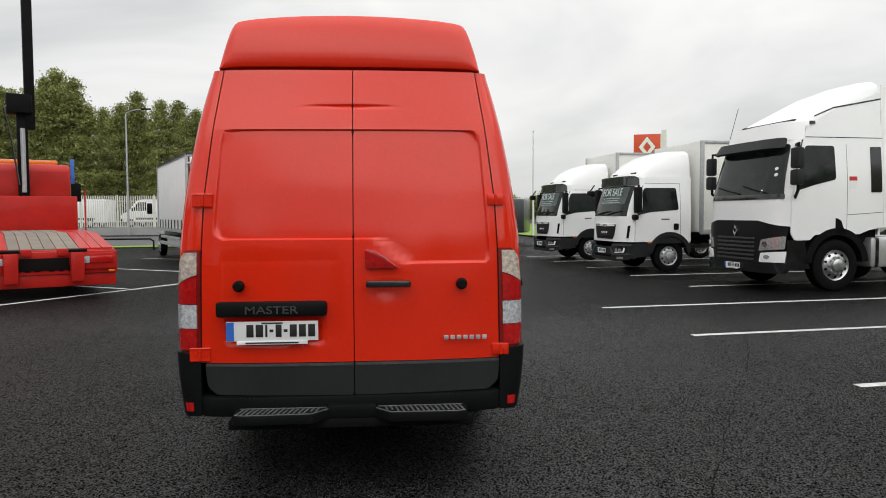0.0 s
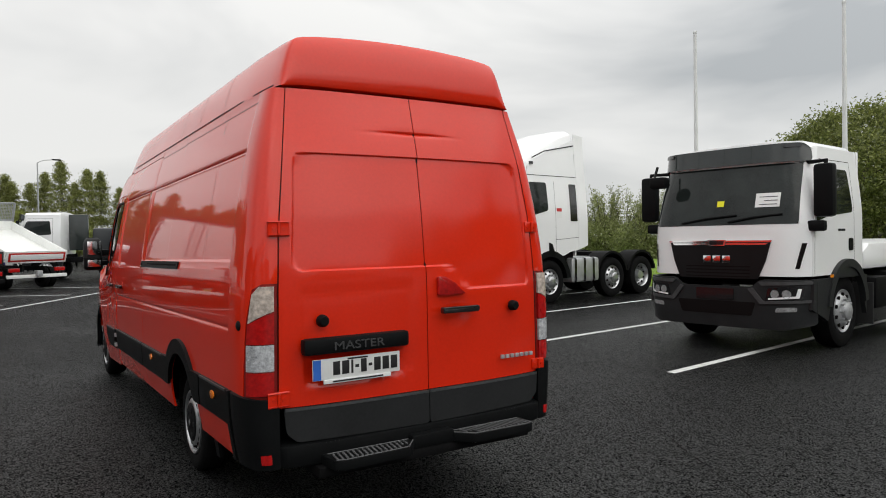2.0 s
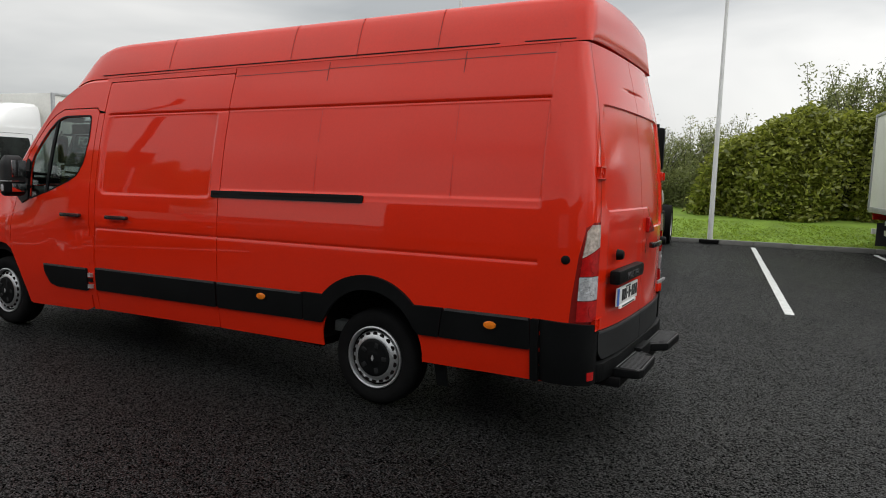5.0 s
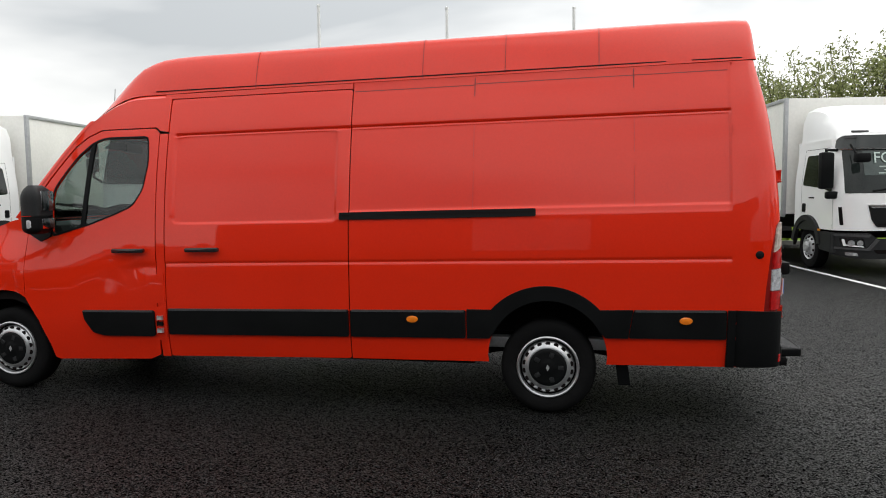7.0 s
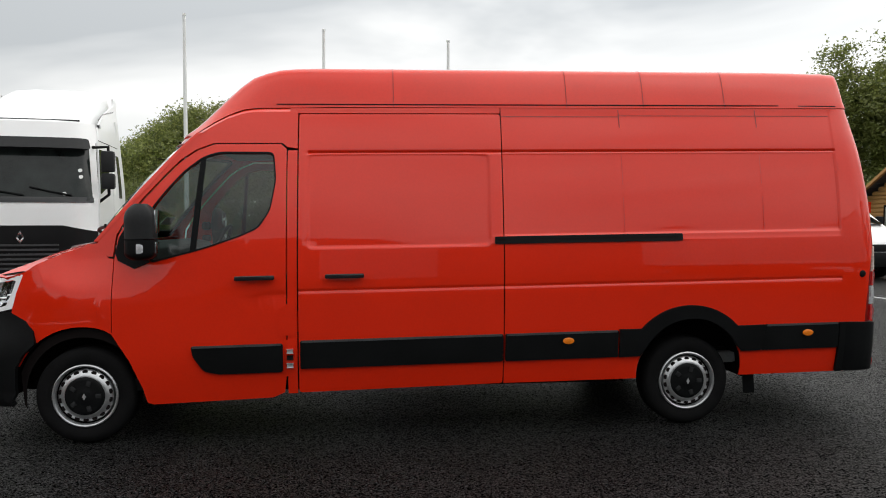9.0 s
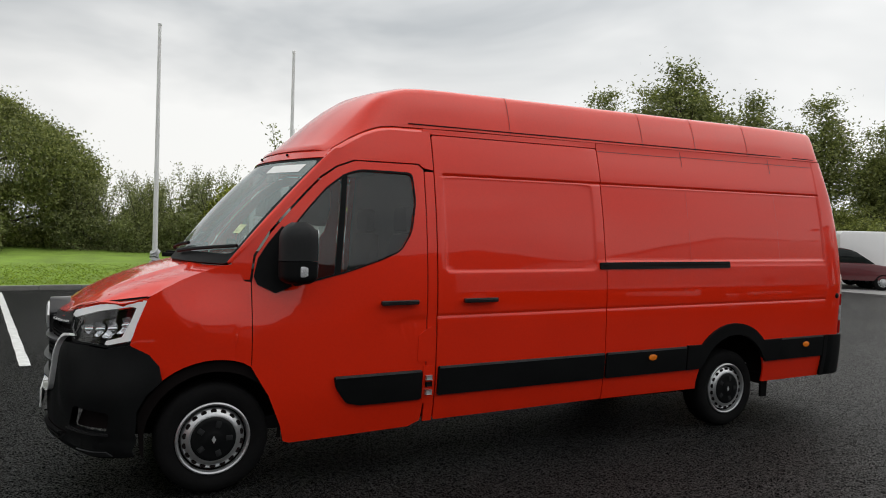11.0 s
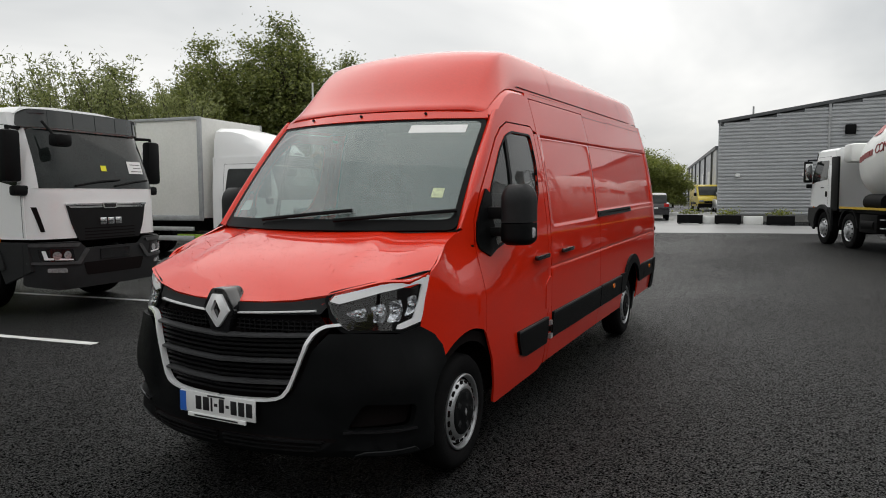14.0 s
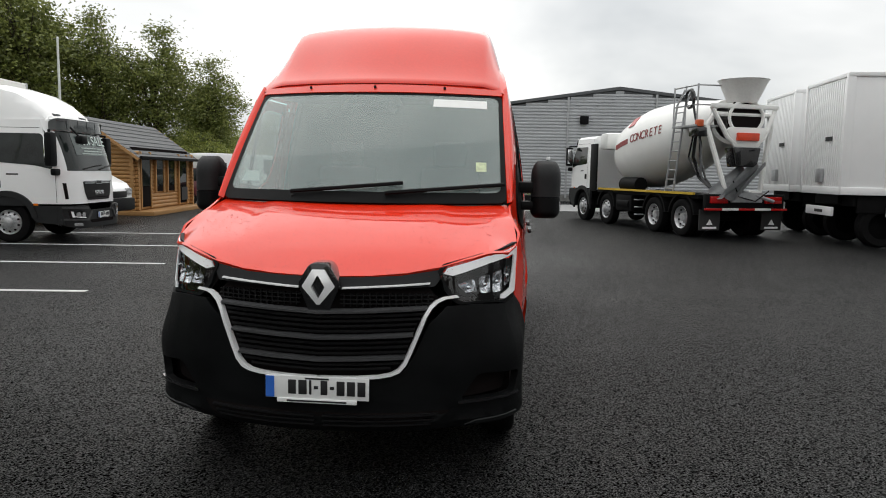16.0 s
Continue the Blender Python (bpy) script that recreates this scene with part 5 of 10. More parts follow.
    ring = [Vector((0.42 + 0.20 * math.cos(k * math.tau / n), 5.36 - 0.075 * math.sin(k * math.tau / n) + 0.0, 1.36 + 0.185 * math.sin(k * math.tau / n))) for k in range(n + 1)]
    tube(bm, ring, 0.016, 6)
    cyl(bm, (0.42, 5.36, 1.36), (0.42, 5.55, 1.25), 0.06, seg=12)
    cyl(bm, (0.24, 5.36, 1.36), (0.60, 5.36, 1.36), 0.02, seg=8)
    R("steering_wheel", bm, BLACKP, van, "black steering wheel on the right side")
    for x in (-0.42, 0.42):
        bm = box(bmesh.new(), x - 0.25, x + 0.25, 4.62, 5.12, 0.85, 1.02, 0.04)
        se = R("cab_seat", bm, SEAT, van, "dark fabric cab seat")
        bm = box(bmesh.new(), x - 0.24, x + 0.24, -0.06, 0.06, 0.0, 0.66, 0.05, Matrix.Translation((0, 4.66, 1.0)) @ Matrix.Rotation(radians(12), 4, "X"))
        R("seat_back", bm, SEAT, se)
        bm = box(bmesh.new(), x - 0.13, x + 0.13, 4.49 + 0.03, 4.61, 1.66, 1.86, 0.04)
        R("head_rest", bm, SEAT, se)
    bm = box(bmesh.new(), -0.14, 0.10, 5.46, 5.50, 2.02, 2.10, 0.015)
    R("interior_mirror", bm, BLACKP)
    # wheel wells, axles, floor pan
    for y in (AXR, AXF):
        part("axle", cyl(bmesh.new(), (-0.8, y, 0.34), (0.8, y, 0.34), 0.07, seg=12), FRAMEBLK, van)
    part("floor_pan", box(bmesh.new(), -0.86, 0.86, 0.25, 1.10, 0.40, 0.46), FRAMEBLK, van)
    part("floor_pan", box(bmesh.new(), -0.90, 0.90, 2.20, 5.45, 0.33, 0.40), FRAMEBLK, van)
    part("floor_pan", box(bmesh.new(), -0.62, 0.62, 1.08, 2.22, 0.46, 0.52), FRAMEBLK, van)
    part("engine_tray", box(bmesh.new(), -0.60, 0.60, 5.4, 6.55, 0.30, 0.38, 0.02), FRAMEBLK, van)
    for sg in (-1, 1):
        part("spring_hanger", box(bmesh.new(), sg * 0.70 - 0.05, sg * 0.70 + 0.05, 1.15, 2.3, 0.42, 0.50, 0.01), GALV, van)
    for y in (AXR, AXF):
        for sg in (-1, 1):
            bm = lathe(bmesh.new(), [(0.50, sg * 0.94), (0.50, sg * 0.60), (0.2, sg * 0.58)], Matrix.Translation((0, y, 0.42)), 36)
            bmesh.ops.delete(bm, geom=[f_ for f_ in bm.faces if f_.calc_center_median().z < 0.36], context="FACES")
            part("wheel_well", bm, SEAM, van)
    return van


build_van()


# ---- trucks ----
BARP = mat("red_bar_paint", (0.50, 0.02, 0.02), 0.4, var=0.1)
LAMPG = mat("lamp_glass_grey", (0.55, 0.56, 0.57), 0.15, 0.6, var=0.4, vscale=30, coat=0.5)
LAMPD = mat("smoked_lamp_glass", (0.10, 0.105, 0.11), 0.12, 0.5, var=0.6, vscale=40, coat=0.5)
YFLAP = mat("mud_flap_black", (0.02, 0.02, 0.02), 0.7, var=0.2)
REDT = mat("truck_red", (0.42, 0.012, 0.008), 0.5, spec=0.2, var=0.18, vscale=2.5, fine=30, coat=0.2)
WOODD = mat("weathered_deck_boards", (0.20, 0.17, 0.14), 0.85, var=0.3, vscale=3, fine=40, bump=0.3, bscale=60, per=0.2)
WEAVE = mat("white_curtain_fabric", (0.84, 0.85, 0.85), 0.55, var=0.05, vscale=2)
TIPB = mat("tipper_black_steel", (0.018, 0.018, 0.019), 0.5, var=0.35, vscale=4)


def truck_wheel(parent, x, y, r, sg, dual=False, hub=ALLOY, seg=32):
    """A lorry wheel whose outer side is at sg * x."""
    m = Matrix.Translation((sg * x, y, r)) @ Matrix.Scale(sg, 4, (1, 0, 0))
    k = r / 0.5
    w = part("wheel", lathe(bmesh.new(), [(0.29 * k, -0.28 * k), (0.44 * k, -0.29 * k), (0.49 * k, -0.26 * k), (0.5 * k, -0.22 * k), (0.5 * k, -0.06 * k), (0.49 * k, -0.02 * k), (0.44 * k, 0.0), (0.36 * k, 0.0), (0.305 * k, -0.02 * k), (0.29 * k, -0.04 * k)], m, seg), RUBBER, parent, "black lorry tyre")
    if dual:
        m2 = m @ Matrix.Translation((-0.31 * k, 0, 0))
        part("inner_tyre", lathe(bmesh.new(), [(0.29 * k, -0.28 * k), (0.47 * k, -0.28 * k), (0.5 * k, -0.22 * k), (0.5 * k, -0.06 * k), (0.47 * k, -0.0 * k), (0.30 * k, 0.0)], m2, seg), RUBBER, w)
        prof = [(0.30 * k, -0.03 * k), (0.295 * k, -0.01 * k), (0.275 * k, -0.03 * k), (0.26 * k, -0.12 * k), (0.18 * k, -0.17 * k), (0.12 * k, -0.16 * k), (0.11 * k, -0.05 * k), (0.0, -0.04 * k)]
        zb = -0.155 * k
    else:
        prof = [(0.30 * k, -0.03 * k), (0.295 * k, -0.008 * k), (0.275 * k, -0.02 * k), (0.25 * k, -0.05 * k), (0.22 * k, -0.015 * k), (0.18 * k, 0.01 * k), (0.13 * k, 0.012 * k), (0.12 * k, 0.06 * k), (0.10 * k, 0.075 * k), (0.0, 0.075 * k)]
        zb = 0.02 * k
    part("rim", lathe(bmesh.new(), prof, m, seg), hub, w, "silver lorry wheel rim")
    nb = bmesh.new()
    for q in range(10):
        a = q * math.tau / 10
        cyl(nb, (zb - 0.005, 0.165 * k * math.cos(a), 0.165 * k * math.sin(a)), (zb + 0.03 * k, 0.165 * k * math.cos(a), 0.165 * k * math.sin(a)), 0.016 * k, seg=6)
    nb.transform(m)
    tagged(part("wheel_nut_ring", nb, GALV, w), kind="stuff")
    hb = bmesh.new()
    for q in range(10):
        a = (q + 0.5) * math.tau / 10
        x0 = (-0.105 * k if dual else -0.018 * k)
        cyl(hb, (x0 - 0.01, 0.228 * k * math.cos(a), 0.228 * k * math.sin(a)), (x0 + 0.012, 0.228 * k * math.cos(a), 0.228 * k * math.sin(a)), 0.026 * k, seg=8)
    hb.transform(m)
    tagged(part("rim_hole_ring", hb, SEAM, w), kind="stuff")
    return w


def cab_fns(hw, yf, lean, bend=0.28):
    """Front and side surfaces of a cab: hw(z), yf front at the floor, lean back with height."""
    def front(x, z):
        a = min(1.05, abs(x) / hw(z))
        return (x, yf - lean(z) - 0.05 * a * a - bend * a ** 9, z)
    def side(sg):
        return lambda y, z: (sg * (hw(z) - 0.10 * smooth01((y - (yf - lean(z) - 0.42)) / 0.30) ** 2 * 0.35), y, z)
    return front, side


def bars(par, m, w, h, n, material, name="maker_bar", label="", depth=0.012):
    g = w / n
    for k in range(n):
        bm = box(bmesh.new(), -w / 2 + g * k + g * 0.08, -w / 2 + g * (k + 1) - g * 0.08, -depth, depth, -h / 2, h / 2, h * 0.08)
        bm.transform(m)
        ob = part(name, bm, material, par, label)
    return ob


BANB = mat("banner_small_print", (0.30, 0.37, 0.34), 0.5, var=0.5, vscale=40)


def man_cab(t, zs=0.0, grille_bars=CHROME, dark_low=True, r=0.5, sign=None, paper=False, roofdef=False, body=None, narrow=0.0):
    """White lorry cab: t is the truck's Empty. zs shifts the whole cab in height."""
    W0 = 1.14 - narrow
    body = body or WHITE
    hw = lambda z: W0 - 0.09 * smooth01((z - zs - 1.75) / 1.1)
    lean = lambda z: 0.0 if z - zs < 1.0 else 0.03 * (z - zs - 1.0) + 0.26 * max(0.0, z - zs - 1.66) ** 1.15
    yf, yb = 1.33, -0.62
    front, side = cab_fns(hw, yf, lean)
    C = (0, 0.3, 1.5 + zs)
    Z = lambda *p: [(a, b + zs) for a, b in p]
    P = lambda name, out, fn, m_, lift=0.0, thick=0.03, par=t, label="", step=0.14, holes=(): part(name, panel(out, fn, step, holes=holes, thick=thick, lift=lift, centre=C), m_, par, label)
    # front face
    P("cab_front", rounded(Z((-W0, 1.02), (W0, 1.02), (W0, 1.70), (-W0, 1.70)), 0.03), front, body)
    scr = rounded(Z((-1.02 + narrow, 1.70), (1.02 - narrow, 1.70), (0.98 - narrow, 2.50), (-0.98 + narrow, 2.50)), 0.06)
    ws = P("windscreen", scr, front, DGLASS, 0.004, 0.02, label="dark lorry windscreen")
    hz = 2.50
    for sg in (-1, 1):
        P("screen_pillar", Z(*[(sg * a, b) for a, b in ((1.02 - narrow, 1.70), (W0, 1.70), (W0 - 0.075, 2.50), (0.98 - narrow, 2.50))]), front, body)
    P("roof_front", Z((-W0 + 0.07, 2.50), (W0 - 0.07, 2.50), (W0 - 0.085, 2.72), (-W0 + 0.085, 2.72)), front, body)
    # visor
    vis = lambda x, z: tuple(a + b for a, b in zip(front(x, z), (0, 0.07 + 0.25 * (z - zs - 2.52), 0)))
    v = P("sun_visor", rounded(Z((-1.06 + narrow, 2.52), (1.06 - narrow, 2.52), (1.04 - narrow, 2.70), (0.98 - narrow, 2.76), (-0.98 + narrow, 2.76), (-1.04 + narrow, 2.70)), 0.04), vis, VISOR, 0.0, 0.05, label="dark smoked sun visor")
    for k in range(5):
        x = -0.76 + 0.38 * k
        P("visor_rib", Z((x - 0.008, 2.53), (x + 0.008, 2.53), (x + 0.008, 2.75), (x - 0.008, 2.75)), vis, VISOR, 0.006, 0.012, v)
    for x in (-0.88 + narrow, 0.88 - narrow):
        P("marker_lamp", rounded(Z((x - 0.09, 2.70), (x + 0.09, 2.70), (x + 0.09, 2.745), (x - 0.09, 2.745)), 0.02), vis, GLOSSB, 0.018, 0.02, v)
    # grille, badge shapes, bumper, lamps
    gs, gl_ = (0.86, 1.09) if zs < 0 else (1.0, 0.98)
    g = P("grille", rounded(Z((-0.56 * gs, gl_), (0.56 * gs, gl_), (0.66 * gs, 1.22), (0.725 * gs, 1.48), (-0.725 * gs, 1.48), (-0.66 * gs, 1.22)), 0.03), front, GRILLE, 0.016, 0.03, label="black grille panel")
    P("grille_edge", rounded(Z((-0.735 * gs, 1.468), (0.735 * gs, 1.468), (0.74 * gs, 1.492), (-0.74 * gs, 1.492)), 0.008), front, CHROME, 0.024, 0.02, g)
    P("grille_red_line", Z((-0.66 * gs, 1.432), (0.66 * gs, 1.432), (0.69 * gs, 1.458), (-0.69 * gs, 1.458)), front, grille_bars, 0.019, 0.004, g)
    for k in range(2 if zs < 0 else 0, 4):
        P("grille_slat", Z((-0.46, 1.0 + 0.045 * k), (0.46, 1.0 + 0.045 * k), (0.46, 1.015 + 0.045 * k), (-0.46, 1.015 + 0.045 * k)), front, SEAM, 0.018, 0.004, g)
    P("badge", rounded(Z((-0.12, 1.42), (0.12, 1.42), (0.14, 1.50), (-0.14, 1.50)), 0.02), front, CHROME, 0.03, 0.02, g)
    P("badge_inset", rounded(Z((-0.095, 1.433), (0.095, 1.433), (0.11, 1.487), (-0.11, 1.487)), 0.015), front, GLOSSB, 0.034, 0.004, g)
    bars(g, Matrix.Translation((0, front(0, 1.24 + zs)[1] + 0.02, 1.24 + zs)), 0.42, 0.10, 3, CHROME if grille_bars is not BARP else BARP, label="maker name as plain bars")
    zl = -0.85 * zs if zs < 0 else 0.0
    bmp = rounded(Z((-1.18 + narrow, 0.40 + zl), (-0.9, 0.33 + zl), (0.9, 0.33 + zl), (1.18 - narrow, 0.40 + zl), (1.18 - narrow, 0.98), (0.62, 0.98), (0.50, 0.88), (-0.50, 0.88), (-0.62, 0.98), (-1.18 + narrow, 0.98)), 0.04)
    hwb = lambda z: W0 + 0.04
    fb, _ = cab_fns(hwb, yf + 0.07, lambda z: 0.10 * max(0.0, 0.6 + zs - z) + 0.0, 0.34)
    b = P("bumper", bmp, fb, GREYP, 0.0, 0.06, label="grey plastic lorry bumper")
    P("bumper_slot", rounded(Z((-0.50, 0.50 + zl * 0.6), (0.50, 0.50 + zl * 0.6), (0.56, 0.68), (-0.56, 0.68)), 0.03), fb, SEAM, 0.004, 0.002, b)
    for sg in (-1, 1):
        P("bumper_brow", rounded(Z(*[(sg * a, c) for a, c in ((0.46, 0.86), (0.62, 0.665), (1.16 - narrow, 0.69), (1.16 - narrow, 0.725), (0.66, 0.705), (0.52, 0.88))]), 0.012), fb, EDGEG, 0.022, 0.03, b)
        P("bumper_brow", rounded(Z(*[(sg * a, c) for a, c in ((0.64, 0.905), (1.15 - narrow, 0.925), (1.15 - narrow, 0.965), (0.60, 0.955))]), 0.012), fb, EDGEG, 0.018, 0.03, b)
    P("plate_panel", rounded(Z((-0.27, 0.70), (0.27, 0.70), (0.27, 0.85), (-0.27, 0.85)), 0.01), fb, GLOSSB, 0.012, 0.012, b)
    for sg in (-1, 1):
        hl = P("headlamp", rounded(Z(*[(sg * a, c) for a, c in ((0.68, 0.70), (1.08 - narrow, 0.73), (1.10 - narrow, 0.90), (0.72, 0.88))]), 0.03), fb, GLOSSB, 0.008, 0.02, label="headlamp in the bumper")
        for a in (0.80, 0.93):
            P("lamp_bowl", Z(*[(sg * (a - narrow * 0.5) + 0.05 * math.cos(q), 0.80 + 0.055 * math.sin(q)) for q in [k * math.tau / 12 for k in range(12)]]), fb, LAMPG, 0.012, 0.004, hl)
        P("day_lamp_strip", rounded(Z(*[(sg * a, c) for a, c in ((0.72, 0.725), (1.05 - narrow, 0.75), (1.07 - narrow, 0.87), (1.04 - narrow, 0.87), (1.02 - narrow, 0.775), (0.725, 0.745))]), 0.006), fb, DRLM, 0.014, 0.004, hl)
        fg = P("fog_lamp", rounded(Z(*[(sg * a, c) for a, c in ((0.80, 0.565), (1.03 - narrow, 0.58), (1.03 - narrow, 0.635), (0.82, 0.625))]), 0.02), fb, LAMPG, 0.008, 0.01)
        P("air_slot", Z(*[(sg * a, c) for a, c in ((0.99, 1.12), (1.03, 1.12), (1.09 - narrow, 1.45), (1.05 - narrow, 1.45))]), front, SEAM, 0.003, 0.002)
        # cab side
        sf = side(sg)
        yq = yf - 0.30
        arch = arc(0, r + 0.02, r + 0.16, 20, 160, 14)
        out = Z((yq, 1.02), (yq - 0.02, 1.66), (yq - 0.30, 2.50), (yq - 0.36, 2.72), (yb, 2.72), (yb, 1.02))
        sd = P("cab_side", out, sf, body, 0.0, 0.03)
        wdw = rounded(Z((yq - 0.10, 1.72), (yq - 0.13, 2.02), (yq - 0.33, 2.44), (yb + 0.42, 2.44), (yb + 0.36, 1.86), (yq - 0.46, 1.80)), 0.06)
        P("side_window", wdw, sf, DGLASS, 0.006, 0.01, sd, "dark cab side window")
        for o in (Z((yq - 0.045, 1.05), (yq - 0.037, 1.05), (yq - 0.05, 1.7), (yq - 0.058, 1.7)), Z((yb + 0.30, 1.05), (yb + 0.308, 1.05), (yb + 0.308, 2.55), (yb + 0.30, 2.55)), Z((yb + 0.30, 2.55), (yq - 0.36, 2.55), (yq - 0.36, 2.558), (yb + 0.30, 2.558))):
            P("door_seam", o, sf, SEAM, 0.002, 0, sd)
        P("door_handle", rounded(Z((yb + 0.36, 1.33), (yb + 0.50, 1.33), (yb + 0.50, 1.50), (yb + 0.36, 1.50)), 0.03), sf, BLACKP, 0.012, 0.02, sd)
        P("side_script_bar", Z((yb + 0.62, 1.60), (yb + 0.86, 1.60), (yb + 0.86, 1.63), (yb + 0.62, 1.63)), sf, GREYP, 0.003, 0.002, sd)
        # wheel arch, step
        lowo = Z((yq + 0.06, 0.98), (yq + 0.10, 0.60)) + [(r + 0.17, 0.42)] + [(a, c) for a, c in arc(0, r + 0.02, r + 0.10, 6, 174, 16)] + [(-r - 0.16, 0.42)] + [(-r - 0.18, 0.98 + zs)] 
        P("arch_panel", lowo, lambda y, z: (sg * (W0 + 0.035), y, z), GREYP, 0.0, 0.06, label="grey plastic wheel arch and step panel")
        P("arch_lip", arc(0, r + 0.02, r + 0.20, 8, 172, 16) + arc(0, r + 0.02, r + 0.09, 172, 8, 16), lambda y, z: (sg * (W0 + 0.06), y, z), GREYP, 0.0, 0.08)
        P("side_repeater", Z((0.55, 0.99), (0.64, 0.99), (0.64, 1.03), (0.55, 1.03)), lambda y, z: (sg * (W0 + 0.062), y, z), AMBER, 0.0, 0.01)
        # mirrors
        mx = sg * (W0 + 0.13)
        mi = part("mirror", box(bmesh.new(), mx - 0.12, mx + 0.13, yq - 0.13, yq + 0.02, 1.78 + zs, 2.46 + zs, 0.055), BLACKP, t, "black lorry door mirror")
        part("mirror_glass", box(bmesh.new(), mx - 0.10, mx + 0.11, yq - 0.138, yq - 0.118, 1.86 + zs, 2.38 + zs, 0.003), CHROME, mi)
        part("mirror_arm", tube(bmesh.new(), [Vector((sg * 0.98, yq - 0.20, 2.50 + zs)), Vector((mx, yq - 0.08, 2.50 + zs)), Vector((mx, yq - 0.06, 2.38 + zs))], 0.028), BLACKP, mi)
        part("kerb_mirror", box(bmesh.new(), sg * (W0 + 0.02) - 0.13, sg * (W0 + 0.02) + 0.13, yq - 0.08, yq + 0.03, 1.60 + zs, 1.74 + zs, 0.04), BLACKP, mi)
        truck_wheel(t, W0 - 0.02, 0, r, sg)
    part("front_mirror", box(bmesh.new(), W0 - 0.42, W0 - 0.16, yf - 0.02, yf + 0.14, 2.25 + zs, 2.42 + zs, 0.05), BLACKP, t)
    part("front_mirror_arm", tube(bmesh.new(), [Vector((W0 - 0.2, yf + 0.05, 2.40 + zs)), Vector((W0 - 0.16, yf - 0.1, 2.58 + zs))], 0.02), BLACKP, t)
    for x0, x1 in ((0.55, -0.25), (-0.15, -0.85)):
        part("wiper", tube(bmesh.new(), [Vector(front(x0, 1.74 + zs)) + Vector((0, 0.02, 0)), Vector(front((x0 + x1) / 2, 1.80 + zs)) + Vector((0, 0.03, 0)), Vector(front(x1, 1.83 + zs)) + Vector((0, 0.02, 0))], 0.014, 6), BLACKP, t)
    # roof, back
    zr = 2.72 + zs
    yr = yf - lean(zr) - 0.05
    part("cab_roof", prism(bmesh.new(), [(-W0 + 0.10, zr - 0.03), (W0 - 0.10, zr - 0.03), (W0 - 0.22, zr + 0.08), (0.4, zr + 0.12), (-0.4, zr + 0.12), (-W0 + 0.22, zr + 0.08)], yb, yr - 0.16, "y", 0.03), body, t)
    part("cab_back", box(bmesh.new(), -W0 + 0.06, W0 - 0.06, yb - 0.02, yb + 0.03, 0.98 + zs, zr, 0.01), body, t)
    part("cab_core", box(bmesh.new(), -W0 + 0.12, W0 - 0.12, yb + 0.03, 0.62, 0.85 + zs, zr - 0.12), SEAM, t)
    if sign:
        sg_ = P("sale_banner", Z((-0.86, 2.02), (0.66, 2.02), (0.66, 2.47), (-0.86, 2.47)), front, mat("banner_dark_green", (0.045, 0.065, 0.06), 0.25, var=0.3, vscale=6), 0.010, 0.003, label="for sale banner behind the windscreen")
        yy = front(0, 2.32 + zs)[1]
        text_part("FOR SALE", 0.285, mat("banner_pale_lettering", (0.55, 0.66, 0.62), 0.5, var=0.05), Matrix.Translation((-0.10, yy + 0.024, 2.335 + zs)) @ Matrix.Rotation(math.pi, 4, "Z") @ Matrix.Rotation(radians(78), 4, "X"), sg_, "banner_lettering", 0.002, squash=0.98)
        for k, (zz, w, mm) in enumerate(((2.175, 0.50, BANB), (2.115, 0.42, BANB), (2.06, 0.52, BANB))):
            P("banner_bar", Z((-0.10 - w, zz - 0.012), (-0.10 + w, zz - 0.012), (-0.10 + w, zz + 0.012), (-0.10 - w, zz + 0.012)), front, mm, 0.016, 0.002, sg_)
    if paper:
        P("yellow_note", Z((-0.06, 1.95), (0.04, 1.95), (0.04, 2.03), (-0.06, 2.03)), front, YELLOW, 0.012, 0.001, ws, "yellow paper note")
        pn = P("paper_notice", Z((-0.80, 1.925), (-0.49, 1.925), (-0.49, 2.11), (-0.80, 2.11)), front, PAPER, 0.012, 0.001, ws, "white paper notice")
        for k in range(3):
            P("print_bar", Z((-0.77, 1.955 + 0.05 * k), (-0.54 - 0.06 * (k == 1), 1.955 + 0.05 * k), (-0.54 - 0.06 * (k == 1), 1.965 + 0.05 * k), (-0.77, 1.965 + 0.05 * k)), front, LAMPD, 0.015, 0.001, pn)
    if roofdef:
        prof = [(yr - 0.12, zr + 0.02), (yr - 0.22, zr + 0.20), (yr - 0.45, zr + 0.42), (yr - 0.8, zr + 0.62), (yr - 1.15, zr + 0.72), (yb - 0.02, zr + 0.74), (yb - 0.02, zr + 0.0)]
        bm = bmesh.new()
        rows = []
        for x, k in ((-0.98, 0.0), (-0.96, 0.55), (-0.88, 0.85), (-0.7, 0.97), (-0.35, 1.0), (0, 1.0), (0.35, 1.0), (0.7, 0.97), (0.88, 0.85), (0.96, 0.55), (0.98, 0.0)):
            rows.append([bm.verts.new((x, yb - 0.02 + (y - yb + 0.02) * (0.90 + 0.10 * k), zr + (z - zr) * k)) for y, z in prof])
        for a, b2 in zip(rows, rows[1:]):
            for k in range(len(a) - 1):
                bm.faces.new((a[k], a[k + 1], b2[k + 1], b2[k]))
        bmesh.ops.recalc_face_normals(bm, faces=bm.faces[:])
        d = part("roof_deflector", bm, body, t, "white rounded roof wind deflector")
        for sg in (-1, 1):
            part("deflector_vent", box(bmesh.new(), sg * 0.55 - 0.16, sg * 0.55 + 0.16, yr - 0.30, yr - 0.17, zr + 0.07, zr + 0.15, 0.02), GLOSSB, d)


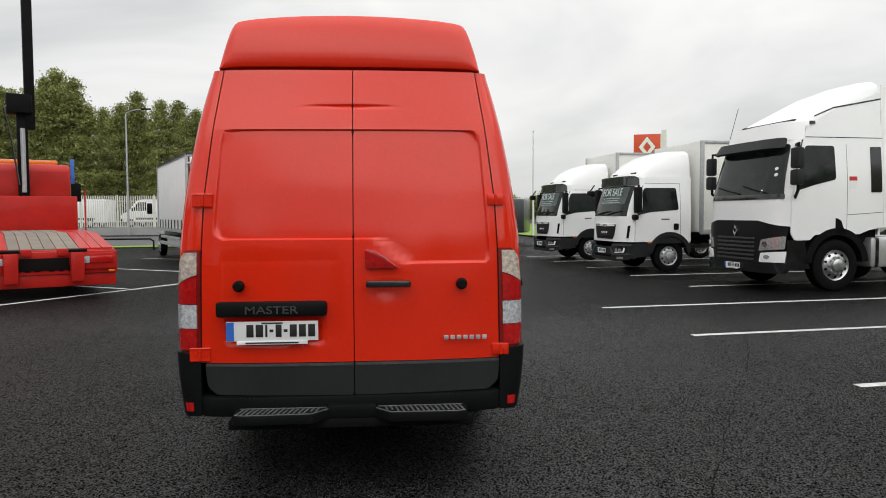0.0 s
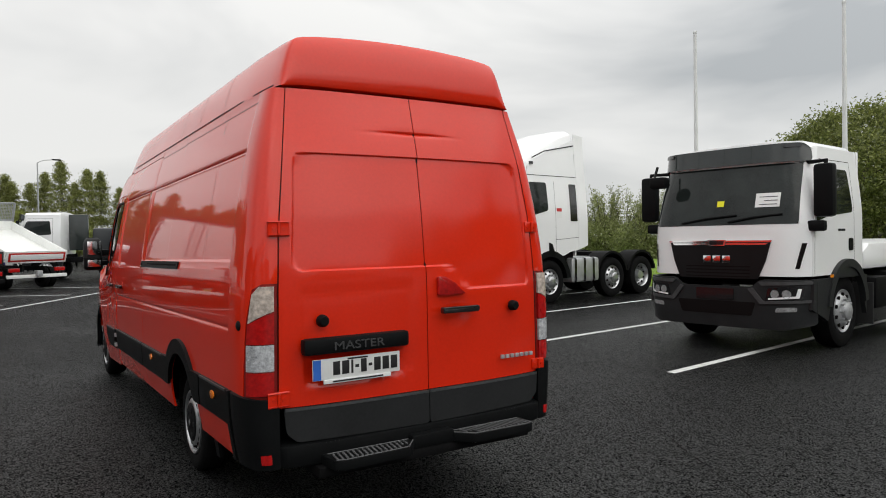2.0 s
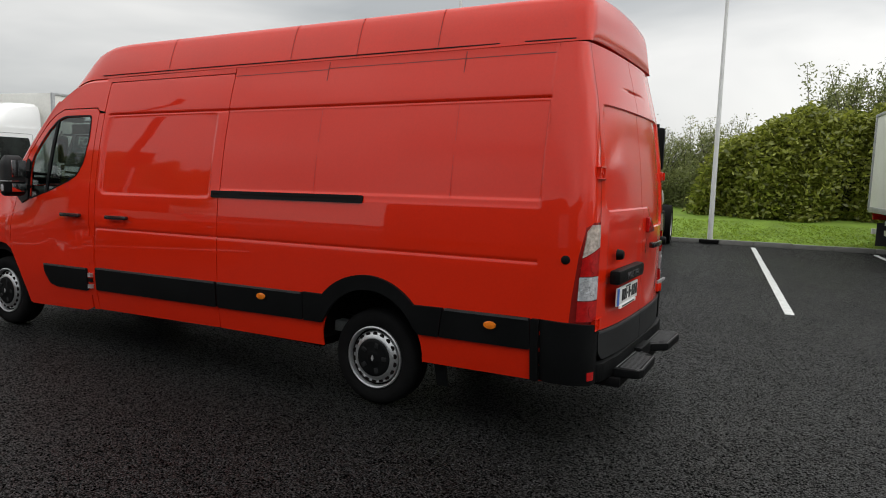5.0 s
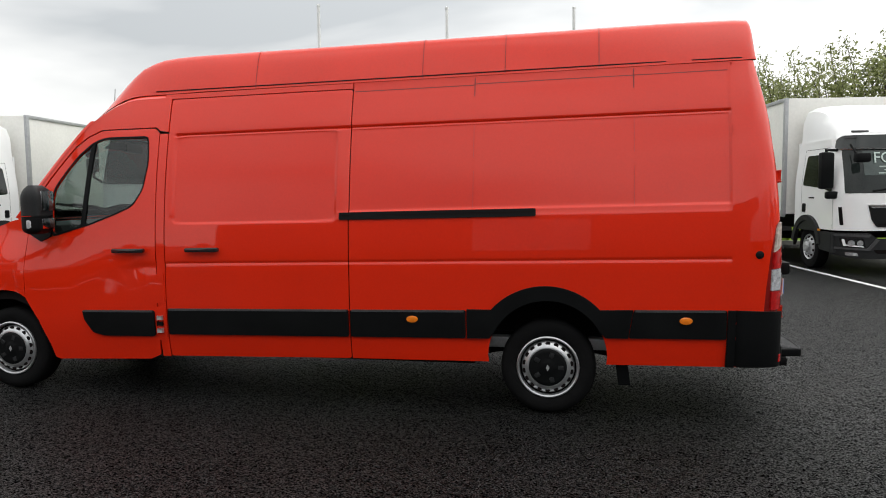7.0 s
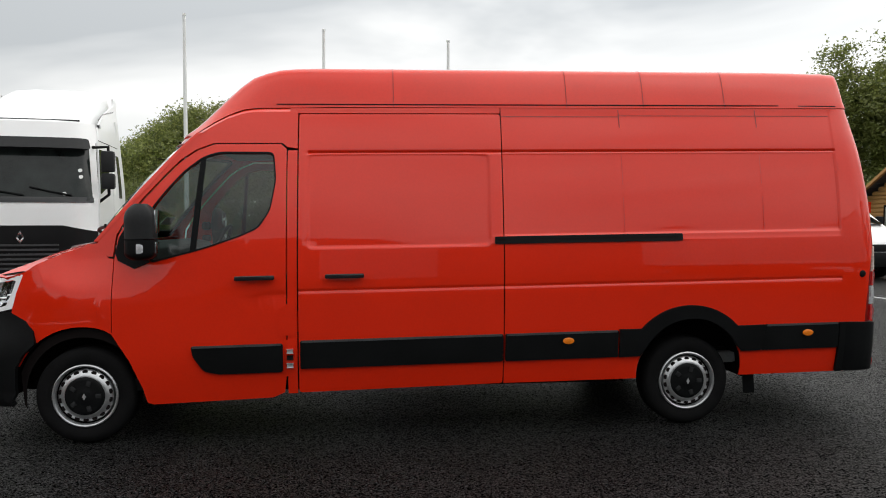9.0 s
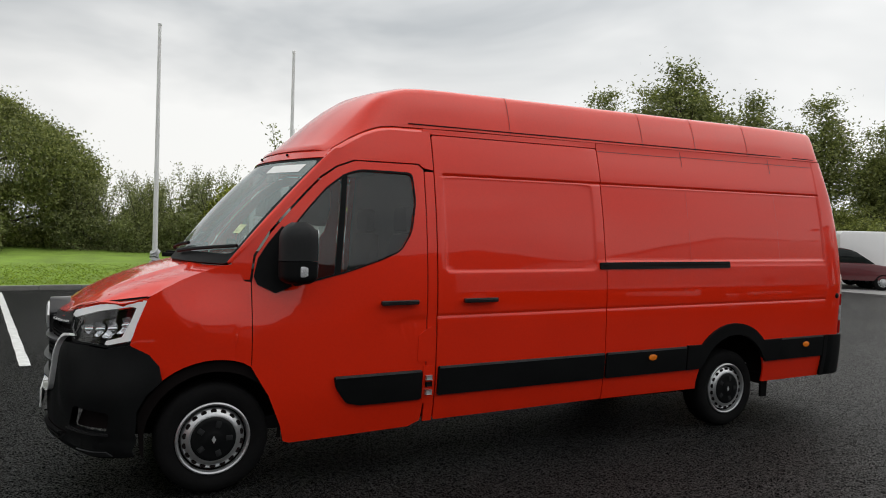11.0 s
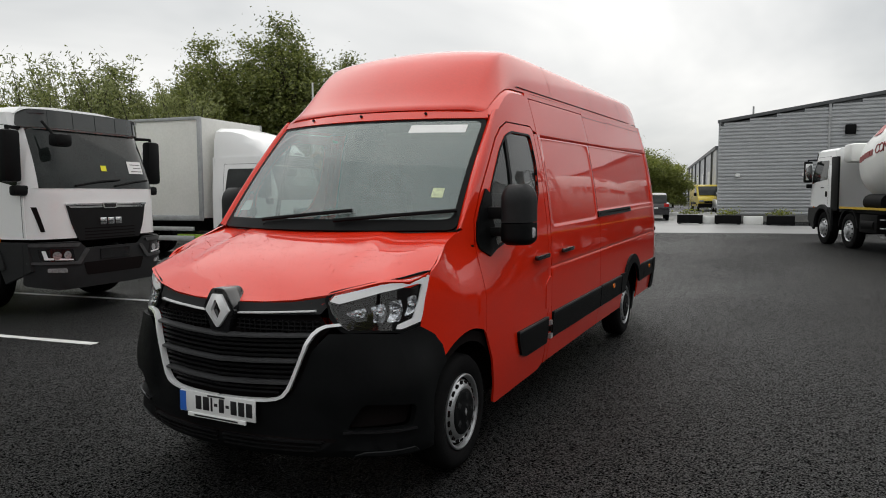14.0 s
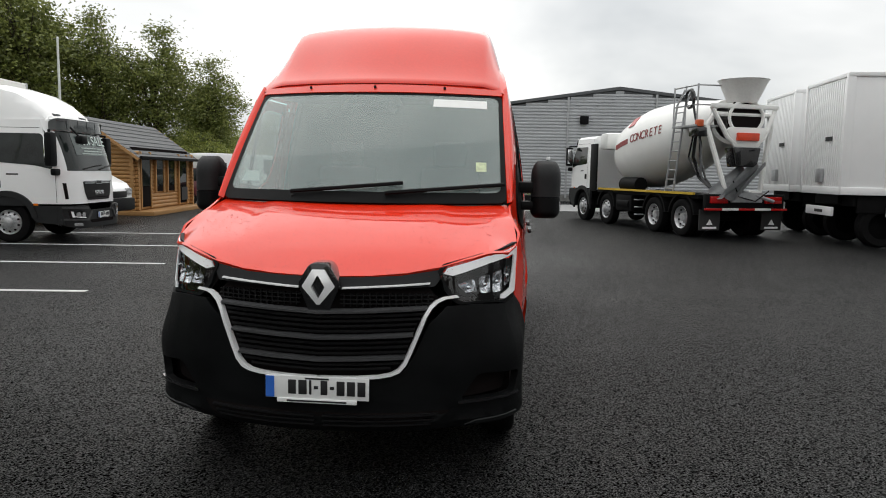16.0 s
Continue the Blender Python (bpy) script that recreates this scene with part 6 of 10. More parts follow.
def chassis(t, y0, y1, r, axles, tank=True, w=1.2, sided=True):
    for sg in (-1, 1):
        part("frame_rail", box(bmesh.new(), sg * 0.42 - 0.04, sg * 0.42 + 0.04, y1, y0, r + 0.28, r + 0.50, 0.01), FRAMEBLK, t, "black steel chassis rail")
        for y, dual in axles:
            truck_wheel(t, w - (0.0 if dual else 0.02), y, r, sg, dual)
    n = int((y0 - y1) / 0.9)
    for k in range(n):
        part("cross_member", box(bmesh.new(), -0.40, 0.40, y1 + 0.2 + k * 0.9, y1 + 0.30 + k * 0.9, r + 0.30, r + 0.46, 0.01), FRAMEBLK, t)
    for y, _ in axles:
        part("axle", cyl(bmesh.new(), (-1.0, y, r), (1.0, y, r), 0.10, seg=12), FRAMEBLK, t)
    part("front_axle", cyl(bmesh.new(), (-1.0, 0, r), (1.0, 0, r), 0.08, seg=12), FRAMEBLK, t)


def box_body(t, y0, y1, z0, z1, hw, material, doors=True, frame=GALV, ribs=True):
    """Closed box between y1 (rear) and y0 (front), with edge frames, doors and under-run rail."""
    b = part("box_body", box(bmesh.new(), -hw, hw, y1, y0, z0, z1, 0.015), material, t, "white closed box body")
    for sg in (-1, 1):
        for y in (y0 - 0.04, y1 + 0.04):
            part("corner_post", box(bmesh.new(), sg * hw - 0.035, sg * hw + 0.035, y - 0.05, y + 0.05, z0 - 0.02, z1 + 0.01, 0.01), frame, b)
        part("top_rail", box(bmesh.new(), sg * hw - 0.03, sg * hw + 0.03, y1, y0, z1 - 0.06, z1 + 0.015, 0.012), frame, b)
        part("bottom_rail", box(bmesh.new(), sg * hw - 0.03, sg * hw + 0.02, y1, y0, z0 - 0.06, z0 + 0.07, 0.012), frame, b)
        part("side_guard", box(bmesh.new(), sg * (hw - 0.04) - 0.02, sg * (hw - 0.04) + 0.02, y1 + 1.9, y0 - 0.3, 0.50, 0.62, 0.008), ALU, t, "aluminium side guard rail")
        part("side_guard", box(bmesh.new(), sg * (hw - 0.04) - 0.02, sg * (hw - 0.04) + 0.02, y1 + 1.9, y0 - 0.3, 0.74, 0.84, 0.008), ALU, t, "aluminium side guard rail")
        if doors:
            part("rear_door", box(bmesh.new(), min(sg * 0.012, sg * (hw - 0.09)), max(sg * 0.012, sg * (hw - 0.09)), y1 - 0.035, y1 + 0.01, z0 + 0.05, z1 - 0.10, 0.01), material, b)
            part("door_seal", box(bmesh.new(), sg * (hw - 0.065) - 0.022, sg * (hw - 0.065) + 0.022, y1 - 0.030, y1 + 0.0, z0 + 0.03, z1 - 0.08), mat("dark_red_seal", (0.10, 0.012, 0.014), 0.6), b)
            for x in (0.13,):
                lk = part("lock_rod", cyl(bmesh.new(), (sg * x, y1 - 0.065, z0 + 0.02), (sg * x, y1 - 0.065, z1 - 0.08), 0.018, seg=8), GALV, b)
                part("rod_handle", box(bmesh.new(), sg * (x + 0.14) - 0.15, sg * (x + 0.14) + 0.15, y1 - 0.085, y1 - 0.06, z0 + 0.42, z0 + 0.46, 0.006), GALV, lk)
                for zz in (0.12, 0.75, 1.4, 1.95):
                    part("rod_bracket", box(bmesh.new(), sg * x - 0.035, sg * x + 0.035, y1 - 0.075, y1 - 0.03, z0 + zz, z0 + zz + 0.05, 0.006), GALV, lk)
            for zz in (0.18, 1.15, 2.05):
                part("door_hinge", box(bmesh.new(), sg * (hw - 0.11) - 0.11, sg * (hw - 0.11) + 0.11, y1 - 0.055, y1 - 0.03, z0 + zz, z0 + zz + 0.06, 0.008), ALU, b)
    part("header", box(bmesh.new(), -hw, hw, y1 - 0.02, y1 + 0.03, z1 - 0.10, z1 + 0.01, 0.01), frame, b)
    part("under_run_bar", box(bmesh.new(), -hw + 0.06, hw - 0.10, y1 - 0.02, y1 + 0.06, 0.42, 0.56, 0.015), WHITEW, t, "white rear under-run bar")
    for sg in (-1, 1):
        part("rear_lamp", box(bmesh.new(), sg * (hw - 0.30) - 0.2, sg * (hw - 0.30) + 0.2, y1 - 0.03, y1 + 0.03, z0 - 0.26, z0 - 0.10, 0.015), REDL, t, "red rear lamp unit")
        part("mud_flap", box(bmesh.new(), sg * (hw - 0.30) - 0.25, sg * (hw - 0.30) + 0.25, y1 + 0.9, y1 + 0.92, 0.18, 0.75), YFLAP, t)
    part("subframe", box(bmesh.new(), -0.9, 0.9, y1, y0, z0 - 0.14, z0 - 0.03), FRAMEBLK, t)
    return b


def at_bay(x, y, extra=0.0):
    return pose(x, y, 0, 0, 0, 97.3 + extra)


# chassis cab with the white cover on its frame
t = thing("chassis_cab_lorry", at_bay(7.58, 2.86), "white bare chassis cab lorry, grey bumper, parked in a bay", "lorry")
man_cab(t, paper=True)
chassis(t, -0.5, -8.4, 0.5, [(-6.05, True)])
bm = prism(bmesh.new(), [(-0.95, 1.02), (-0.95, 1.30), (-1.2, 1.42), (-3.6, 1.46), (-4.6, 1.40), (-4.95, 1.18), (-5.0, 1.02)], -1.05, 1.05, "x", 0.09)
part("frame_cover", bm, WHITE, t, "white moulded cover over the chassis frame")
for sg in (-1, 1):
    part("fuel_tank", box(bmesh.new(), sg * 0.92 - 0.28, sg * 0.92 + 0.28, -2.75, -1.75, 0.42, 0.98, 0.08), FRAMEBLK if sg < 0 else ALU, t)
    part("side_box", box(bmesh.new(), sg * 0.92 - 0.26, sg * 0.92 + 0.26, -1.60, -1.05, 0.45, 0.92, 0.05), CREAM if sg > 0 else FRAMEBLK, t)
    part("battery_box", box(bmesh.new(), sg * 0.92 - 0.26, sg * 0.92 + 0.26, -3.7, -2.9, 0.48, 0.95, 0.04), FRAMEBLK, t)
    part("tail_lamp", box(bmesh.new(), sg * 0.85 - 0.22, sg * 0.85 + 0.22, -8.2, -8.1, 0.78, 0.90, 0.02), FRAMEBLK, t)
    part("mud_flap", box(bmesh.new(), sg * 1.0 - 0.2, sg * 1.0 + 0.2, -0.86, -0.83, 0.25, 0.85), YFLAP, t)
part("rear_bracket", box(bmesh.new(), -0.9, 0.9, -8.45, -8.35, 0.82, 0.94, 0.02), FRAMEBLK, t)
part("snorkel", box(bmesh.new(), -0.95, -0.7, -0.86, -0.68, 1.2, 2.7, 0.05), FRAMEBLK, t)

# box lorries beyond the tractor unit and the one with the banner
def box_lorry(m, label, sign=None, length=6.3, deflector=True, material=CREAM, body=True, z1=3.45):
    t = thing("box_lorry", m, label, "lorry", "white box lorries")
    man_cab(t, zs=-0.22, grille_bars=CHROME, r=0.42, sign=sign, roofdef=deflector, narrow=0.04)
    chassis(t, -0.5, -0.8 - length, 0.42, [(-4.0, True)], w=1.15)
    if body:
        box_body(t, -0.80, -0.80 - length, 1.05, z1, 1.24, material)
    plate(t, Matrix.Translation((0, 1.425, 0.555)) @ Matrix.Rotation(math.pi, 4, "Z"))
    return t


fs = box_lorry(at_bay(9.4, -4.12), "white box lorry with a for sale banner in its windscreen", sign=True)
part("side_door", box(bmesh.new(), 1.235, 1.262, -4.6, -3.7, 1.15, 3.2, 0.01), CREAM, fs, "side door in the box body")
part("side_door_post", box(bmesh.new(), 1.25, 1.275, -3.74, -3.66, 1.10, 3.25, 0.01), GALV, fs)
box_lorry(at_bay(7.45, 15.15), "white box lorry parked nose out, second in the row", sign=True)
el = box_lorry(at_bay(6.75, 19.95), "white box lorry with blue lettering on its side", sign=True, z1=3.55)


def tractor_unit(m):
    t = thing("tractor_unit", m, "white high-roof tractor unit with black grille, no trailer", "lorry")
    W0, yf, yb = 1.25, 1.38, -1.05
    hw = lambda z: W0 - 0.10 * smooth01((z - 1.9) / 1.6) - 0.05 * smooth01((z - 3.1) / 0.8)
    lean = lambda z: 0.0 if z < 1.2 else 0.04 * (z - 1.2) + 0.22 * max(0.0, z - 1.85) ** 1.1
    front, side = cab_fns(hw, yf, lean, 0.33)
    C = (0, 0, 1.8)
    P = lambda name, out, fn, m_, lift=0.0, thick=0.03, par=t, label="", step=0.15: part(name, panel(out, fn, step, thick=thick, lift=lift, centre=C), m_, par, label)
    P("cab_front", rounded([(-W0, 1.28), (-0.7, 1.38), (0.7, 1.38), (W0, 1.28), (W0 - 0.02, 1.88), (-W0 + 0.02, 1.88)], 0.02), front, WHITE)
    P("screen_band", [(-W0, 1.84), (W0, 1.84), (W0 - 0.11, 3.0), (-W0 + 0.11, 3.0)], front, WHITE, -0.006)
    ws = P("windscreen", rounded([(-1.16, 1.86), (1.16, 1.86), (1.055, 2.90), (-1.055, 2.90)], 0.06), front, DGLASS, 0.004, 0.02, label="dark tractor windscreen")
    for x0, x1 in ((-0.85, -0.15), (-0.05, 0.75)):
        part("wiper", tube(bmesh.new(), [Vector(front(x0, 1.95)) + Vector((0, 0.03, 0)), Vector(front((x0 + x1) / 2, 2.02)) + Vector((0, 0.035, 0)), Vector(front(x1, 2.10)) + Vector((0, 0.03, 0))], 0.016, 6), BLACKP, t)
    P("screen_foot", rounded([(-1.17, 1.82), (1.17, 1.82), (1.165, 1.92), (-1.165, 1.92)], 0.02), front, GLOSSB, 0.010, 0.02)
    for x, z in ((0.95, 2.42), (0.97, 2.30), (0.72, 1.98)):
        P("round_sticker", [(-x + 0.035 * math.cos(k * math.tau / 12), z + 0.035 * math.sin(k * math.tau / 12)) for k in range(12)], front, PAPER, 0.009, 0.001, ws)
    vis = lambda x, z: tuple(a + b for a, b in zip(front(x, z), (0, 0.24 - 0.35 * (z - 2.84), 0)))
    P("sun_visor", rounded([(-1.13, 2.82), (1.13, 2.82), (1.08, 3.02), (-1.08, 3.02)], 0.05), vis, GREYP, 0.0, 0.06, label="dark grey sun visor")
    P("roof_front", [(-1.165, 2.98), (1.165, 2.98), (1.11, 3.34), (-1.11, 3.34)], front, WHITE)
    # dark mask, grille, lamps, bumper
    g = P("grille", rounded([(-0.95, 0.52), (0.95, 0.52), (1.20, 1.02), (1.22, 1.28), (0.7, 1.40), (-0.7, 1.40), (-1.22, 1.28), (-1.20, 1.02)], 0.04), front, GRILLE, 0.014, 0.04, label="black tractor grille")
    for k in range(6):
        P("grille_bar", rounded([(-0.62, 0.60 + 0.085 * k), (0.62, 0.60 + 0.085 * k), (0.62, 0.635 + 0.085 * k), (-0.62, 0.635 + 0.085 * k)], 0.01), front, BLADEG, 0.035, 0.02, g)
    bm = bmesh.new()
    for poly in ([(0, 1.30), (0.07, 1.18), (0.035, 1.18), (0, 1.24)], [(0, 1.30), (-0.07, 1.18), (-0.035, 1.18), (0, 1.24)], [(0, 1.06), (0.07, 1.18), (0.035, 1.18), (0, 1.12)], [(0, 1.06), (-0.07, 1.18), (-0.035, 1.18), (0, 1.12)]):
        prism(bm, poly, yf + 0.01, yf + 0.035, "y", 0.003)
    part("diamond_badge", bm, CHROME, g)
    fb, _ = cab_fns(lambda z: W0 + 0.02, yf + 0.06, lambda z: 0.1 * max(0.0, 0.6 - z), 0.36)
    b = P("bumper", rounded([(-1.24, 0.36), (1.24, 0.36), (1.26, 0.56), (0.72, 0.58), (-0.72, 0.58), (-1.26, 0.56)], 0.04), fb, GLOSSB, 0, 0.06, label="dark lower bumper")
    for sg in (-1, 1):
        P("bumper_wing", rounded([(sg * 0.80, 0.58), (sg * 1.25, 0.58), (sg * 1.25, 0.80), (sg * 0.84, 0.76)], 0.03), fb, WHITE, 0.0, 0.05, label="white bumper wing")
        P("fog_lamp", [(sg * (0.98) + 0.06 * math.cos(k * math.tau / 12), 0.685 + 0.04 * math.sin(k * math.tau / 12)) for k in range(12)], fb, LAMPG, 0.008, 0.004)
        hl = P("headlamp", rounded([(sg * 0.78, 0.80), (sg * 1.22, 0.84), (sg * 1.23, 1.10), (sg * 0.84, 1.02)], 0.03), fb, LAMPG, -0.01, 0.03, label="clear tractor headlamp")
        P("lamp_bowl", [(sg * 0.93 + 0.06 * math.cos(k * math.tau / 12), 0.93 + 0.06 * math.sin(k * math.tau / 12)) for k in range(12)], fb, CHROME, 0.0, 0.004, hl)
        sf = side(sg)
        yq = yf - 0.34
        sd = P("cab_side", [(yq, 1.15), (yq - 0.01, 1.85), (yq - 0.26, 2.82), (yq - 0.40, 3.26), (yb, 3.30), (yb, 1.25), (-0.72, 1.20), (-0.5, 1.12), (0.5, 1.12), (0.62, 1.02), (yq - 0.1, 1.0)], sf, WHITE)
        P("side_window", rounded([(yq - 0.12, 1.98), (yq - 0.17, 2.35), (yq - 0.33, 2.86), (yb + 1.12, 2.86), (yb + 1.10, 2.20), (yq - 0.5, 2.09)], 0.06), sf, DGLASS, 0.006, 0.01, sd, "dark cab side window")
        P("air_deflector_slot", rounded([(yb + 0.05, 1.95), (yb + 0.30, 1.95), (yb + 0.30, 2.85), (yb + 0.05, 2.85)], 0.02), sf, GLOSSB, 0.01, 0.01, sd, "dark ribbed air slot")
        P("red_notice", [(yb + 0.62, 2.02), (yb + 0.80, 2.02), (yb + 0.80, 2.26), (yb + 0.62, 2.26)], sf, PAPER, 0.003, 0.001, sd)
        P("red_notice_head", [(yb + 0.62, 2.18), (yb + 0.80, 2.18), (yb + 0.80, 2.26), (yb + 0.62, 2.26)], sf, BARP, 0.005, 0.001, sd)
        for o in ([(yb + 0.84, 1.2), (yb + 0.848, 1.2), (yb + 0.848, 2.9), (yb + 0.84, 2.9)], [(yb, 3.02), (yq - 0.34, 3.02), (yq - 0.34, 3.035), (yb, 3.035)], [(yb, 1.55), (yb + 0.84, 1.50), (yb + 0.84, 1.51), (yb, 1.56)]):
            P("panel_seam", o, sf, SEAM, 0.002, 0, sd)
        P("side_vent", rounded([(yb + 0.86, 1.10), (yb + 1.10, 1.15), (yb + 1.10, 1.45), (yb + 0.98, 1.40)], 0.03), sf, BLACKP, 0.01, 0.02, sd)
        P("wheel_arch", arc(0, 0.53, 0.72, 4, 176, 16) + arc(0, 0.53, 0.58, 176, 4, 16), lambda y, z: (sg * (W0 + 0.01), y, z), BLACKP, 0, 0.3, label="black wheel arch")
        P("step_panel", [(0.60, 0.45), (yq + 0.12, 0.45), (yq + 0.05, 1.02), (0.72, 1.02), (0.70, 0.75)], lambda y, z: (sg * (W0 + 0.0), y, z), GLOSSB, 0, 0.2)
        mx = sg * (W0 + 0.17)
        mi = part("mirror", box(bmesh.new(), mx - 0.12, mx + 0.12, yq - 0.05, yq + 0.10, 2.40, 2.80, 0.05), GREYP, t, "grey tractor door mirror")
        part("mirror_lower", box(bmesh.new(), mx - 0.12, mx + 0.12, yq - 0.05, yq + 0.10, 2.08, 2.38, 0.05), GREYP, mi)
        part("mirror_arm", tube(bmesh.new(), [Vector((sg * 1.1, yq - 0.2, 2.88)), Vector((mx, yq, 2.88)), Vector((mx, yq, 2.7))], 0.03), BLACKP, mi)
        part("mirror_stalk", tube(bmesh.new(), [Vector((sg * 1.2, yq - 0.1, 1.82)), Vector((mx, yq, 1.98)), Vector((mx, yq, 2.1))], 0.03), BLACKP, mi)
        truck_wheel(t, W0 - 0.02, 0, 0.51, sg, False, STEEL)
        part("fuel_tank", box(bmesh.new(), sg * 0.96 - 0.29, sg * 0.96 + 0.29, -1.85, -0.78, 0.45, 1.05, 0.07), ALU, t, "polished aluminium fuel tank")
        for yy in (-1.65, -1.3, -0.95):
            part("tank_strap", box(bmesh.new(), sg * 0.96 - 0.297, sg * 0.96 + 0.297, yy, yy + 0.06, 0.443, 1.057, 0.07), GLOSSB, t)
        truck_wheel(t, 1.22, -2.45, 0.51, sg, False, STEEL)
        truck_wheel(t, 1.22, -3.75, 0.51, sg, True, STEEL)
        for yy in (-2.45, -3.75):
            P("mudguard", arc(yy, 0.53, 0.66, 12, 168, 14) + arc(yy, 0.53, 0.60, 168, 12, 14), lambda y, z: (sg * 1.22, y, z), FRAMEBLK, 0, 0.5, label="black mudguard")
        P("roof_side", [(yq - 0.40, 3.26), (yb, 3.30), (yb, 3.95), (yq - 1.0, 3.58)], sf, WHITE)
        P("spoiler_seam", [(yq - 0.55, 3.42), (yq - 1.0, 3.60), (yb, 3.80), (yb, 3.83), (yq - 1.0, 3.63), (yq - 0.55, 3.45)], lambda y, z: (sg * (hw(z) - 0.0), y, z), GLOSSB, 0.006, 0.004)
        P("side_fairing", [(yb - 0.015, 1.25), (yb - 0.015, 4.1), (yb - 0.36, 4.05), (yb - 0.36, 1.35)], lambda y, z: (sg * (hw(z) - 0.005), y, z), WHITE, label="white side fairing")
        P("beacon", [(yq - 0.55, 3.28), (yq - 0.45, 3.28), (yq - 0.45, 3.34), (yq - 0.55, 3.34)], lambda y, z: (sg * hw(z), y, z), GLOSSB, 0.03, 0.04)
    # roof spoiler
    bm = bmesh.new()
    pr = [(yf - 0.50, 3.24), (yf - 0.72, 3.43), (yf - 1.1, 3.63), (yf - 1.6, 3.88), (yf - 2.05, 4.10), (yb - 0.05, 4.25), (yb - 0.06, 3.2)]
    rows = []
    for x, k in ((-1.04, 0.0), (-1.02, 0.45), (-0.95, 0.82), (-0.8, 0.95), (-0.4, 1.0), (0, 1.0), (0.4, 1.0), (0.8, 0.95), (0.95, 0.82), (1.02, 0.45), (1.04, 0.0)):
        rows.append([bm.verts.new((x, yb - 0.06 + (y - yb + 0.06) * (0.88 + 0.12 * k), 3.2 + (z - 3.2) * (0.30 + 0.70 * k))) for y, z in pr])
    for a, c in zip(rows, rows[1:]):
        for k in range(len(a) - 1):
            bm.faces.new((a[k], a[k + 1], c[k + 1], c[k]))
    bmesh.ops.recalc_face_normals(bm, faces=bm.faces[:])
    sp = part("roof_spoiler", bm, WHITE, t, "tall white roof spoiler")
    part("spoiler_gap", box(bmesh.new(), -0.85, 0.85, yf - 0.93, yf - 0.68, 3.36, 3.42, 0.02, None), GLOSSB, sp)
    part("aerial", tube(bmesh.new(), [Vector((1.0, yf - 0.5, 3.2)), Vector((1.08, yf - 0.75, 3.9))], 0.008, 5), GLOSSB, t)
    part("cab_back", box(bmesh.new(), -1.15, 1.15, yb - 0.02, yb + 0.02, 1.1, 3.6), WHITE, t)
    part("cab_core", box(bmesh.new(), -1.08, 1.08, yb + 0.02, 0.70, 0.95, 3.15), SEAM, t)
    for sg in (-1, 1):
        part("frame_rail", box(bmesh.new(), sg * 0.42 - 0.05, sg * 0.42 + 0.05, -4.6, 0.6, 0.72, 0.98, 0.01), FRAMEBLK, t)
    part("fifth_wheel", prism(bmesh.new(), rounded([(-0.45, -2.7), (0.45, -2.7), (0.5, -3.1), (0.2, -3.6), (-0.2, -3.6), (-0.5, -3.1)], 0.08), 1.05, 1.16, "z", 0.02), FRAMEBLK, t, "black fifth wheel coupling")
    part("catwalk", box(bmesh.new(), -0.8, 0.8, -2.1, -1.2, 1.0, 1.06, 0.01), GALV, t)
    for y in (0, -2.45, -3.75):
        part("axle", cyl(bmesh.new(), (-1.0, y, 0.51), (1.0, y, 0.51), 0.09, seg=12), FRAMEBLK, t)
    bm = bmesh.new()
    for k in range(60):
        a, b2 = k / 60, (k + 1) / 60
        f = lambda q: Vector((0.55 + 0.10 * math.cos(q * 40), -1.12 - 0.05 * q, 1.5 + 0.5 * q + 0.10 * math.sin(q * 40)))
        cyl(bm, f(a), f(b2), 0.014, seg=5)
    part("suzi_coil", bm, GLOSSB, t, "black coiled air lines")
    plate(t, Matrix.Translation((0, yf + 0.075, 0.47)) @ Matrix.Rotation(math.pi, 4, "Z"))
    return t


tractor_unit(at_bay(8.85, 10.45))


def lettering_bar(par, m, w, h, material, name="lettering_bar"):
    bm = box(bmesh.new(), -w / 2, w / 2, -0.004, 0.004, -h / 2, h / 2)
    bm.transform(m)
    return part(name, bm, material, par)


# pictures on the side of the far box lorry
SKYB = mat("sky_blue_print", (0.10, 0.42, 0.72), 0.5, var=0.05)
for pts in ([(-2.0, 2.95), (-1.95, 3.12), (-2.5, 3.18), (-2.95, 3.05), (-3.0, 2.6), (-2.8, 2.55), (-2.75, 2.85)], [(-2.05, 2.9), (-2.0, 2.2), (-2.1, 2.0), (-2.3, 1.95), (-2.15, 2.3)], [(-2.75, 2.35), (-2.9, 2.4), (-3.0, 2.0), (-2.8, 1.95), (-2.7, 2.1)]):
    part("printed_shape", prism(bmesh.new(), pts, -1.252, -1.245, "x"), INK, el, "dark printed shape", smooth=0)
for k in range(5):
    part("printed_letter", box(bmesh.new(), -1.252, -1.245, -2.62 - 0.26 * k, -2.40 - 0.26 * k, 2.42, 2.72), SKYB, el, smooth=0)
part("printed_bar", box(bmesh.new(), -1.252, -1.245, -4.4, -1.7, 1.50, 1.60), INK, el, smooth=0)


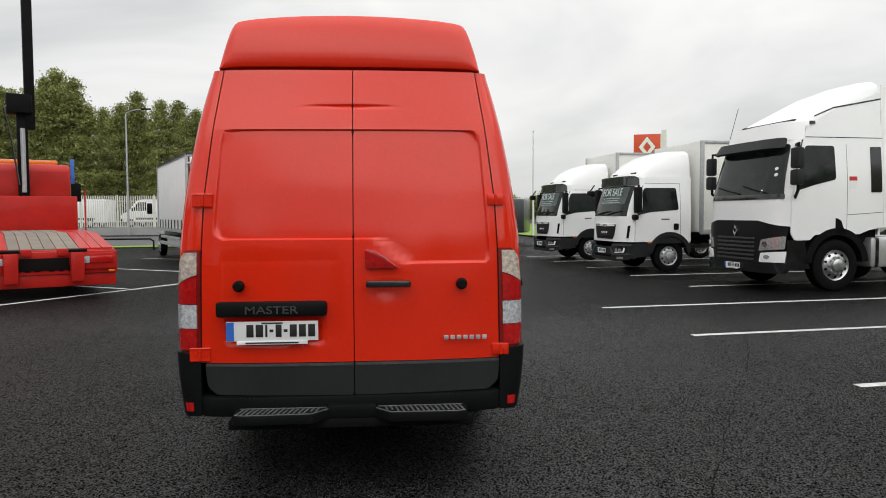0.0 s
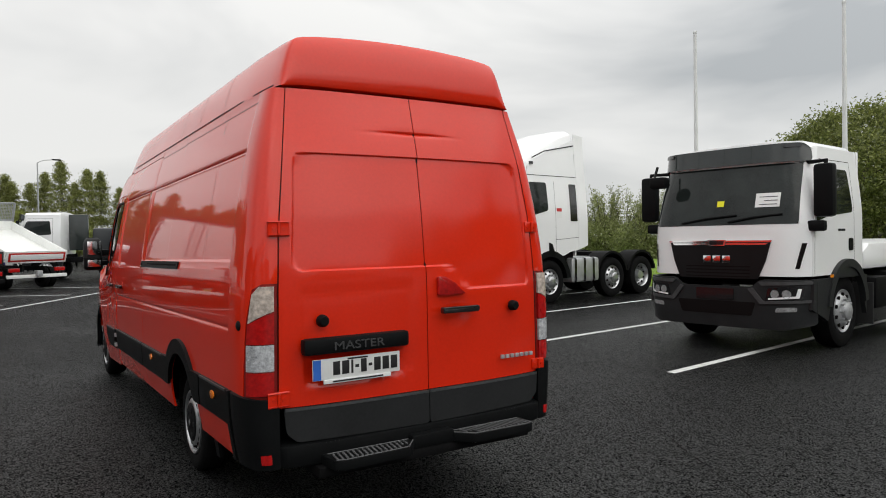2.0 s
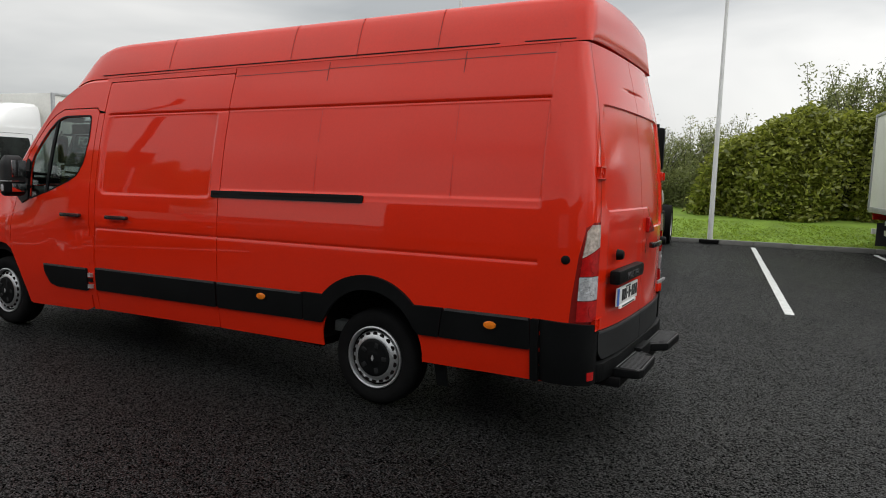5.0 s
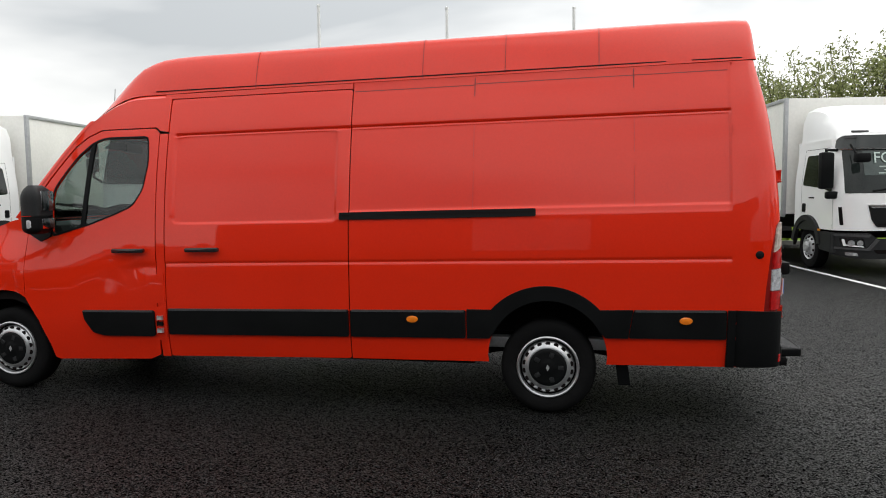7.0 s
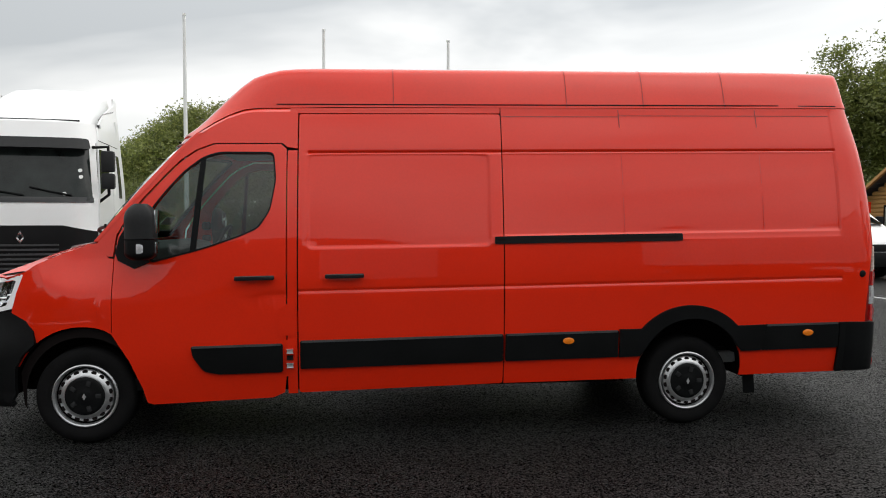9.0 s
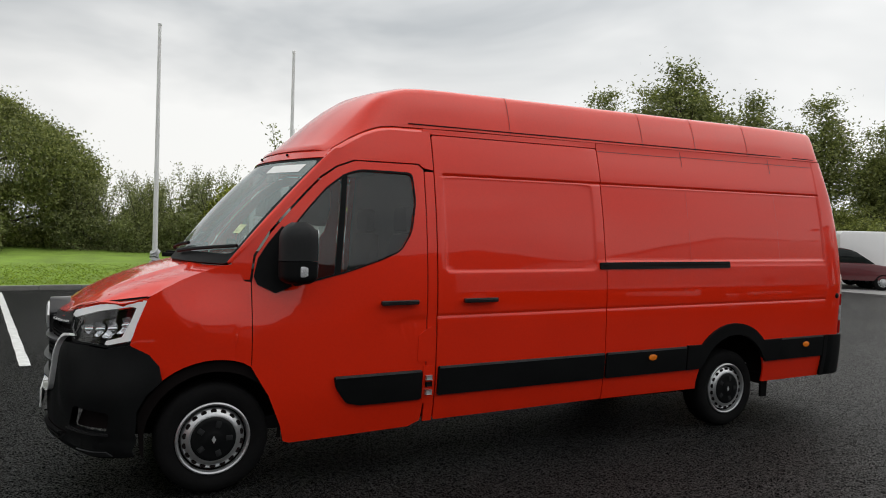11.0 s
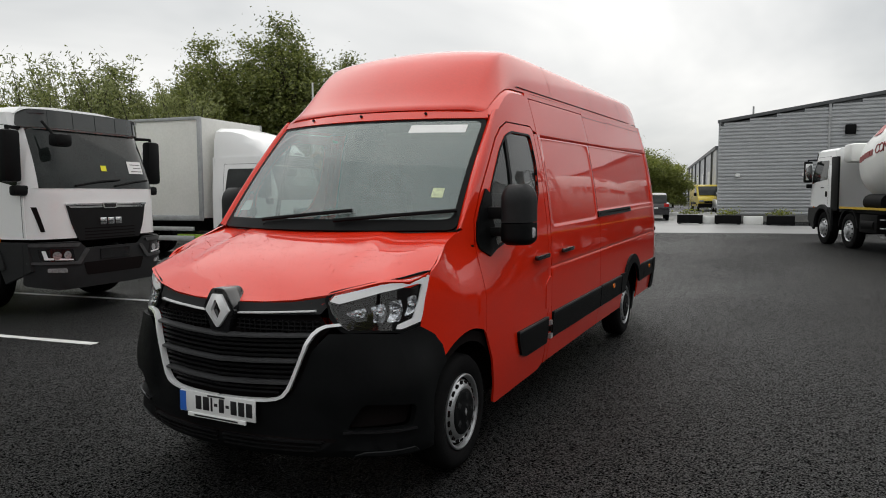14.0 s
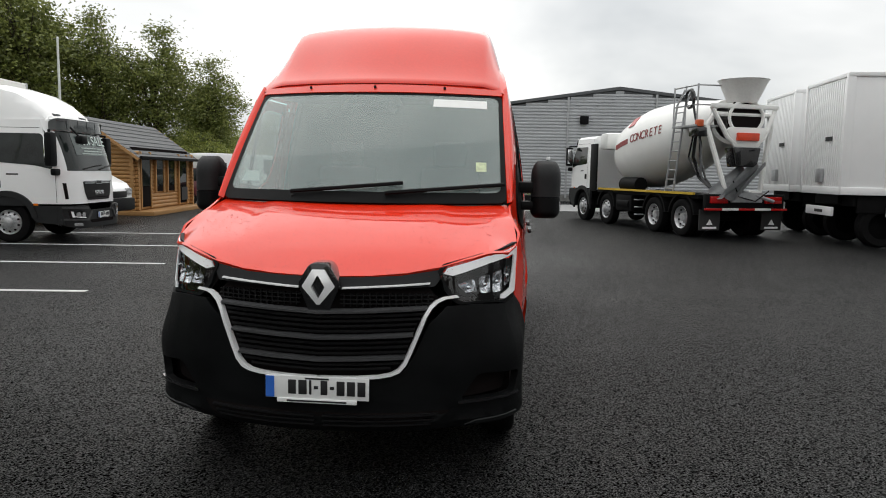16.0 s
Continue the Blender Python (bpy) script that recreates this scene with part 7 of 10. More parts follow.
# ---- grass strip, kerb, poles ----
def leaf_mat(name, dark, light, trans=0.35):
    m = bpy.data.materials.new(name)
    m.use_nodes = True
    n, l = m.node_tree.nodes, m.node_tree.links
    n.remove(n["Principled BSDF"])
    geo, info, r = n.new("ShaderNodeNewGeometry"), n.new("ShaderNodeObjectInfo"), n.new("ShaderNodeValToRGB")
    add = n.new("ShaderNodeMath")
    add.operation = "MULTIPLY_ADD"
    add.inputs[1].default_value = 0.25
    l.new(info.outputs["Random"], add.inputs[0])
    l.new(geo.outputs["Random Per Island"], add.inputs[2])
    r.color_ramp.elements[0].color, r.color_ramp.elements[1].color = (*dark, 1), (*light, 1)
    r.color_ramp.elements[1].position = 1.0
    l.new(add.outputs[0], r.inputs[0])
    d, tr, mx, gl, m2 = n.new("ShaderNodeBsdfDiffuse"), n.new("ShaderNodeBsdfTranslucent"), n.new("ShaderNodeMixShader"), n.new("ShaderNodeBsdfGlossy"), n.new("ShaderNodeMixShader")
    mx.inputs[0].default_value, m2.inputs[0].default_value = trans, 0.04
    gl.inputs["Roughness"].default_value = 0.4
    l.new(r.outputs[0], d.inputs[0])
    l.new(r.outputs[0], tr.inputs[0])
    l.new(d.outputs[0], mx.inputs[1])
    l.new(tr.outputs[0], mx.inputs[2])
    l.new(mx.outputs[0], m2.inputs[1])
    l.new(gl.outputs[0], m2.inputs[2])
    l.new(m2.outputs[0], n["Material Output"].inputs[0])
    return m


LEAF_A = leaf_mat("alder_leaves", (0.050, 0.072, 0.018), (0.27, 0.30, 0.085))
LEAF_D = leaf_mat("fresh_alder_leaves", (0.070, 0.092, 0.022), (0.34, 0.36, 0.11))
LEAF_B = leaf_mat("bush_leaves", (0.058, 0.084, 0.017), (0.30, 0.33, 0.08))
LEAF_C = leaf_mat("willow_leaves", (0.07, 0.09, 0.026), (0.31, 0.34, 0.13))
LEAF_H = leaf_mat("laurel_leaves", (0.045, 0.066, 0.010), (0.34, 0.37, 0.06))
BLADE = leaf_mat("grass_blades", (0.11, 0.18, 0.014), (0.32, 0.44, 0.04))
BARK = mat("bark", (0.055, 0.045, 0.035), 0.9, var=0.35, vscale=6, bump=0.5, bscale=30)
POLEW = mat("white_pole_paint", (0.70, 0.71, 0.70), 0.45, var=0.08, vscale=4)


def leaves(name, cen, size, material, parent=None, seed=0, aspect=0.5, up=0.0, label="", droop=0.0, quads=False):
    """One mesh of many small pointed leaves round the given centres."""
    rng = np.random.default_rng(seed)
    n = len(cen)
    d = rng.normal(size=(n, 3))
    d[:, 2] = d[:, 2] * (1 - up) + up * 0.6 - droop
    d /= np.linalg.norm(d, axis=1)[:, None]
    e = np.cross(d, rng.normal(size=(n, 3)))
    e /= np.linalg.norm(e, axis=1)[:, None] + 1e-9
    s = size * rng.uniform(0.6, 1.35, n)[:, None]
    a, b = d * s, e * s * aspect
    if quads:
        v = np.stack([cen - a, cen - b * 0.9 + a * 0.1, cen + a, cen + b * 0.9 + a * 0.1], 1).reshape(-1, 3)
        f = np.arange(4 * n).reshape(-1, 4)
    else:
        v = np.stack([cen - a * 0.8 - b * 1.1, cen - a * 0.8 + b * 1.1, cen + a], 1).reshape(-1, 3)
        f = np.arange(3 * n).reshape(-1, 3)
    me = bpy.data.meshes.new(name)
    me.from_pydata(v.tolist(), [], f.tolist())
    me.materials.append(material)
    ob = new(name, me)
    if parent is not None:
        ob.parent = parent
    return tagged(ob, label)


def crown_points(rng, n_cl, per, shape, spread, flat=0.75):
    """Leaf centres in clumps; shape(u) gives a clump's centre."""
    out = []
    for _ in range(n_cl):
        c = shape(rng)
        k = int(per * rng.uniform(0.5, 1.5))
        o = rng.normal(size=(k, 3)) * spread * rng.uniform(0.6, 1.3)
        o[:, 2] *= flat
        out.append(c + o)
    return np.concatenate(out)


def tree(name, m, label, h, trunk_r, shape, n_cl, per, spread, leaf, material, seed, limbs=14, low=0.25, droop=0.0, flat=0.75):
    t = thing(name, m, label, "tree", "trees round the yard")
    rng = np.random.default_rng(seed)
    bm = bmesh.new()
    pts = [Vector((0, 0, -0.1))]
    for k in range(1, 7):
        pts.append(Vector((rng.normal() * 0.10 * k ** 0.7, rng.normal() * 0.10 * k ** 0.7, h * 0.9 * k / 6)))
    for k, (a, b) in enumerate(zip(pts, pts[1:])):
        cyl(bm, a, b, trunk_r * (1 - k / 6.5), trunk_r * (1 - (k + 1) / 6.5), 8, caps=False)
    tk = part("trunk", bm, BARK, t, "dark bark trunk")
    cen = crown_points(rng, n_cl, per, shape, spread, flat)
    for k in range(limbs):
        p = Vector(shape(rng))
        z0 = max(h * low * 0.6, min(p.z * rng.uniform(0.45, 0.75), h * 0.8))
        i = min(5, int(z0 / (h * 0.9 / 6)))
        q = pts[i].lerp(pts[i + 1], 0.5)
        q.z = z0
        bm2 = bmesh.new()
        mid = q.lerp(p, 0.5) + Vector((0, 0, 0.1 * h * rng.uniform(-0.3, 0.6)))
        cyl(bm2, q, mid, trunk_r * 0.35, trunk_r * 0.2, 6, caps=False)
        cyl(bm2, mid, p, trunk_r * 0.2, trunk_r * 0.06, 6, caps=False)
        part("limb", bm2, BARK, t)
    leaves("crown", cen, leaf, material, t, seed + 1, droop=droop)
    return t


def shell(cx, cy, cz, rx, ry, rz, fill=0.45, lumpy=1.0):
    def f(rng):
        d = rng.normal(size=3)
        d /= np.linalg.norm(d)
        r = fill + (1 - fill) * rng.uniform() ** 0.6
        lump = 1.0 - 0.2 * lumpy + lumpy * (0.18 * math.sin(d[0] * 5 + cx) * math.cos(d[1] * 4 + cz) + 0.12 * math.sin(d[2] * 7))
        return np.array([cx + d[0] * rx * r * lump, cy + d[1] * ry * r * lump, cz + d[2] * rz * r * lump])
    return f


def spire(h, r, low):
    """Feathery upswept sprays round a straight stem, thinning unevenly to a pointed leader."""
    def f(rng):
        k = rng.uniform() ** 1.12
        a = rng.uniform(0, math.tau)
        lump = 0.72 + 0.22 * math.sin(k * 31 + 2.1 * math.sin(a + k * 5)) + 0.16 * rng.normal()
        rr = r * (0.04 + 0.96 * min(1.0, (1 - k) * 2.1) ** 0.9) * max(0.25, lump)
        q = 0.2 + 0.8 * math.sqrt(rng.uniform())
        z = h * (low + (1 - low) * k) + 0.30 * rr * q + rng.normal() * 0.12
        return np.array([rr * q * math.cos(a), rr * q * math.sin(a), z])
    return f


alder = tree("alder_tree", pose(-30, 63, 0), "tall slim alder tree in fresh leaf behind the fence", 13.6, 0.15, spire(14.7, 2.5, 0.05), 430, 32, 0.34, 0.125, LEAF_D, 11, 14, 0.2, flat=0.5)
broad = tree("broadleaf_tree", pose(26, -13.4, 0) @ Matrix.Diagonal((0.85, 0.85, 0.66, 1)), "tall broadleaf tree with an open uneven crown", 11.5, 0.22, shell(0, 0, 6.8, 2.2, 2.2, 5.4, 0.3), 230, 85, 0.36, 0.09, LEAF_A, 21, 30, 0.3)
tree("round_tree", pose(26.6, 10.7, 0), "dense dark round-topped tree beyond the grass", 6.0, 0.24, shell(0, 0, 3.2, 4.3, 4.3, 3.15, 0.86, 0.35), 1000, 150, 0.27, 0.062, LEAF_A, 33, 18, 0.15)
bush = tree("round_tree", pose(33, 15.5, 0) @ Matrix.Diagonal((0.86, 0.86, 0.68, 1)), "dense round-topped tree beyond the grass", 8.6, 0.22, shell(0, 0, 4.6, 4.6, 4.6, 4.0, 0.5), 520, 62, 0.36, 0.118, LEAF_B, 31, 18, 0.15)
shrub = tree("willow_shrub", pose(24, -3.6, 0), "loose willow shrub with feathery shoots", 5.2, 0.09, shell(0, 0, 2.3, 2.4, 2.4, 2.4, 0.35), 240, 60, 0.28, 0.075, LEAF_C, 41, 20, 0.1)
# feathery shoots above the shrubs
rngs = np.random.default_rng(5)
for k in range(26):
    a = rngs.uniform(0, math.tau)
    p = np.array([1.8 * math.cos(a) * rngs.uniform(0.2, 1), 1.8 * math.sin(a) * rngs.uniform(0.2, 1), 3.4])
    tip = p + np.array([rngs.normal() * 0.5, rngs.normal() * 0.5, rngs.uniform(1.3, 2.6)])
    bm = cyl(bmesh.new(), Vector(p), Vector(tip), 0.02, 0.006, 5, caps=False)
    st = part("shoot", bm, BARK, shrub)
    q = p + (tip - p) * rngs.uniform(0.0, 1.02, (150, 1)) ** 0.8 + rngs.normal(size=(150, 3)) * (0.14, 0.14, 0.10)
    leaves("shoot_leaves", q, 0.075, LEAF_C, st, 60 + k, 0.35)


def plant(src, rows, seed):
    rng = random.Random(seed)
    for x, y, k in rows:
        s = k * rng.uniform(0.92, 1.08)
        copy_thing(src, Matrix.Translation((x, y, -0.05)) @ Matrix.Rotation(rng.uniform(0, 6.28), 4, "Z") @ Matrix.Diagonal((s * rng.uniform(0.92, 1.1), s * rng.uniform(0.92, 1.1), s, 1)))


rt = random.Random(3)
plant(alder, [(-52 + 1.2 * k + rt.uniform(-0.3, 0.3), 60 + 0.13 * k + rt.uniform(-2.0, 2.0), (1.15 - 0.0135 * k) * rt.uniform(0.88, 1.04)) for k in range(38)], 1)
plant(alder, [(-52 + 2.0 * k + rt.uniform(-0.6, 0.6), 66 + 0.22 * k + rt.uniform(-1.0, 1.0), (1.03 - 0.0165 * k) * rt.uniform(0.88, 1.06)) for k in range(24)], 14)
plant(alder, [(-10 + 1.25 * k + rt.uniform(-0.4, 0.4), 77 - 0.2 * k + rt.uniform(-1.5, 1.5), rt.uniform(0.46, 0.64)) for k in range(16)], 15)
plant(bush, [(-11 + 5.2 * k + rt.uniform(-1, 1), 74 - 0.6 * k + rt.uniform(-2, 2), 0.85 * rt.uniform(0.8, 1.15)) for k in range(4)], 2)
plant(bush, [(-14 + 6.5 * k, 82 - 0.8 * k + rt.uniform(-2, 2), 0.85 * rt.uniform(0.8, 1.1)) for k in range(6)], 4)
plant(bush, [(17, 60, 0.62), (24, 58, 0.75), (31, 55, 0.6), (36, 46, 0.75), (30, 34, 0.7), (35, 22, 0.9), (24, 30, 0.45)], 5)
plant(shrub, [(21.5, 10.5, 0.55), (22.5, 13.5, 0.6), (21, 17, 0.62), (22.5, 20.5, 0.65), (21, 24, 0.65), (23.4, 3.0, 0.66), (24.6, 6.9, 0.66), (26, 4.4, 0.70), (22, 28, 0.7), (23, 33, 0.75), (24.5, -1.2, 1.0), (21.5, -6.5, 1.12), (22.5, -9.5, 1.2), (23.6, 5.2, 0.62), (20.8, -12.5, 1.1), (26, -6.5, 1.15)], 6)
plant(broad, [(28, -9.5, 0.6), (29, -16, 0.78), (26.0, -18.8, 1.40), (24.2, -20.6, 1.34), (22.2, -20.9, 1.41), (22.8, -22.8, 1.24), (27, -22, 1.2), (25.2, -17.0, 1.15), (20.2, -24.3, 1.22), (18, -26, 1.15), (16.2, -28.5, 1.02), (24, -31, 1.0), (18.5, -32, 0.86), (15, -35, 0.72), (20, -38, 0.85)], 7)
plant(bush, [(19.5, -15.5, 0.55), (17.5, -20, 0.55), (15.5, -25, 0.6), (14, -30, 0.55), (21, -11, 0.5)], 8)
plant(bush, [(14 - 1.6 * k + rt.uniform(-1, 1), -50 - 1.6 * k + rt.uniform(-2, 2), 0.90 * rt.uniform(0.75, 1.1)) for k in range(3)] + [(10.6, -44.2, 0.98), (9.4, -45.4, 0.98), (8.0, -46.6, 0.86), (6.9, -47.6, 0.66), (9.0, -43.0, 0.5), (7.6, -44.6, 0.44)] + [(18 + 4.5 * k, -50 + 0.8 * k + rt.uniform(-2, 2), 0.92 * rt.uniform(0.75, 1.1)) for k in range(7)], 9)
plant(broad, [(11, -56, 0.85), (16, -58, 0.8)], 10)

KD = Vector((-0.127, 0.992, 0))          # along the kerb
K0 = Vector((14.75, 1.0, 0))
KN = Vector((0.992, 0.127, 0))


def kp(s, d, z=0.0):
    p = K0 + KD * s + KN * d
    return (p.x, p.y, z)


bm = bmesh.new()
rows = []
rg = random.Random(12)
for i in range(-30, 61):
    row = []
    for d, z in ((0.14, 0.10), (0.8, 0.16), (2.0, 0.26), (3.6, 0.42), (6.0, 0.55), (12.0, 0.7), (30, 0.7)):
        row.append(bm.verts.new(kp(i * 1.0, d, z + (rg.uniform(-0.04, 0.04) if d > 0.5 else 0))))
    rows.append(row)
for a, b in zip(rows, rows[1:]):
    for k in range(len(a) - 1):
        bm.faces.new((a[k], b[k], b[k + 1], a[k + 1]))
bmesh.ops.recalc_face_normals(bm, faces=bm.faces[:])
tagged(part("grass_verge", bm, GRASS), "mown green grass bank behind the kerb", "grass", kind="structure")
rng = np.random.default_rng(77)
nb = 26000
s_, d_ = rng.uniform(-12, 14, nb), 0.16 + 3.6 * rng.uniform(size=nb) ** 1.2
base = np.array(K0)[None, :] + s_[:, None] * np.array(KD)[None, :] + d_[:, None] * np.array(KN)[None, :]
base[:, 2] = 0.11 + 0.085 * d_
ob = leaves("grass_tufts", base + np.array([0, 0, 0.02]), 0.055, BLADE, None, 78, 0.16, up=0.9)
tagged(ob, "short green grass blades on the verge", "grass", kind="stuff")

kb = thing("kerb", Matrix.Identity(4), "row of worn concrete kerb stones", "kerb", kind="structure")
me = None
for i in range(-24, 40):
    if me is None:
        o = part("kerb_stone", box(bmesh.new(), -0.07, 0.07, -0.452, 0.452, -0.05, 0.115, 0.012), KERB, kb)
        me = o.data
    else:
        o = new("kerb_stone", me)
        o.parent = kb
    p = kp(i * 0.915, 0.07 + rg.uniform(-0.006, 0.006), rg.uniform(-0.006, 0.006))
    o.matrix_basis = Matrix.Translation(p) @ Matrix.Rotation(radians(7.3) + rg.uniform(-0.006, 0.006), 4, "Z")


def flagpole(x, y, h, wrap=False, lean=0.0):
    t = thing("flagpole", pose(x, y, 0.08, 0, lean), "tall white painted flagpole on a dark base", "flagpole", "flagpoles")
    part("mast", cyl(bmesh.new(), (0, 0, 0), (0, 0, h), 0.07, 0.04, 14), POLEW, t)
    part("base_plate", box(bmesh.new(), -0.24, 0.24, -0.24, 0.24, -0.06, 0.03, 0.01), FRAMEBLK, t)
    part("finial", lathe(bmesh.new(), [(0.0, 0.08), (0.05, 0.05), (0.05, 0.0)], Matrix.Translation((0, 0, h)) @ Matrix.Rotation(radians(-90), 4, "Y"), 10), POLEW, t)
    if wrap:
        bm = bmesh.new()
        for k in range(14):
            cyl(bm, (0.02 * math.sin(k * 2.1), 0.02 * math.cos(k * 1.7), 0.10 + 0.055 * k), (0.02 * math.sin(k * 1.3), 0.03 * math.cos(k), 0.17 + 0.055 * k), 0.125 + 0.02 * math.sin(k * 2.6), 0.115, 9)
        part("rope_wrap", bm, GALV, t, "pale bundled halyard rope")


flagpole(14.74, 1.62, 6.62)
flagpole(14.48, 5.22, 6.76, True)
flagpole(14.05, 8.95, 6.95)
flagpole(9.7, 42.0, 6.9)
flagpole(17.5, -17.0, 6.6)

# laurel hedge: a dark core with a coat of leaves
def hedge_top(s):
    return (3.35 + 0.22 * math.sin(s * 0.8 + 1) + 0.14 * math.sin(s * 2.3) + 0.10 * math.sin(s * 5.1) + 0.55 * smooth01((-0.2 - s) / 3.0)) * math.sqrt(max(0.02, 1 - max(0.0, (s + 2.3) / 3.6) ** 2.0))


rng = np.random.default_rng(91)
hs = []
while len(hs) < 78000:
    s, d, z = rng.uniform(-10.5, 1.25), rng.uniform(4.3, 8.2), rng.uniform(0.2, 4.4)
    top = hedge_top(s)
    face = 5.0 + 0.5 * math.sin(s * 1.3) + 0.25 * math.sin(s * 3.7 + z) + 0.28 * (z - 1.2) ** 2 * 0.35
    z += 0.12 * math.sin(s * 9.1 + d * 3) * math.sin(d * 7.3)
    if z < top and d > face and (d < face + 0.5 or z > top - 0.45):
        p = kp(s + rng.normal() * 0.14, d + rng.normal() * 0.12, z + 0.25 + rng.normal() * 0.13)
        hs.append(p)
hs = np.array(hs)
hd = thing("laurel_hedge", Matrix.Identity(4), "tall dense laurel hedge with glossy yellow-green leaves", "hedge")
lv = leaves("hedge_leaves", hs, 0.098, LEAF_H, hd, 92, 0.5, up=0.35, quads=True)
tagged(lv, kind="stuff")
# filler blobs, coloured near black as the shade inside the hedge
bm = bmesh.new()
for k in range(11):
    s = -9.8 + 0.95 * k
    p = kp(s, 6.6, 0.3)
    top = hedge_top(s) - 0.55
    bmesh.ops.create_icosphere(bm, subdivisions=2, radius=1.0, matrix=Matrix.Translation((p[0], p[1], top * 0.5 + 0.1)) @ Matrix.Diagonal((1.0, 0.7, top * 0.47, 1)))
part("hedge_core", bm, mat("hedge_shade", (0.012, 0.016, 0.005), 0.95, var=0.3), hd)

# ---- the row of lorries across the yard ----
ROW = 25.0                                # degrees from +y


def rear_at(x, y, turn=ROW):
    """Pose whose origin is the rear centre of a vehicle on the ground, heading away."""
    return pose(x, y, 0, 0, 0, turn)


for (ax, ay), (bx_, by_) in (((-6.9, 8.4), (2.2, 24.0)),):
    v = Vector((bx_ - ax, by_ - ay))
    stripe(Matrix.Translation((ax, ay, 0)) @ Matrix.Rotation(math.atan2(v.y, v.x), 4, "Z"), v.length, 0.12)
for ax, ay in ((-3.7, 14.9), (-1.9, 18.4), (-0.1, 21.2), (1.6, 24.6), (-5.4, 11.4)):
    stripe(Matrix.Translation((ax, ay, 0)) @ Matrix.Rotation(radians(150), 4, "Z"), 8.0, 0.11)

# curtain-sided lorry seen from behind
t = thing("curtain_lorry", rear_at(-4.75, 18.3), "white curtain-sided lorry with two closed rear doors", "lorry")
b = box_body(t, 6.4, 0.0, 1.06, 3.42, 1.24, WEAVE, True, GALV)
part("roof_frame", box(bmesh.new(), -1.27, 1.27, -0.02, 6.45, 3.36, 3.46, 0.02), GREYP, b)
for k in range(9):
    part("curtain_strap", box(bmesh.new(), -1.275, -1.255, 0.35 + 0.68 * k, 0.43 + 0.68 * k, 1.10, 1.42, 0.006), INK, b)
    part("curtain_buckle", box(bmesh.new(), -1.285, -1.26, 0.33 + 0.68 * k, 0.45 + 0.68 * k, 1.02, 1.08, 0.006), ALU, b)
for sg in (-1, 1):
    part("frame_rail", box(bmesh.new(), sg * 0.42 - 0.04, sg * 0.42 + 0.04, 0.1, 7.9, 0.66, 0.86), FRAMEBLK, t)
    truck_wheel(t, 1.15, 1.35, 0.42, sg, True)
    truck_wheel(t, 1.13, 7.2, 0.42, sg)
    part("mirror", box(bmesh.new(), sg * 1.38 - 0.10, sg * 1.38 + 0.10, 7.9, 8.0, 1.62, 2.05, 0.04), BLACKP, t)
part("cab", box(bmesh.new(), -1.05, 1.05, 6.6, 8.4, 0.8, 2.6, 0.12), WHITE, t)


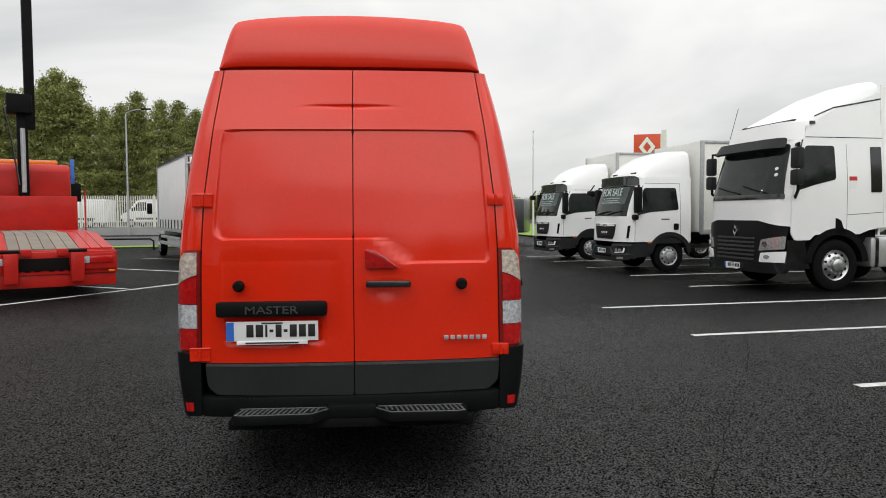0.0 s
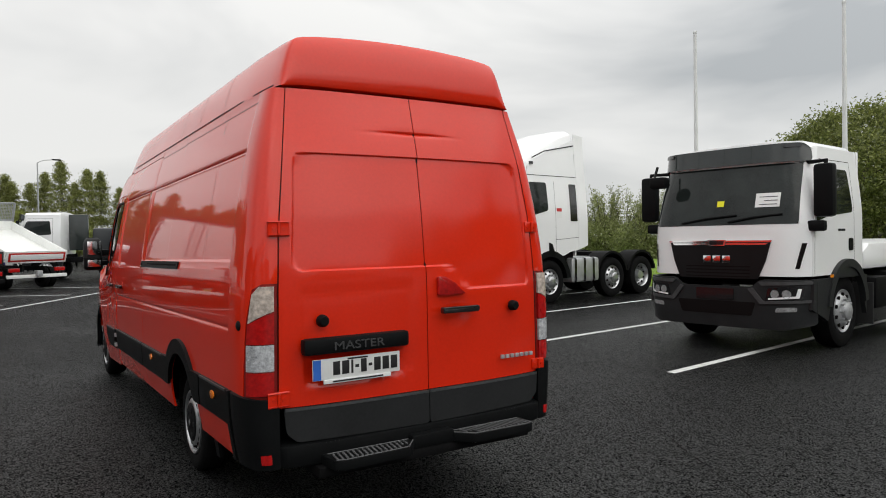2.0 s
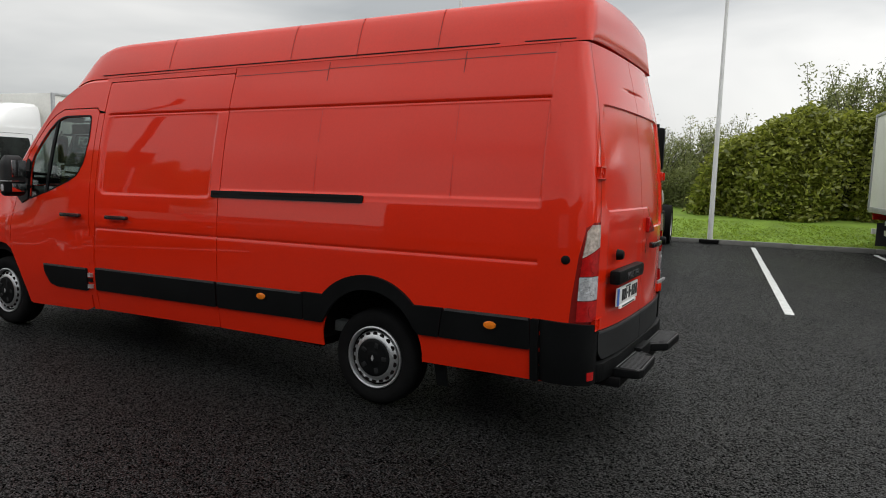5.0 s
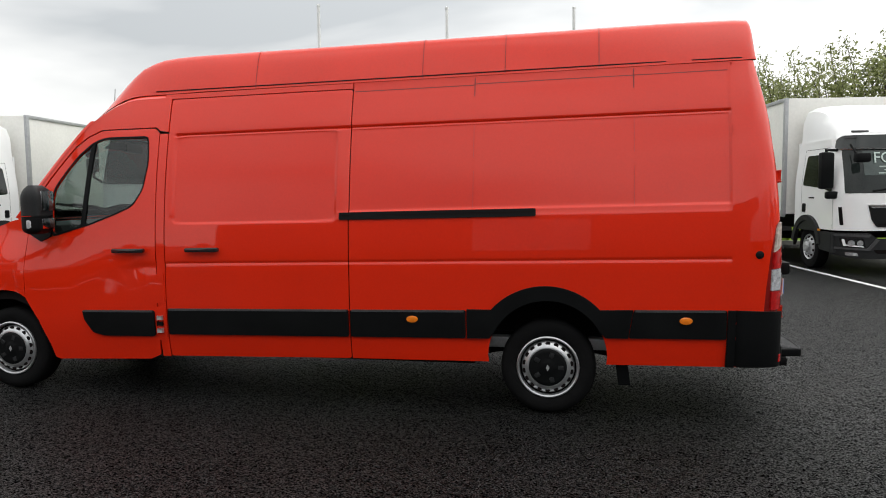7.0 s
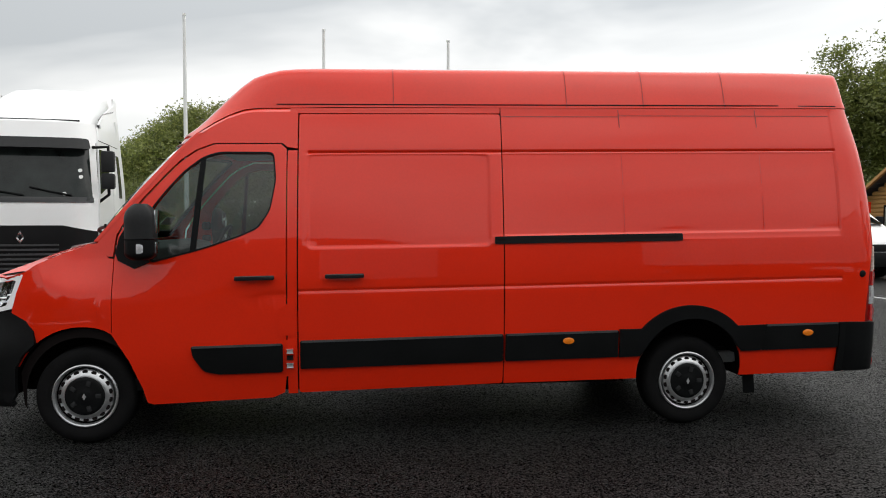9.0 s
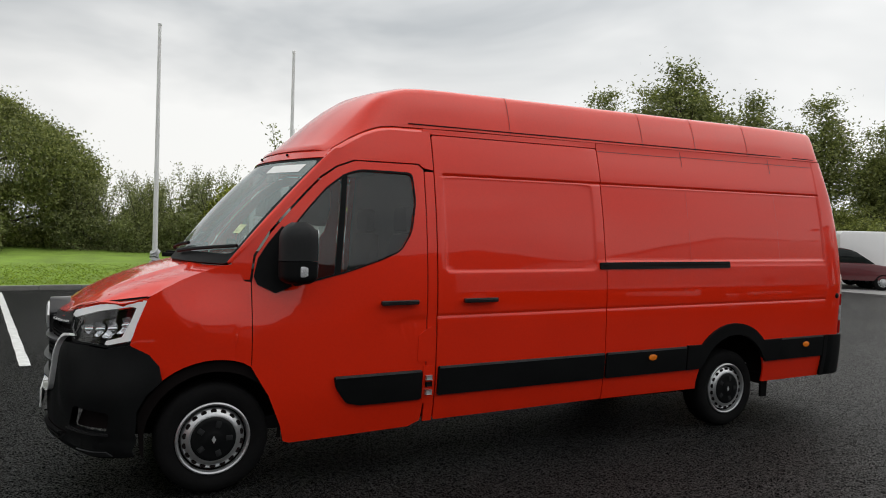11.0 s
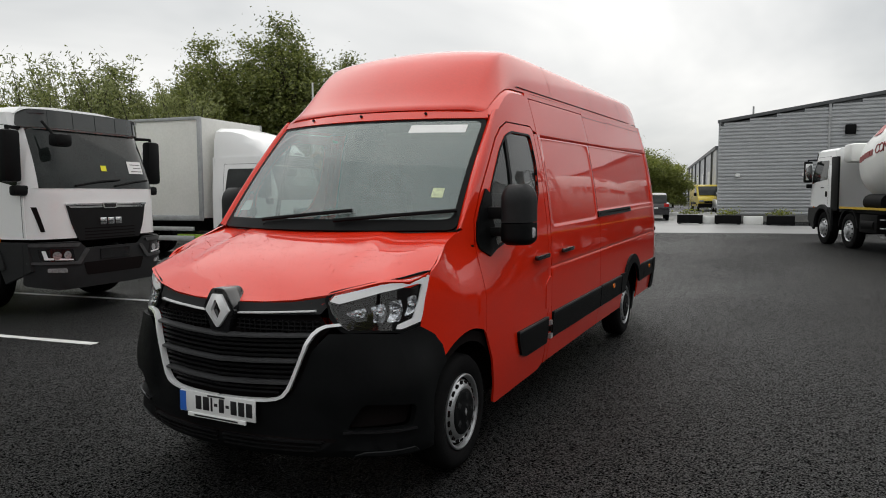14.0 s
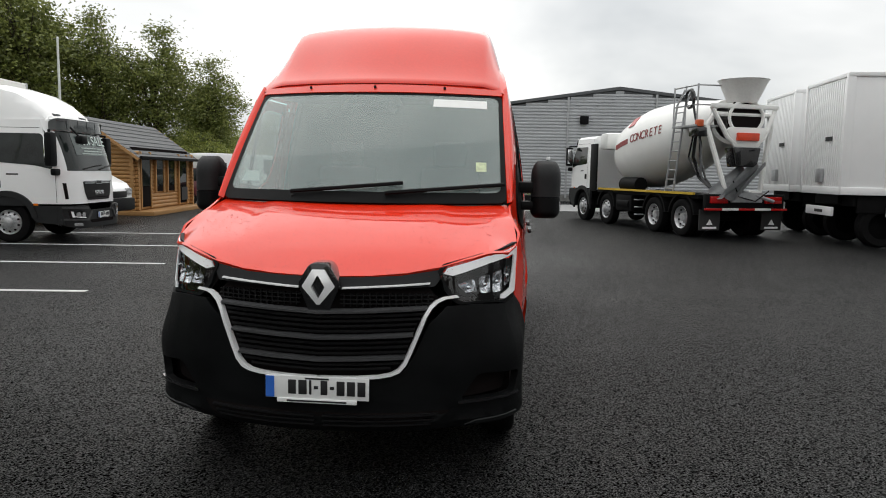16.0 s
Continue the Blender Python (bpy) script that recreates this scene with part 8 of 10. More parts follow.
def tipper(m, label, bodym, insidem, angle, length, tail_label, cage=False, w=1.05):
    t = thing("tipper_lorry", m, label, "lorry", "tipper lorries")
    B = Matrix.Translation((0, 0.1, 0.98)) @ Matrix.Rotation(radians(angle), 4, "X")
    def P(name, bm, m_, lab=""):
        bm.transform(B)
        return part(name, bm, m_, t, lab)
    P("bed_floor", box(bmesh.new(), -w, w, 0.0, length, 0.0, 0.06, 0.01), insidem, "tipped load bed")
    for sg in (-1, 1):
        P("bed_side", box(bmesh.new(), sg * w - 0.025, sg * w + 0.025, 0.0, length, 0.0, 0.38, 0.01), bodym)
        P("side_rail", box(bmesh.new(), sg * (w + 0.03) - 0.015, sg * (w + 0.03) + 0.015, 0.0, length, 0.10, 0.14, 0.005), GALV if not cage else bodym)
    P("tailgate", box(bmesh.new(), -w, w, -0.05, 0.0, -0.04, 0.40, 0.015), bodym, tail_label)
    P("tailgate_frame", box(bmesh.new(), -w + 0.06, w - 0.06, -0.065, -0.045, 0.03, 0.34, 0.01), REDT)
    P("tailgate_panel", box(bmesh.new(), -w + 0.13, w - 0.13, -0.075, -0.06, 0.085, 0.285, 0.01), bodym if not cage else WHITE)
    P("headboard", box(bmesh.new(), -w, w, length - 0.05, length, 0.0, 1.35 if not cage else 0.42, 0.01), bodym)
    if cage:
        bm = bmesh.new()
        for k in range(4):
            x = -w + 2 * w * k / 3
            box(bm, x - 0.03, x + 0.03, length - 0.06, length, 0.4, 1.15)
        for z in (0.42, 1.12):
            box(bm, -w, w, length - 0.06, length, z, z + 0.05)
        c = P("cage_frame", bm, GALV, "pale steel mesh cage")
        bm = bmesh.new()
        for k in range(36):
            x = -w + 2 * w * k / 36
            box(bm, x - 0.006, x + 0.006, length - 0.04, length - 0.02, 0.45, 1.12)
        for k in range(11):
            box(bm, -w, w, length - 0.04, length - 0.02, 0.47 + 0.06 * k, 0.482 + 0.06 * k)
        P("cage_mesh", bm, GALV)
    for sg in (-1, 1):
        part("frame_rail", box(bmesh.new(), sg * 0.40 - 0.04, sg * 0.40 + 0.04, 0.2, length + 1.5, 0.62, 0.80), FRAMEBLK, t)
        truck_wheel(t, 1.0, 0.95, 0.38, sg, True)
        truck_wheel(t, 0.98, length + 0.9, 0.38, sg)
        part("rear_lamp", box(bmesh.new(), sg * 0.80 - 0.18, sg * 0.80 + 0.18, -0.02, 0.08, 0.62, 0.76, 0.02), REDL, t)
    part("under_run_bar", box(bmesh.new(), -w, w, -0.02, 0.08, 0.40, 0.52, 0.015), WHITEW if cage else FRAMEBLK, t)
    part("tow_hitch", box(bmesh.new(), -0.10, 0.10, -0.18, 0.1, 0.45, 0.66, 0.03), GALV, t)
    part("cab", box(bmesh.new(), -0.98, 0.98, length + 0.2, length + 1.9, 0.6, 2.2, 0.14), WHITE if not cage else mat("dark_blue_cab", (0.03, 0.03, 0.14), 0.35, var=0.1), t)
    part("tip_ram", cyl(bmesh.new(), (0, 1.2, 0.8), (0, 1.9, 1.0 + 1.9 * math.sin(radians(angle))), 0.07, seg=10), CHROME, t)


tipper(rear_at(-2.75, 21.9), "black tipper lorry with its bed raised a little", TIPB, TIPB, 4, 3.6, "black tailgate with a red frame")
tipper(rear_at(-0.75, 25.6), "white tipper lorry with raised bed and mesh cage", WHITEW, WHITEW, 17, 4.0, "white dropside tailgate", True)
t = thing("tractor_unit", pose(0.2, 32.5, 0, 0, 0, 70), "white tractor unit seen from behind", "lorry")
man_cab(t, zs=0.15)
chassis(t, -0.5, -4.8, 0.5, [(-2.6, False), (-3.9, True)])
part("air_deflector", box(bmesh.new(), -0.2, -0.05, -1.5, -0.7, 1.3, 2.9, 0.04), VISOR, t)
t = thing("dark_box_van", pose(4.2, 34.5, 0, 0, 0, 70), "dark grey box van parked in the row", "van")
part("body", box(bmesh.new(), -1.05, 1.05, -3.6, 2.0, 0.55, 2.35, 0.15), mat("dark_grey_paint", (0.03, 0.033, 0.036), 0.3, var=0.1, coat=0.4), t)
part("windscreen", box(bmesh.new(), -0.9, 0.9, 1.85, 2.03, 1.45, 2.2, 0.05), DGLASS, t)
for sg in (-1, 1):
    for y in (-2.4, 1.2):
        truck_wheel(t, 1.03, y, 0.36, sg)

# red beavertail lorry with a loading crane
t = thing("crane_lorry", rear_at(-6.39, 9.97, 29), "red beavertail plant lorry with black loading crane", "lorry")
dk = part("deck_frame", prism(bmesh.new(), [(0.0, 0.42), (0.0, 0.90), (2.4, 1.16), (6.4, 1.16), (6.4, 0.92), (2.4, 0.86)], -1.25, 1.25, "x", 0.02), REDT, t)
for k in range(12):
    x = -1.18 + 0.2 * k
    z = lambda y: 0.908 + (0.26 * y / 2.4 if y < 2.4 else 0.26)
    bm = bmesh.new()
    for y0, y1 in ((0.05, 2.4), (2.4, 6.3)):
        a = [bm.verts.new((x + q, y, z(y) + 0.02)) for q, y in ((0, y0), (0.185, y0), (0.185, y1), (0, y1))]
        bm.faces.new(a)
    r_ = bmesh.ops.extrude_face_region(bm, geom=bm.faces[:])
    for g in r_["geom"]:
        if isinstance(g, bmesh.types.BMVert):
            g.co.z -= 0.03
    bmesh.ops.recalc_face_normals(bm, faces=bm.faces[:])
    part("deck_board", bm, WOODD if 2 < k < 9 else REDT, t)
part("rear_beam", box(bmesh.new(), -1.27, 1.27, -0.10, 0.10, 0.44, 0.88, 0.02), REDT, t)
for sg in (-1, 1):
    part("lamp_housing", box(bmesh.new(), sg * 0.95 - 0.28, sg * 0.95 + 0.28, -0.14, -0.08, 0.52, 0.84, 0.02), REDT, t)
    part("tail_lamp", box(bmesh.new(), sg * 0.97 - 0.20, sg * 0.97 + 0.22, -0.165, -0.135, 0.64, 0.78, 0.015), REDL, t, "red tail lamp with clear inner lens")
    part("reverse_lamp", box(bmesh.new(), sg * 0.72 - 0.05, sg * 0.72 + 0.05, -0.168, -0.135, 0.64, 0.78, 0.02), WHITEL, t)
    part("ramp_leg", box(bmesh.new(), sg * 0.55 - 0.12, sg * 0.55 + 0.12, -0.28, -0.10, 0.30, 0.86, 0.04), REDT, t)
    part("side_marker", box(bmesh.new(), sg * 1.16 - 0.05, sg * 1.16 + 0.05, -0.15, -0.12, 0.46, 0.50, 0.005), AMBER, t)
    for q in range(3):
        part("beam_pocket", box(bmesh.new(), sg * (0.12 + 0.16 * q) - 0.05, sg * (0.12 + 0.16 * q) + 0.05, -0.106, -0.09, 0.50, 0.62, 0.004), SEAM, t)
    part("hinge_pin", cyl(bmesh.new(), (sg * 0.40, -0.2, 0.9), (sg * 0.72, -0.2, 0.9), 0.03, seg=10), FRAMEBLK, t)
    part("ramp_hinge", box(bmesh.new(), sg * 0.30 - 0.09, sg * 0.30 + 0.09, -0.18, -0.08, 0.80, 0.94, 0.02), REDT, t)
    for y in (2.6, 4.0):
        truck_wheel(t, 1.22, y, 0.48, sg, True)
    truck_wheel(t, 1.2, 8.4, 0.48, sg)
part("lower_beam", box(bmesh.new(), -1.25, 1.25, -0.06, 0.06, 0.20, 0.44, 0.02), REDT, t)
part("rear_bar", box(bmesh.new(), -0.42, 0.42, -0.12, -0.08, 0.52, 0.76, 0.01), SEAM, t)
part("headboard", box(bmesh.new(), -1.25, 1.25, 6.35, 6.50, 1.16, 2.10, 0.02), REDT, t, "red steel headboard")
part("cab", prism(bmesh.new(), [(6.85, 0.8), (6.85, 2.85), (7.05, 3.0), (8.65, 3.0), (9.25, 2.1), (9.35, 0.8)], -1.15, 1.15, "x", 0.08), REDT, t, "red lorry cab")
part("beacon_bar", box(bmesh.new(), -0.9, 0.9, 7.55, 7.85, 3.0, 3.15, 0.05), AMBER, t)
part("crane_base", box(bmesh.new(), -0.15, 0.45, 6.50, 6.85, 1.2, 2.0, 0.03), FRAMEBLK, t)
part("crane_post", box(bmesh.new(), -0.12, 0.14, 6.53, 6.81, 1.9, 4.7, 0.03), FRAMEBLK, t, "black crane post")
part("crane_ram", cyl(bmesh.new(), (0.01, 6.45, 2.2), (0.01, 6.45, 3.9), 0.06, seg=10), GALV, t)
part("crane_boom", box(bmesh.new(), 0.08, 0.32, 6.5, 6.85, 3.9, 8.4, 0.03), FRAMEBLK, t, "folded black crane boom")
part("crane_head", box(bmesh.new(), -0.35, 0.25, 6.35, 6.95, 4.3, 4.8, 0.05), FRAMEBLK, t)
part("crane_hose", tube(bmesh.new(), [Vector((-0.2, 6.45, 4.6)), Vector((-0.4, 6.35, 4.4)), Vector((-0.25, 6.45, 3.6)), Vector((-0.1, 6.45, 2.4))], 0.025, 6), GLOSSB, t)
part("marker_post", tube(bmesh.new(), [Vector((1.2, 4.2, 1.2)), Vector((1.2, 4.2, 2.2))], 0.02, 6), REDT, t)

part("cab_mirror", box(bmesh.new(), 1.35, 1.62, 8.9, 9.0, 2.0, 2.55, 0.03), FRAMEBLK, t)
part("blue_pennant", box(bmesh.new(), 1.36, 1.46, 9.02, 9.05, 2.5, 3.3, 0.01), PLATEB, t)

# fence, lamp columns, far vans, tube barrier, road grass
PAL = mat("galvanised_palisade", (0.66, 0.66, 0.60), 0.6, 0.0, var=0.12, vscale=3)
fn_ = thing("palisade_fence", pose(-46, 50.5, 0.6, 0, 0, 8), "pale galvanised palisade security fence", "fence")
bm = bmesh.new()
for k in range(230):
    box(bm, k * 0.165, k * 0.165 + 0.07, -0.01, 0.01, 0.05, 2.55)
tagged(part("paling", bm, PAL, fn_, smooth=0), kind="stuff")
for k in range(14):
    part("fence_post", box(bmesh.new(), k * 2.75 - 0.05, k * 2.75 + 0.05, 0.02, 0.12, 0, 2.6), PAL, fn_)
for z in (0.45, 2.1):
    part("fence_rail", box(bmesh.new(), 0, 38, 0.01, 0.05, z, z + 0.05), PAL, fn_)
fb_ = part("far_bank", box(bmesh.new(), -0.4, 46, -0.35, 40, -0.1, 0.6), CONCRETE)
fb_.matrix_world = pose(-46, 50.5, 0, 0, 0, 8)
tagged(fb_, "raised pale concrete strip under the fence", "paving", kind="structure")
sheet("far_road", [(-70, 33.5), (-8.0, 33.5), (-6.0, 50), (-70, 46)], 0.012, mat("worn_road", (0.075, 0.077, 0.08), 0.6, var=0.2, vscale=0.4, fine=8), label="grey access road beyond the yard", category="road")
sheet("roadside_grass", [(-26, 29.0), (-8.6, 31.2), (-8.2, 33.0), (-26, 31.0)], 0.05, GRASS, label="narrow grass strip by the road", category="grass")
tb = thing("tube_barrier", pose(-13.4, 28.6, 0, 0, 0, 4), "low black tubular hoop barrier", "barrier")
part("hoop", tube(bmesh.new(), [Vector(p) for p in ((0, 0, 0), (0.0, 0, 0.40), (0.15, 0, 0.5), (2.75, 0, 0.5), (2.9, 0, 0.40), (2.9, 0, 0))], 0.04, 8), FRAMEBLK, tb)


def lamp_column(x, y, h, turn=0, label="grey street lamp column with a single arm"):
    t = thing("street_lamp", pose(x, y, 0, 0, 0, turn), label, "street lamp", "street lamps")
    part("column", cyl(bmesh.new(), (0, 0, 0), (0, 0, h), 0.09, 0.05, 10), GALV, t)
    part("arm", tube(bmesh.new(), [Vector((0, 0, h)), Vector((0.5, 0, h + 0.25)), Vector((1.3, 0, h + 0.35))], 0.035, 6), GALV, t)
    part("lamp_head", box(bmesh.new(), 1.2, 1.95, -0.12, 0.12, h + 0.30, h + 0.42, 0.05), FRAMEBLK, t)


lamp_column(-20.5, 53.5, 9.6)
lamp_column(1.5, 70, 9.0, 10)


def far_van(x, y, turn, label, body=WHITE, name="parked_van", h=2.3, ln=5.4, z=0.0):
    t = thing(name, pose(x, y, z, 0, 0, turn), label, "van", "parked vans")
    pr = [(-ln / 2, 0.40), (-ln / 2 - 0.02, h - 0.15), (-ln / 2 + 0.1, h), (ln * 0.14, h), (ln * 0.24, h - 0.10), (ln * 0.37, 1.35), (ln * 0.47, 1.12), (ln / 2, 0.92), (ln / 2 + 0.02, 0.40)]
    part("body", prism(bmesh.new(), pr, -0.97, 0.97, "x", 0.07), body, t)
    part("windscreen", prism(bmesh.new(), [(ln * 0.225, h - 0.12), (ln * 0.255, h - 0.16), (ln * 0.378, 1.40), (ln * 0.355, 1.36)], -0.84, 0.84, "x", 0.01), DGLASS, t)
    for sg in (-1, 1):
        part("side_window", prism(bmesh.new(), rounded([(ln * 0.08, 1.35), (ln * 0.31, 1.35), (ln * 0.215, h - 0.25), (ln * 0.08, h - 0.22)], 0.05), sg * 0.96, sg * 0.985, "x"), DGLASS, t)
        part("side_strip", box(bmesh.new(), sg * 0.975 - 0.015, sg * 0.975 + 0.015, -ln * 0.35, ln * 0.25, 0.62, 0.78, 0.005), BLACKP, t)
        part("headlamp", box(bmesh.new(), sg * 0.72 - 0.18, sg * 0.72 + 0.18, ln / 2 - 0.06, ln / 2 + 0.04, 0.80, 0.98, 0.03), LAMPG, t)
        part("mirror", box(bmesh.new(), sg * 1.1 - 0.1, sg * 1.1 + 0.1, ln * 0.28, ln * 0.30, 1.32, 1.6, 0.03), BLACKP, t)
        for y2 in (-ln * 0.28, ln * 0.33):
            truck_wheel(t, 0.985, y2, 0.34, sg, False, STEEL, 20)
    part("bumper", box(bmesh.new(), -0.99, 0.99, ln / 2 - 0.25, ln / 2 + 0.08, 0.34, 0.70, 0.06), BLACKP, t)
    part("grille", box(bmesh.new(), -0.5, 0.5, ln / 2 - 0.02, ln / 2 + 0.05, 0.72, 0.90, 0.02), GRILLE, t)
    return t


far_van(-19.4, 57.0, 80, "white van parked behind the fence", z=0.6)
far_van(-25.5, 56.2, 84, "white van parked behind the palisade fence", z=0.6)
far_van(4.6, -56.0, 15, "yellow van parked by the far building", body=mat("yellow_van_paint", (0.62, 0.47, 0.03), 0.4, var=0.08))
far_van(12.3, -23.4, 145, "white panel van parked at the yard entrance")
far_van(12.3, -8.2, 97, "small white van parked nose out beside the lorry", h=1.82, ln=4.4)


def car(x, y, turn, label, paint, name="car"):
    t = thing(name, pose(x, y, 0, 0, 0, turn), label, "car", "parked cars")
    low = [(-2.2, 0.35), (-2.25, 0.75), (-2.15, 1.0), (-1.4, 1.06), (0.9, 1.02), (1.7, 0.92), (2.15, 0.75), (2.2, 0.35)]
    part("body", prism(bmesh.new(), low, -0.9, 0.9, "x", 0.09), paint, t)
    part("cabin", prism(bmesh.new(), [(-2.05, 1.0), (-1.75, 1.48), (-1.2, 1.58), (-0.1, 1.58), (0.4, 1.48), (1.15, 1.0)], -0.76, 0.76, "x", 0.08), DGLASS, t)
    part("roof", prism(bmesh.new(), [(-1.7, 1.50), (-1.2, 1.60), (-0.1, 1.60), (0.35, 1.51), (-0.1, 1.55), (-1.2, 1.55)], -0.70, 0.70, "x", 0.01), paint, t)
    for sg in (-1, 1):
        for y2 in (-1.35, 1.35):
            truck_wheel(t, 0.90, y2, 0.33, sg, False, ALLOY, 20)
        part("tail_lamp", box(bmesh.new(), sg * 0.72 - 0.14, sg * 0.72 + 0.14, -2.27, -2.15, 0.80, 1.0, 0.03), REDL, t)
        part("headlamp", box(bmesh.new(), sg * 0.68 - 0.16, sg * 0.68 + 0.16, 2.05, 2.17, 0.68, 0.84, 0.03), LAMPG, t)
    part("number_plate", box(bmesh.new(), -0.26, 0.26, -2.285, -2.24, 0.70, 0.80), PLATEW, t)
    return t


DARKP = mat("black_car_paint", (0.012, 0.011, 0.014), 0.25, var=0.1, coat=0.6)
car(5.2, -34.0, -168, "black estate car waiting at the exit", DARKP)
car(12.6, -19.8, 145, "dark red pickup parked by the van", mat("maroon_paint", (0.10, 0.012, 0.016), 0.3, var=0.1, coat=0.5))
car(2.6, -52, 10, "silver car parked by the far building", mat("silver_paint", (0.45, 0.46, 0.47), 0.35, 0.4, var=0.1))
# pale wet concrete apron by the exit
ca = bmesh.new()
pts = [(-40, -25.5), (-8, -22.0), (6, -18.5), (40, -13), (60, -16), (30, -31), (14, -30), (9, -46), (3, -60), (1.4, -31), (-2, -27.5), (-40, -33)]
ca.faces.new([ca.verts.new((x, y, 0.006)) for x, y in pts])
bmesh.ops.recalc_face_normals(ca, faces=ca.faces[:])
for f_ in ca.faces:
    if f_.normal.z < 0:
        f_.normal_flip()
tagged(part("concrete_apron", ca, CONCRETE, smooth=0), "pale wet concrete roadway", "road", kind="structure")
sheet("exit_grass", [(10.6, -30.5), (24, -26), (40, -27), (40, -48), (11.5, -48)], 0.03, GRASS, label="grass beside the exit road", category="grass")

# ---- warehouse, far unit, hut ----
def clad_mat():
    m = mat("grey_cladding", (0.46, 0.475, 0.49), 0.45, 0.1, var=0.1, vscale=0.6, fine=12)
    return m


CLAD, CLADD = clad_mat(), mat("dark_trim", (0.09, 0.095, 0.10), 0.5, 0.2, var=0.1)
w = thing("warehouse", pose(1.35, -32.6, 0, 0, 0, 3), "grey ribbed metal-clad warehouse with low gable", "building", kind="structure")
L, EZ, PZ, PX = 19.0, 5.45, 6.65, 8.4
zt = lambda x: EZ + (PZ - EZ) * (x / PX if x < PX else (L - x) / (L - PX))
for k in range(34):
    z0 = 0.35 + 0.19 * k
    xa, xb = 0.0, L
    if z0 + 0.19 > EZ:
        q = (z0 + 0.19 - EZ) / (PZ - EZ)
        if q >= 1:
            break
        xa, xb = PX * q, L - (L - PX) * q
    bm = bmesh.new()
    pr = [(0.0, z0), (0.0, z0 + 0.055), (0.07, z0 + 0.075), (0.07, z0 + 0.14), (0.0, z0 + 0.19), (-0.03, z0 + 0.19), (-0.03, z0)]
    prism(bm, pr, -xb, -xa, "x")
    part("cladding_rib", bm, CLAD, w, smooth=0)
part("upper_gable", prism(bmesh.new(), [(0, EZ - 0.1), (-PX, PZ), (-L, EZ - 0.1)], -0.12, -0.03, "y"), CLADD, w)
part("eave_trim", prism(bmesh.new(), [(0.1, EZ), (-PX, PZ + 0.02), (-L - 0.1, EZ), (-L - 0.1, EZ + 0.16), (-PX, PZ + 0.20), (0.1, EZ + 0.16)], -0.10, 0.12, "y"), CLADD, w)
part("plinth", box(bmesh.new(), -L, 0, -0.1, 0.02, 0, 0.36), KERB, w)
part("side_wall", box(bmesh.new(), -0.05, 0.05, -30, -0.01, 0, EZ), CLAD, w)
part("side_wall", box(bmesh.new(), -L - 0.05, -L + 0.05, -30, -0.01, 0, EZ), CLAD, w)
part("roof", prism(bmesh.new(), [(0, EZ + 0.1), (-PX, PZ + 0.12), (-L, EZ + 0.1), (-PX, PZ - 0.1)], -30, -0.13, "y"), CLADD, w)
for x in (5.4, 10.6, 15.9):
    part("downpipe", box(bmesh.new(), -x - 0.06, -x + 0.06, 0.05, 0.12, 0.2, zt(x)), GALV, w)
wd = part("window", box(bmesh.new(), -8.0, -6.4, 0.02, 0.09, 1.65, 2.6, 0.01), DGLASS, w)
part("window_frame", box(bmesh.new(), -7.23, -7.17, 0.05, 0.11, 1.65, 2.6), CLADD, wd)
for x in (1.0, 4.3):
    part("wall_lamp", box(bmesh.new(), -x - 0.12, -x + 0.12, 0.05, 0.25, 2.45, 2.65, 0.05), PAPER, w)
part("flood_lamp", box(bmesh.new(), -6.6, -6.1, 0.05, 0.35, 4.6, 5.1, 0.06), FRAMEBLK, w)
part("roof_post", tube(bmesh.new(), [Vector((-1.7, -0.5, EZ)), Vector((-1.7, -0.5, EZ + 0.9))], 0.05, 6), GALV, w)
# second unit further back
u = thing("far_unit", pose(3.7, -55.4, 0, 0, 0, -80), "long grey industrial unit further down the road", "building", kind="structure")
for k in range(29):
    part("wall_sheet", box(bmesh.new(), 2.0 * k, 2.0 * k + 1.95, -0.06, 0.04, 0, 5.3 + 0.02 * (k % 2)), CLAD, u, smooth=0)
part("wall_core", box(bmesh.new(), 0, 58, -8, -0.07, 0, 5.25), CLADD, u)
part("eave", box(bmesh.new(), -0.2, 58, -0.2, 0.15, 5.3, 5.6), CLADD, u)
part("roof", box(bmesh.new(), -0.2, 58, -8, -0.21, 5.3, 5.5), CLADD, u)
for k in range(6):
    part("downpipe", box(bmesh.new(), 4 + 9 * k, 4.25 + 9 * k, 0.05, 0.2, 0.2, 5.3), CLADD, u)
    part("dock_door", box(bmesh.new(), 6.5 + 9 * k, 9.5 + 9 * k, 0.045, 0.10, 0.1, 3.6), DGLASS if k % 2 else CREAM, u)
YELP = mat("yellow_paint", (0.75, 0.62, 0.02), 0.35, var=0.06, coat=0.4)
def far_lorry(x, y, turn, paint, label):
    t = thing("far_lorry", pose(x, y, 0, 0, 0, turn), label, "lorry", "lorries down the road")
    part("cab", prism(bmesh.new(), [(2.2, 0.6), (2.25, 1.3), (1.9, 2.3), (1.6, 3.1), (-2.6, 3.1), (-2.6, 0.6)], -1.15, 1.15, "x", 0.1), paint, t)
    part("windscreen", prism(bmesh.new(), [(2.24, 1.40), (2.28, 1.42), (1.98, 2.25), (1.92, 2.22)], -1.0, 1.0, "x"), DGLASS, t)
    part("grille", box(bmesh.new(), -1.0, 1.0, 2.15, 2.3, 0.5, 1.0, 0.03), GRILLE, t)
    for sg in (-1, 1):
        truck_wheel(t, 1.1, 1.4, 0.45, sg, False, ALLOY, 16)
        truck_wheel(t, 1.1, -2.0, 0.45, sg, False, ALLOY, 16)
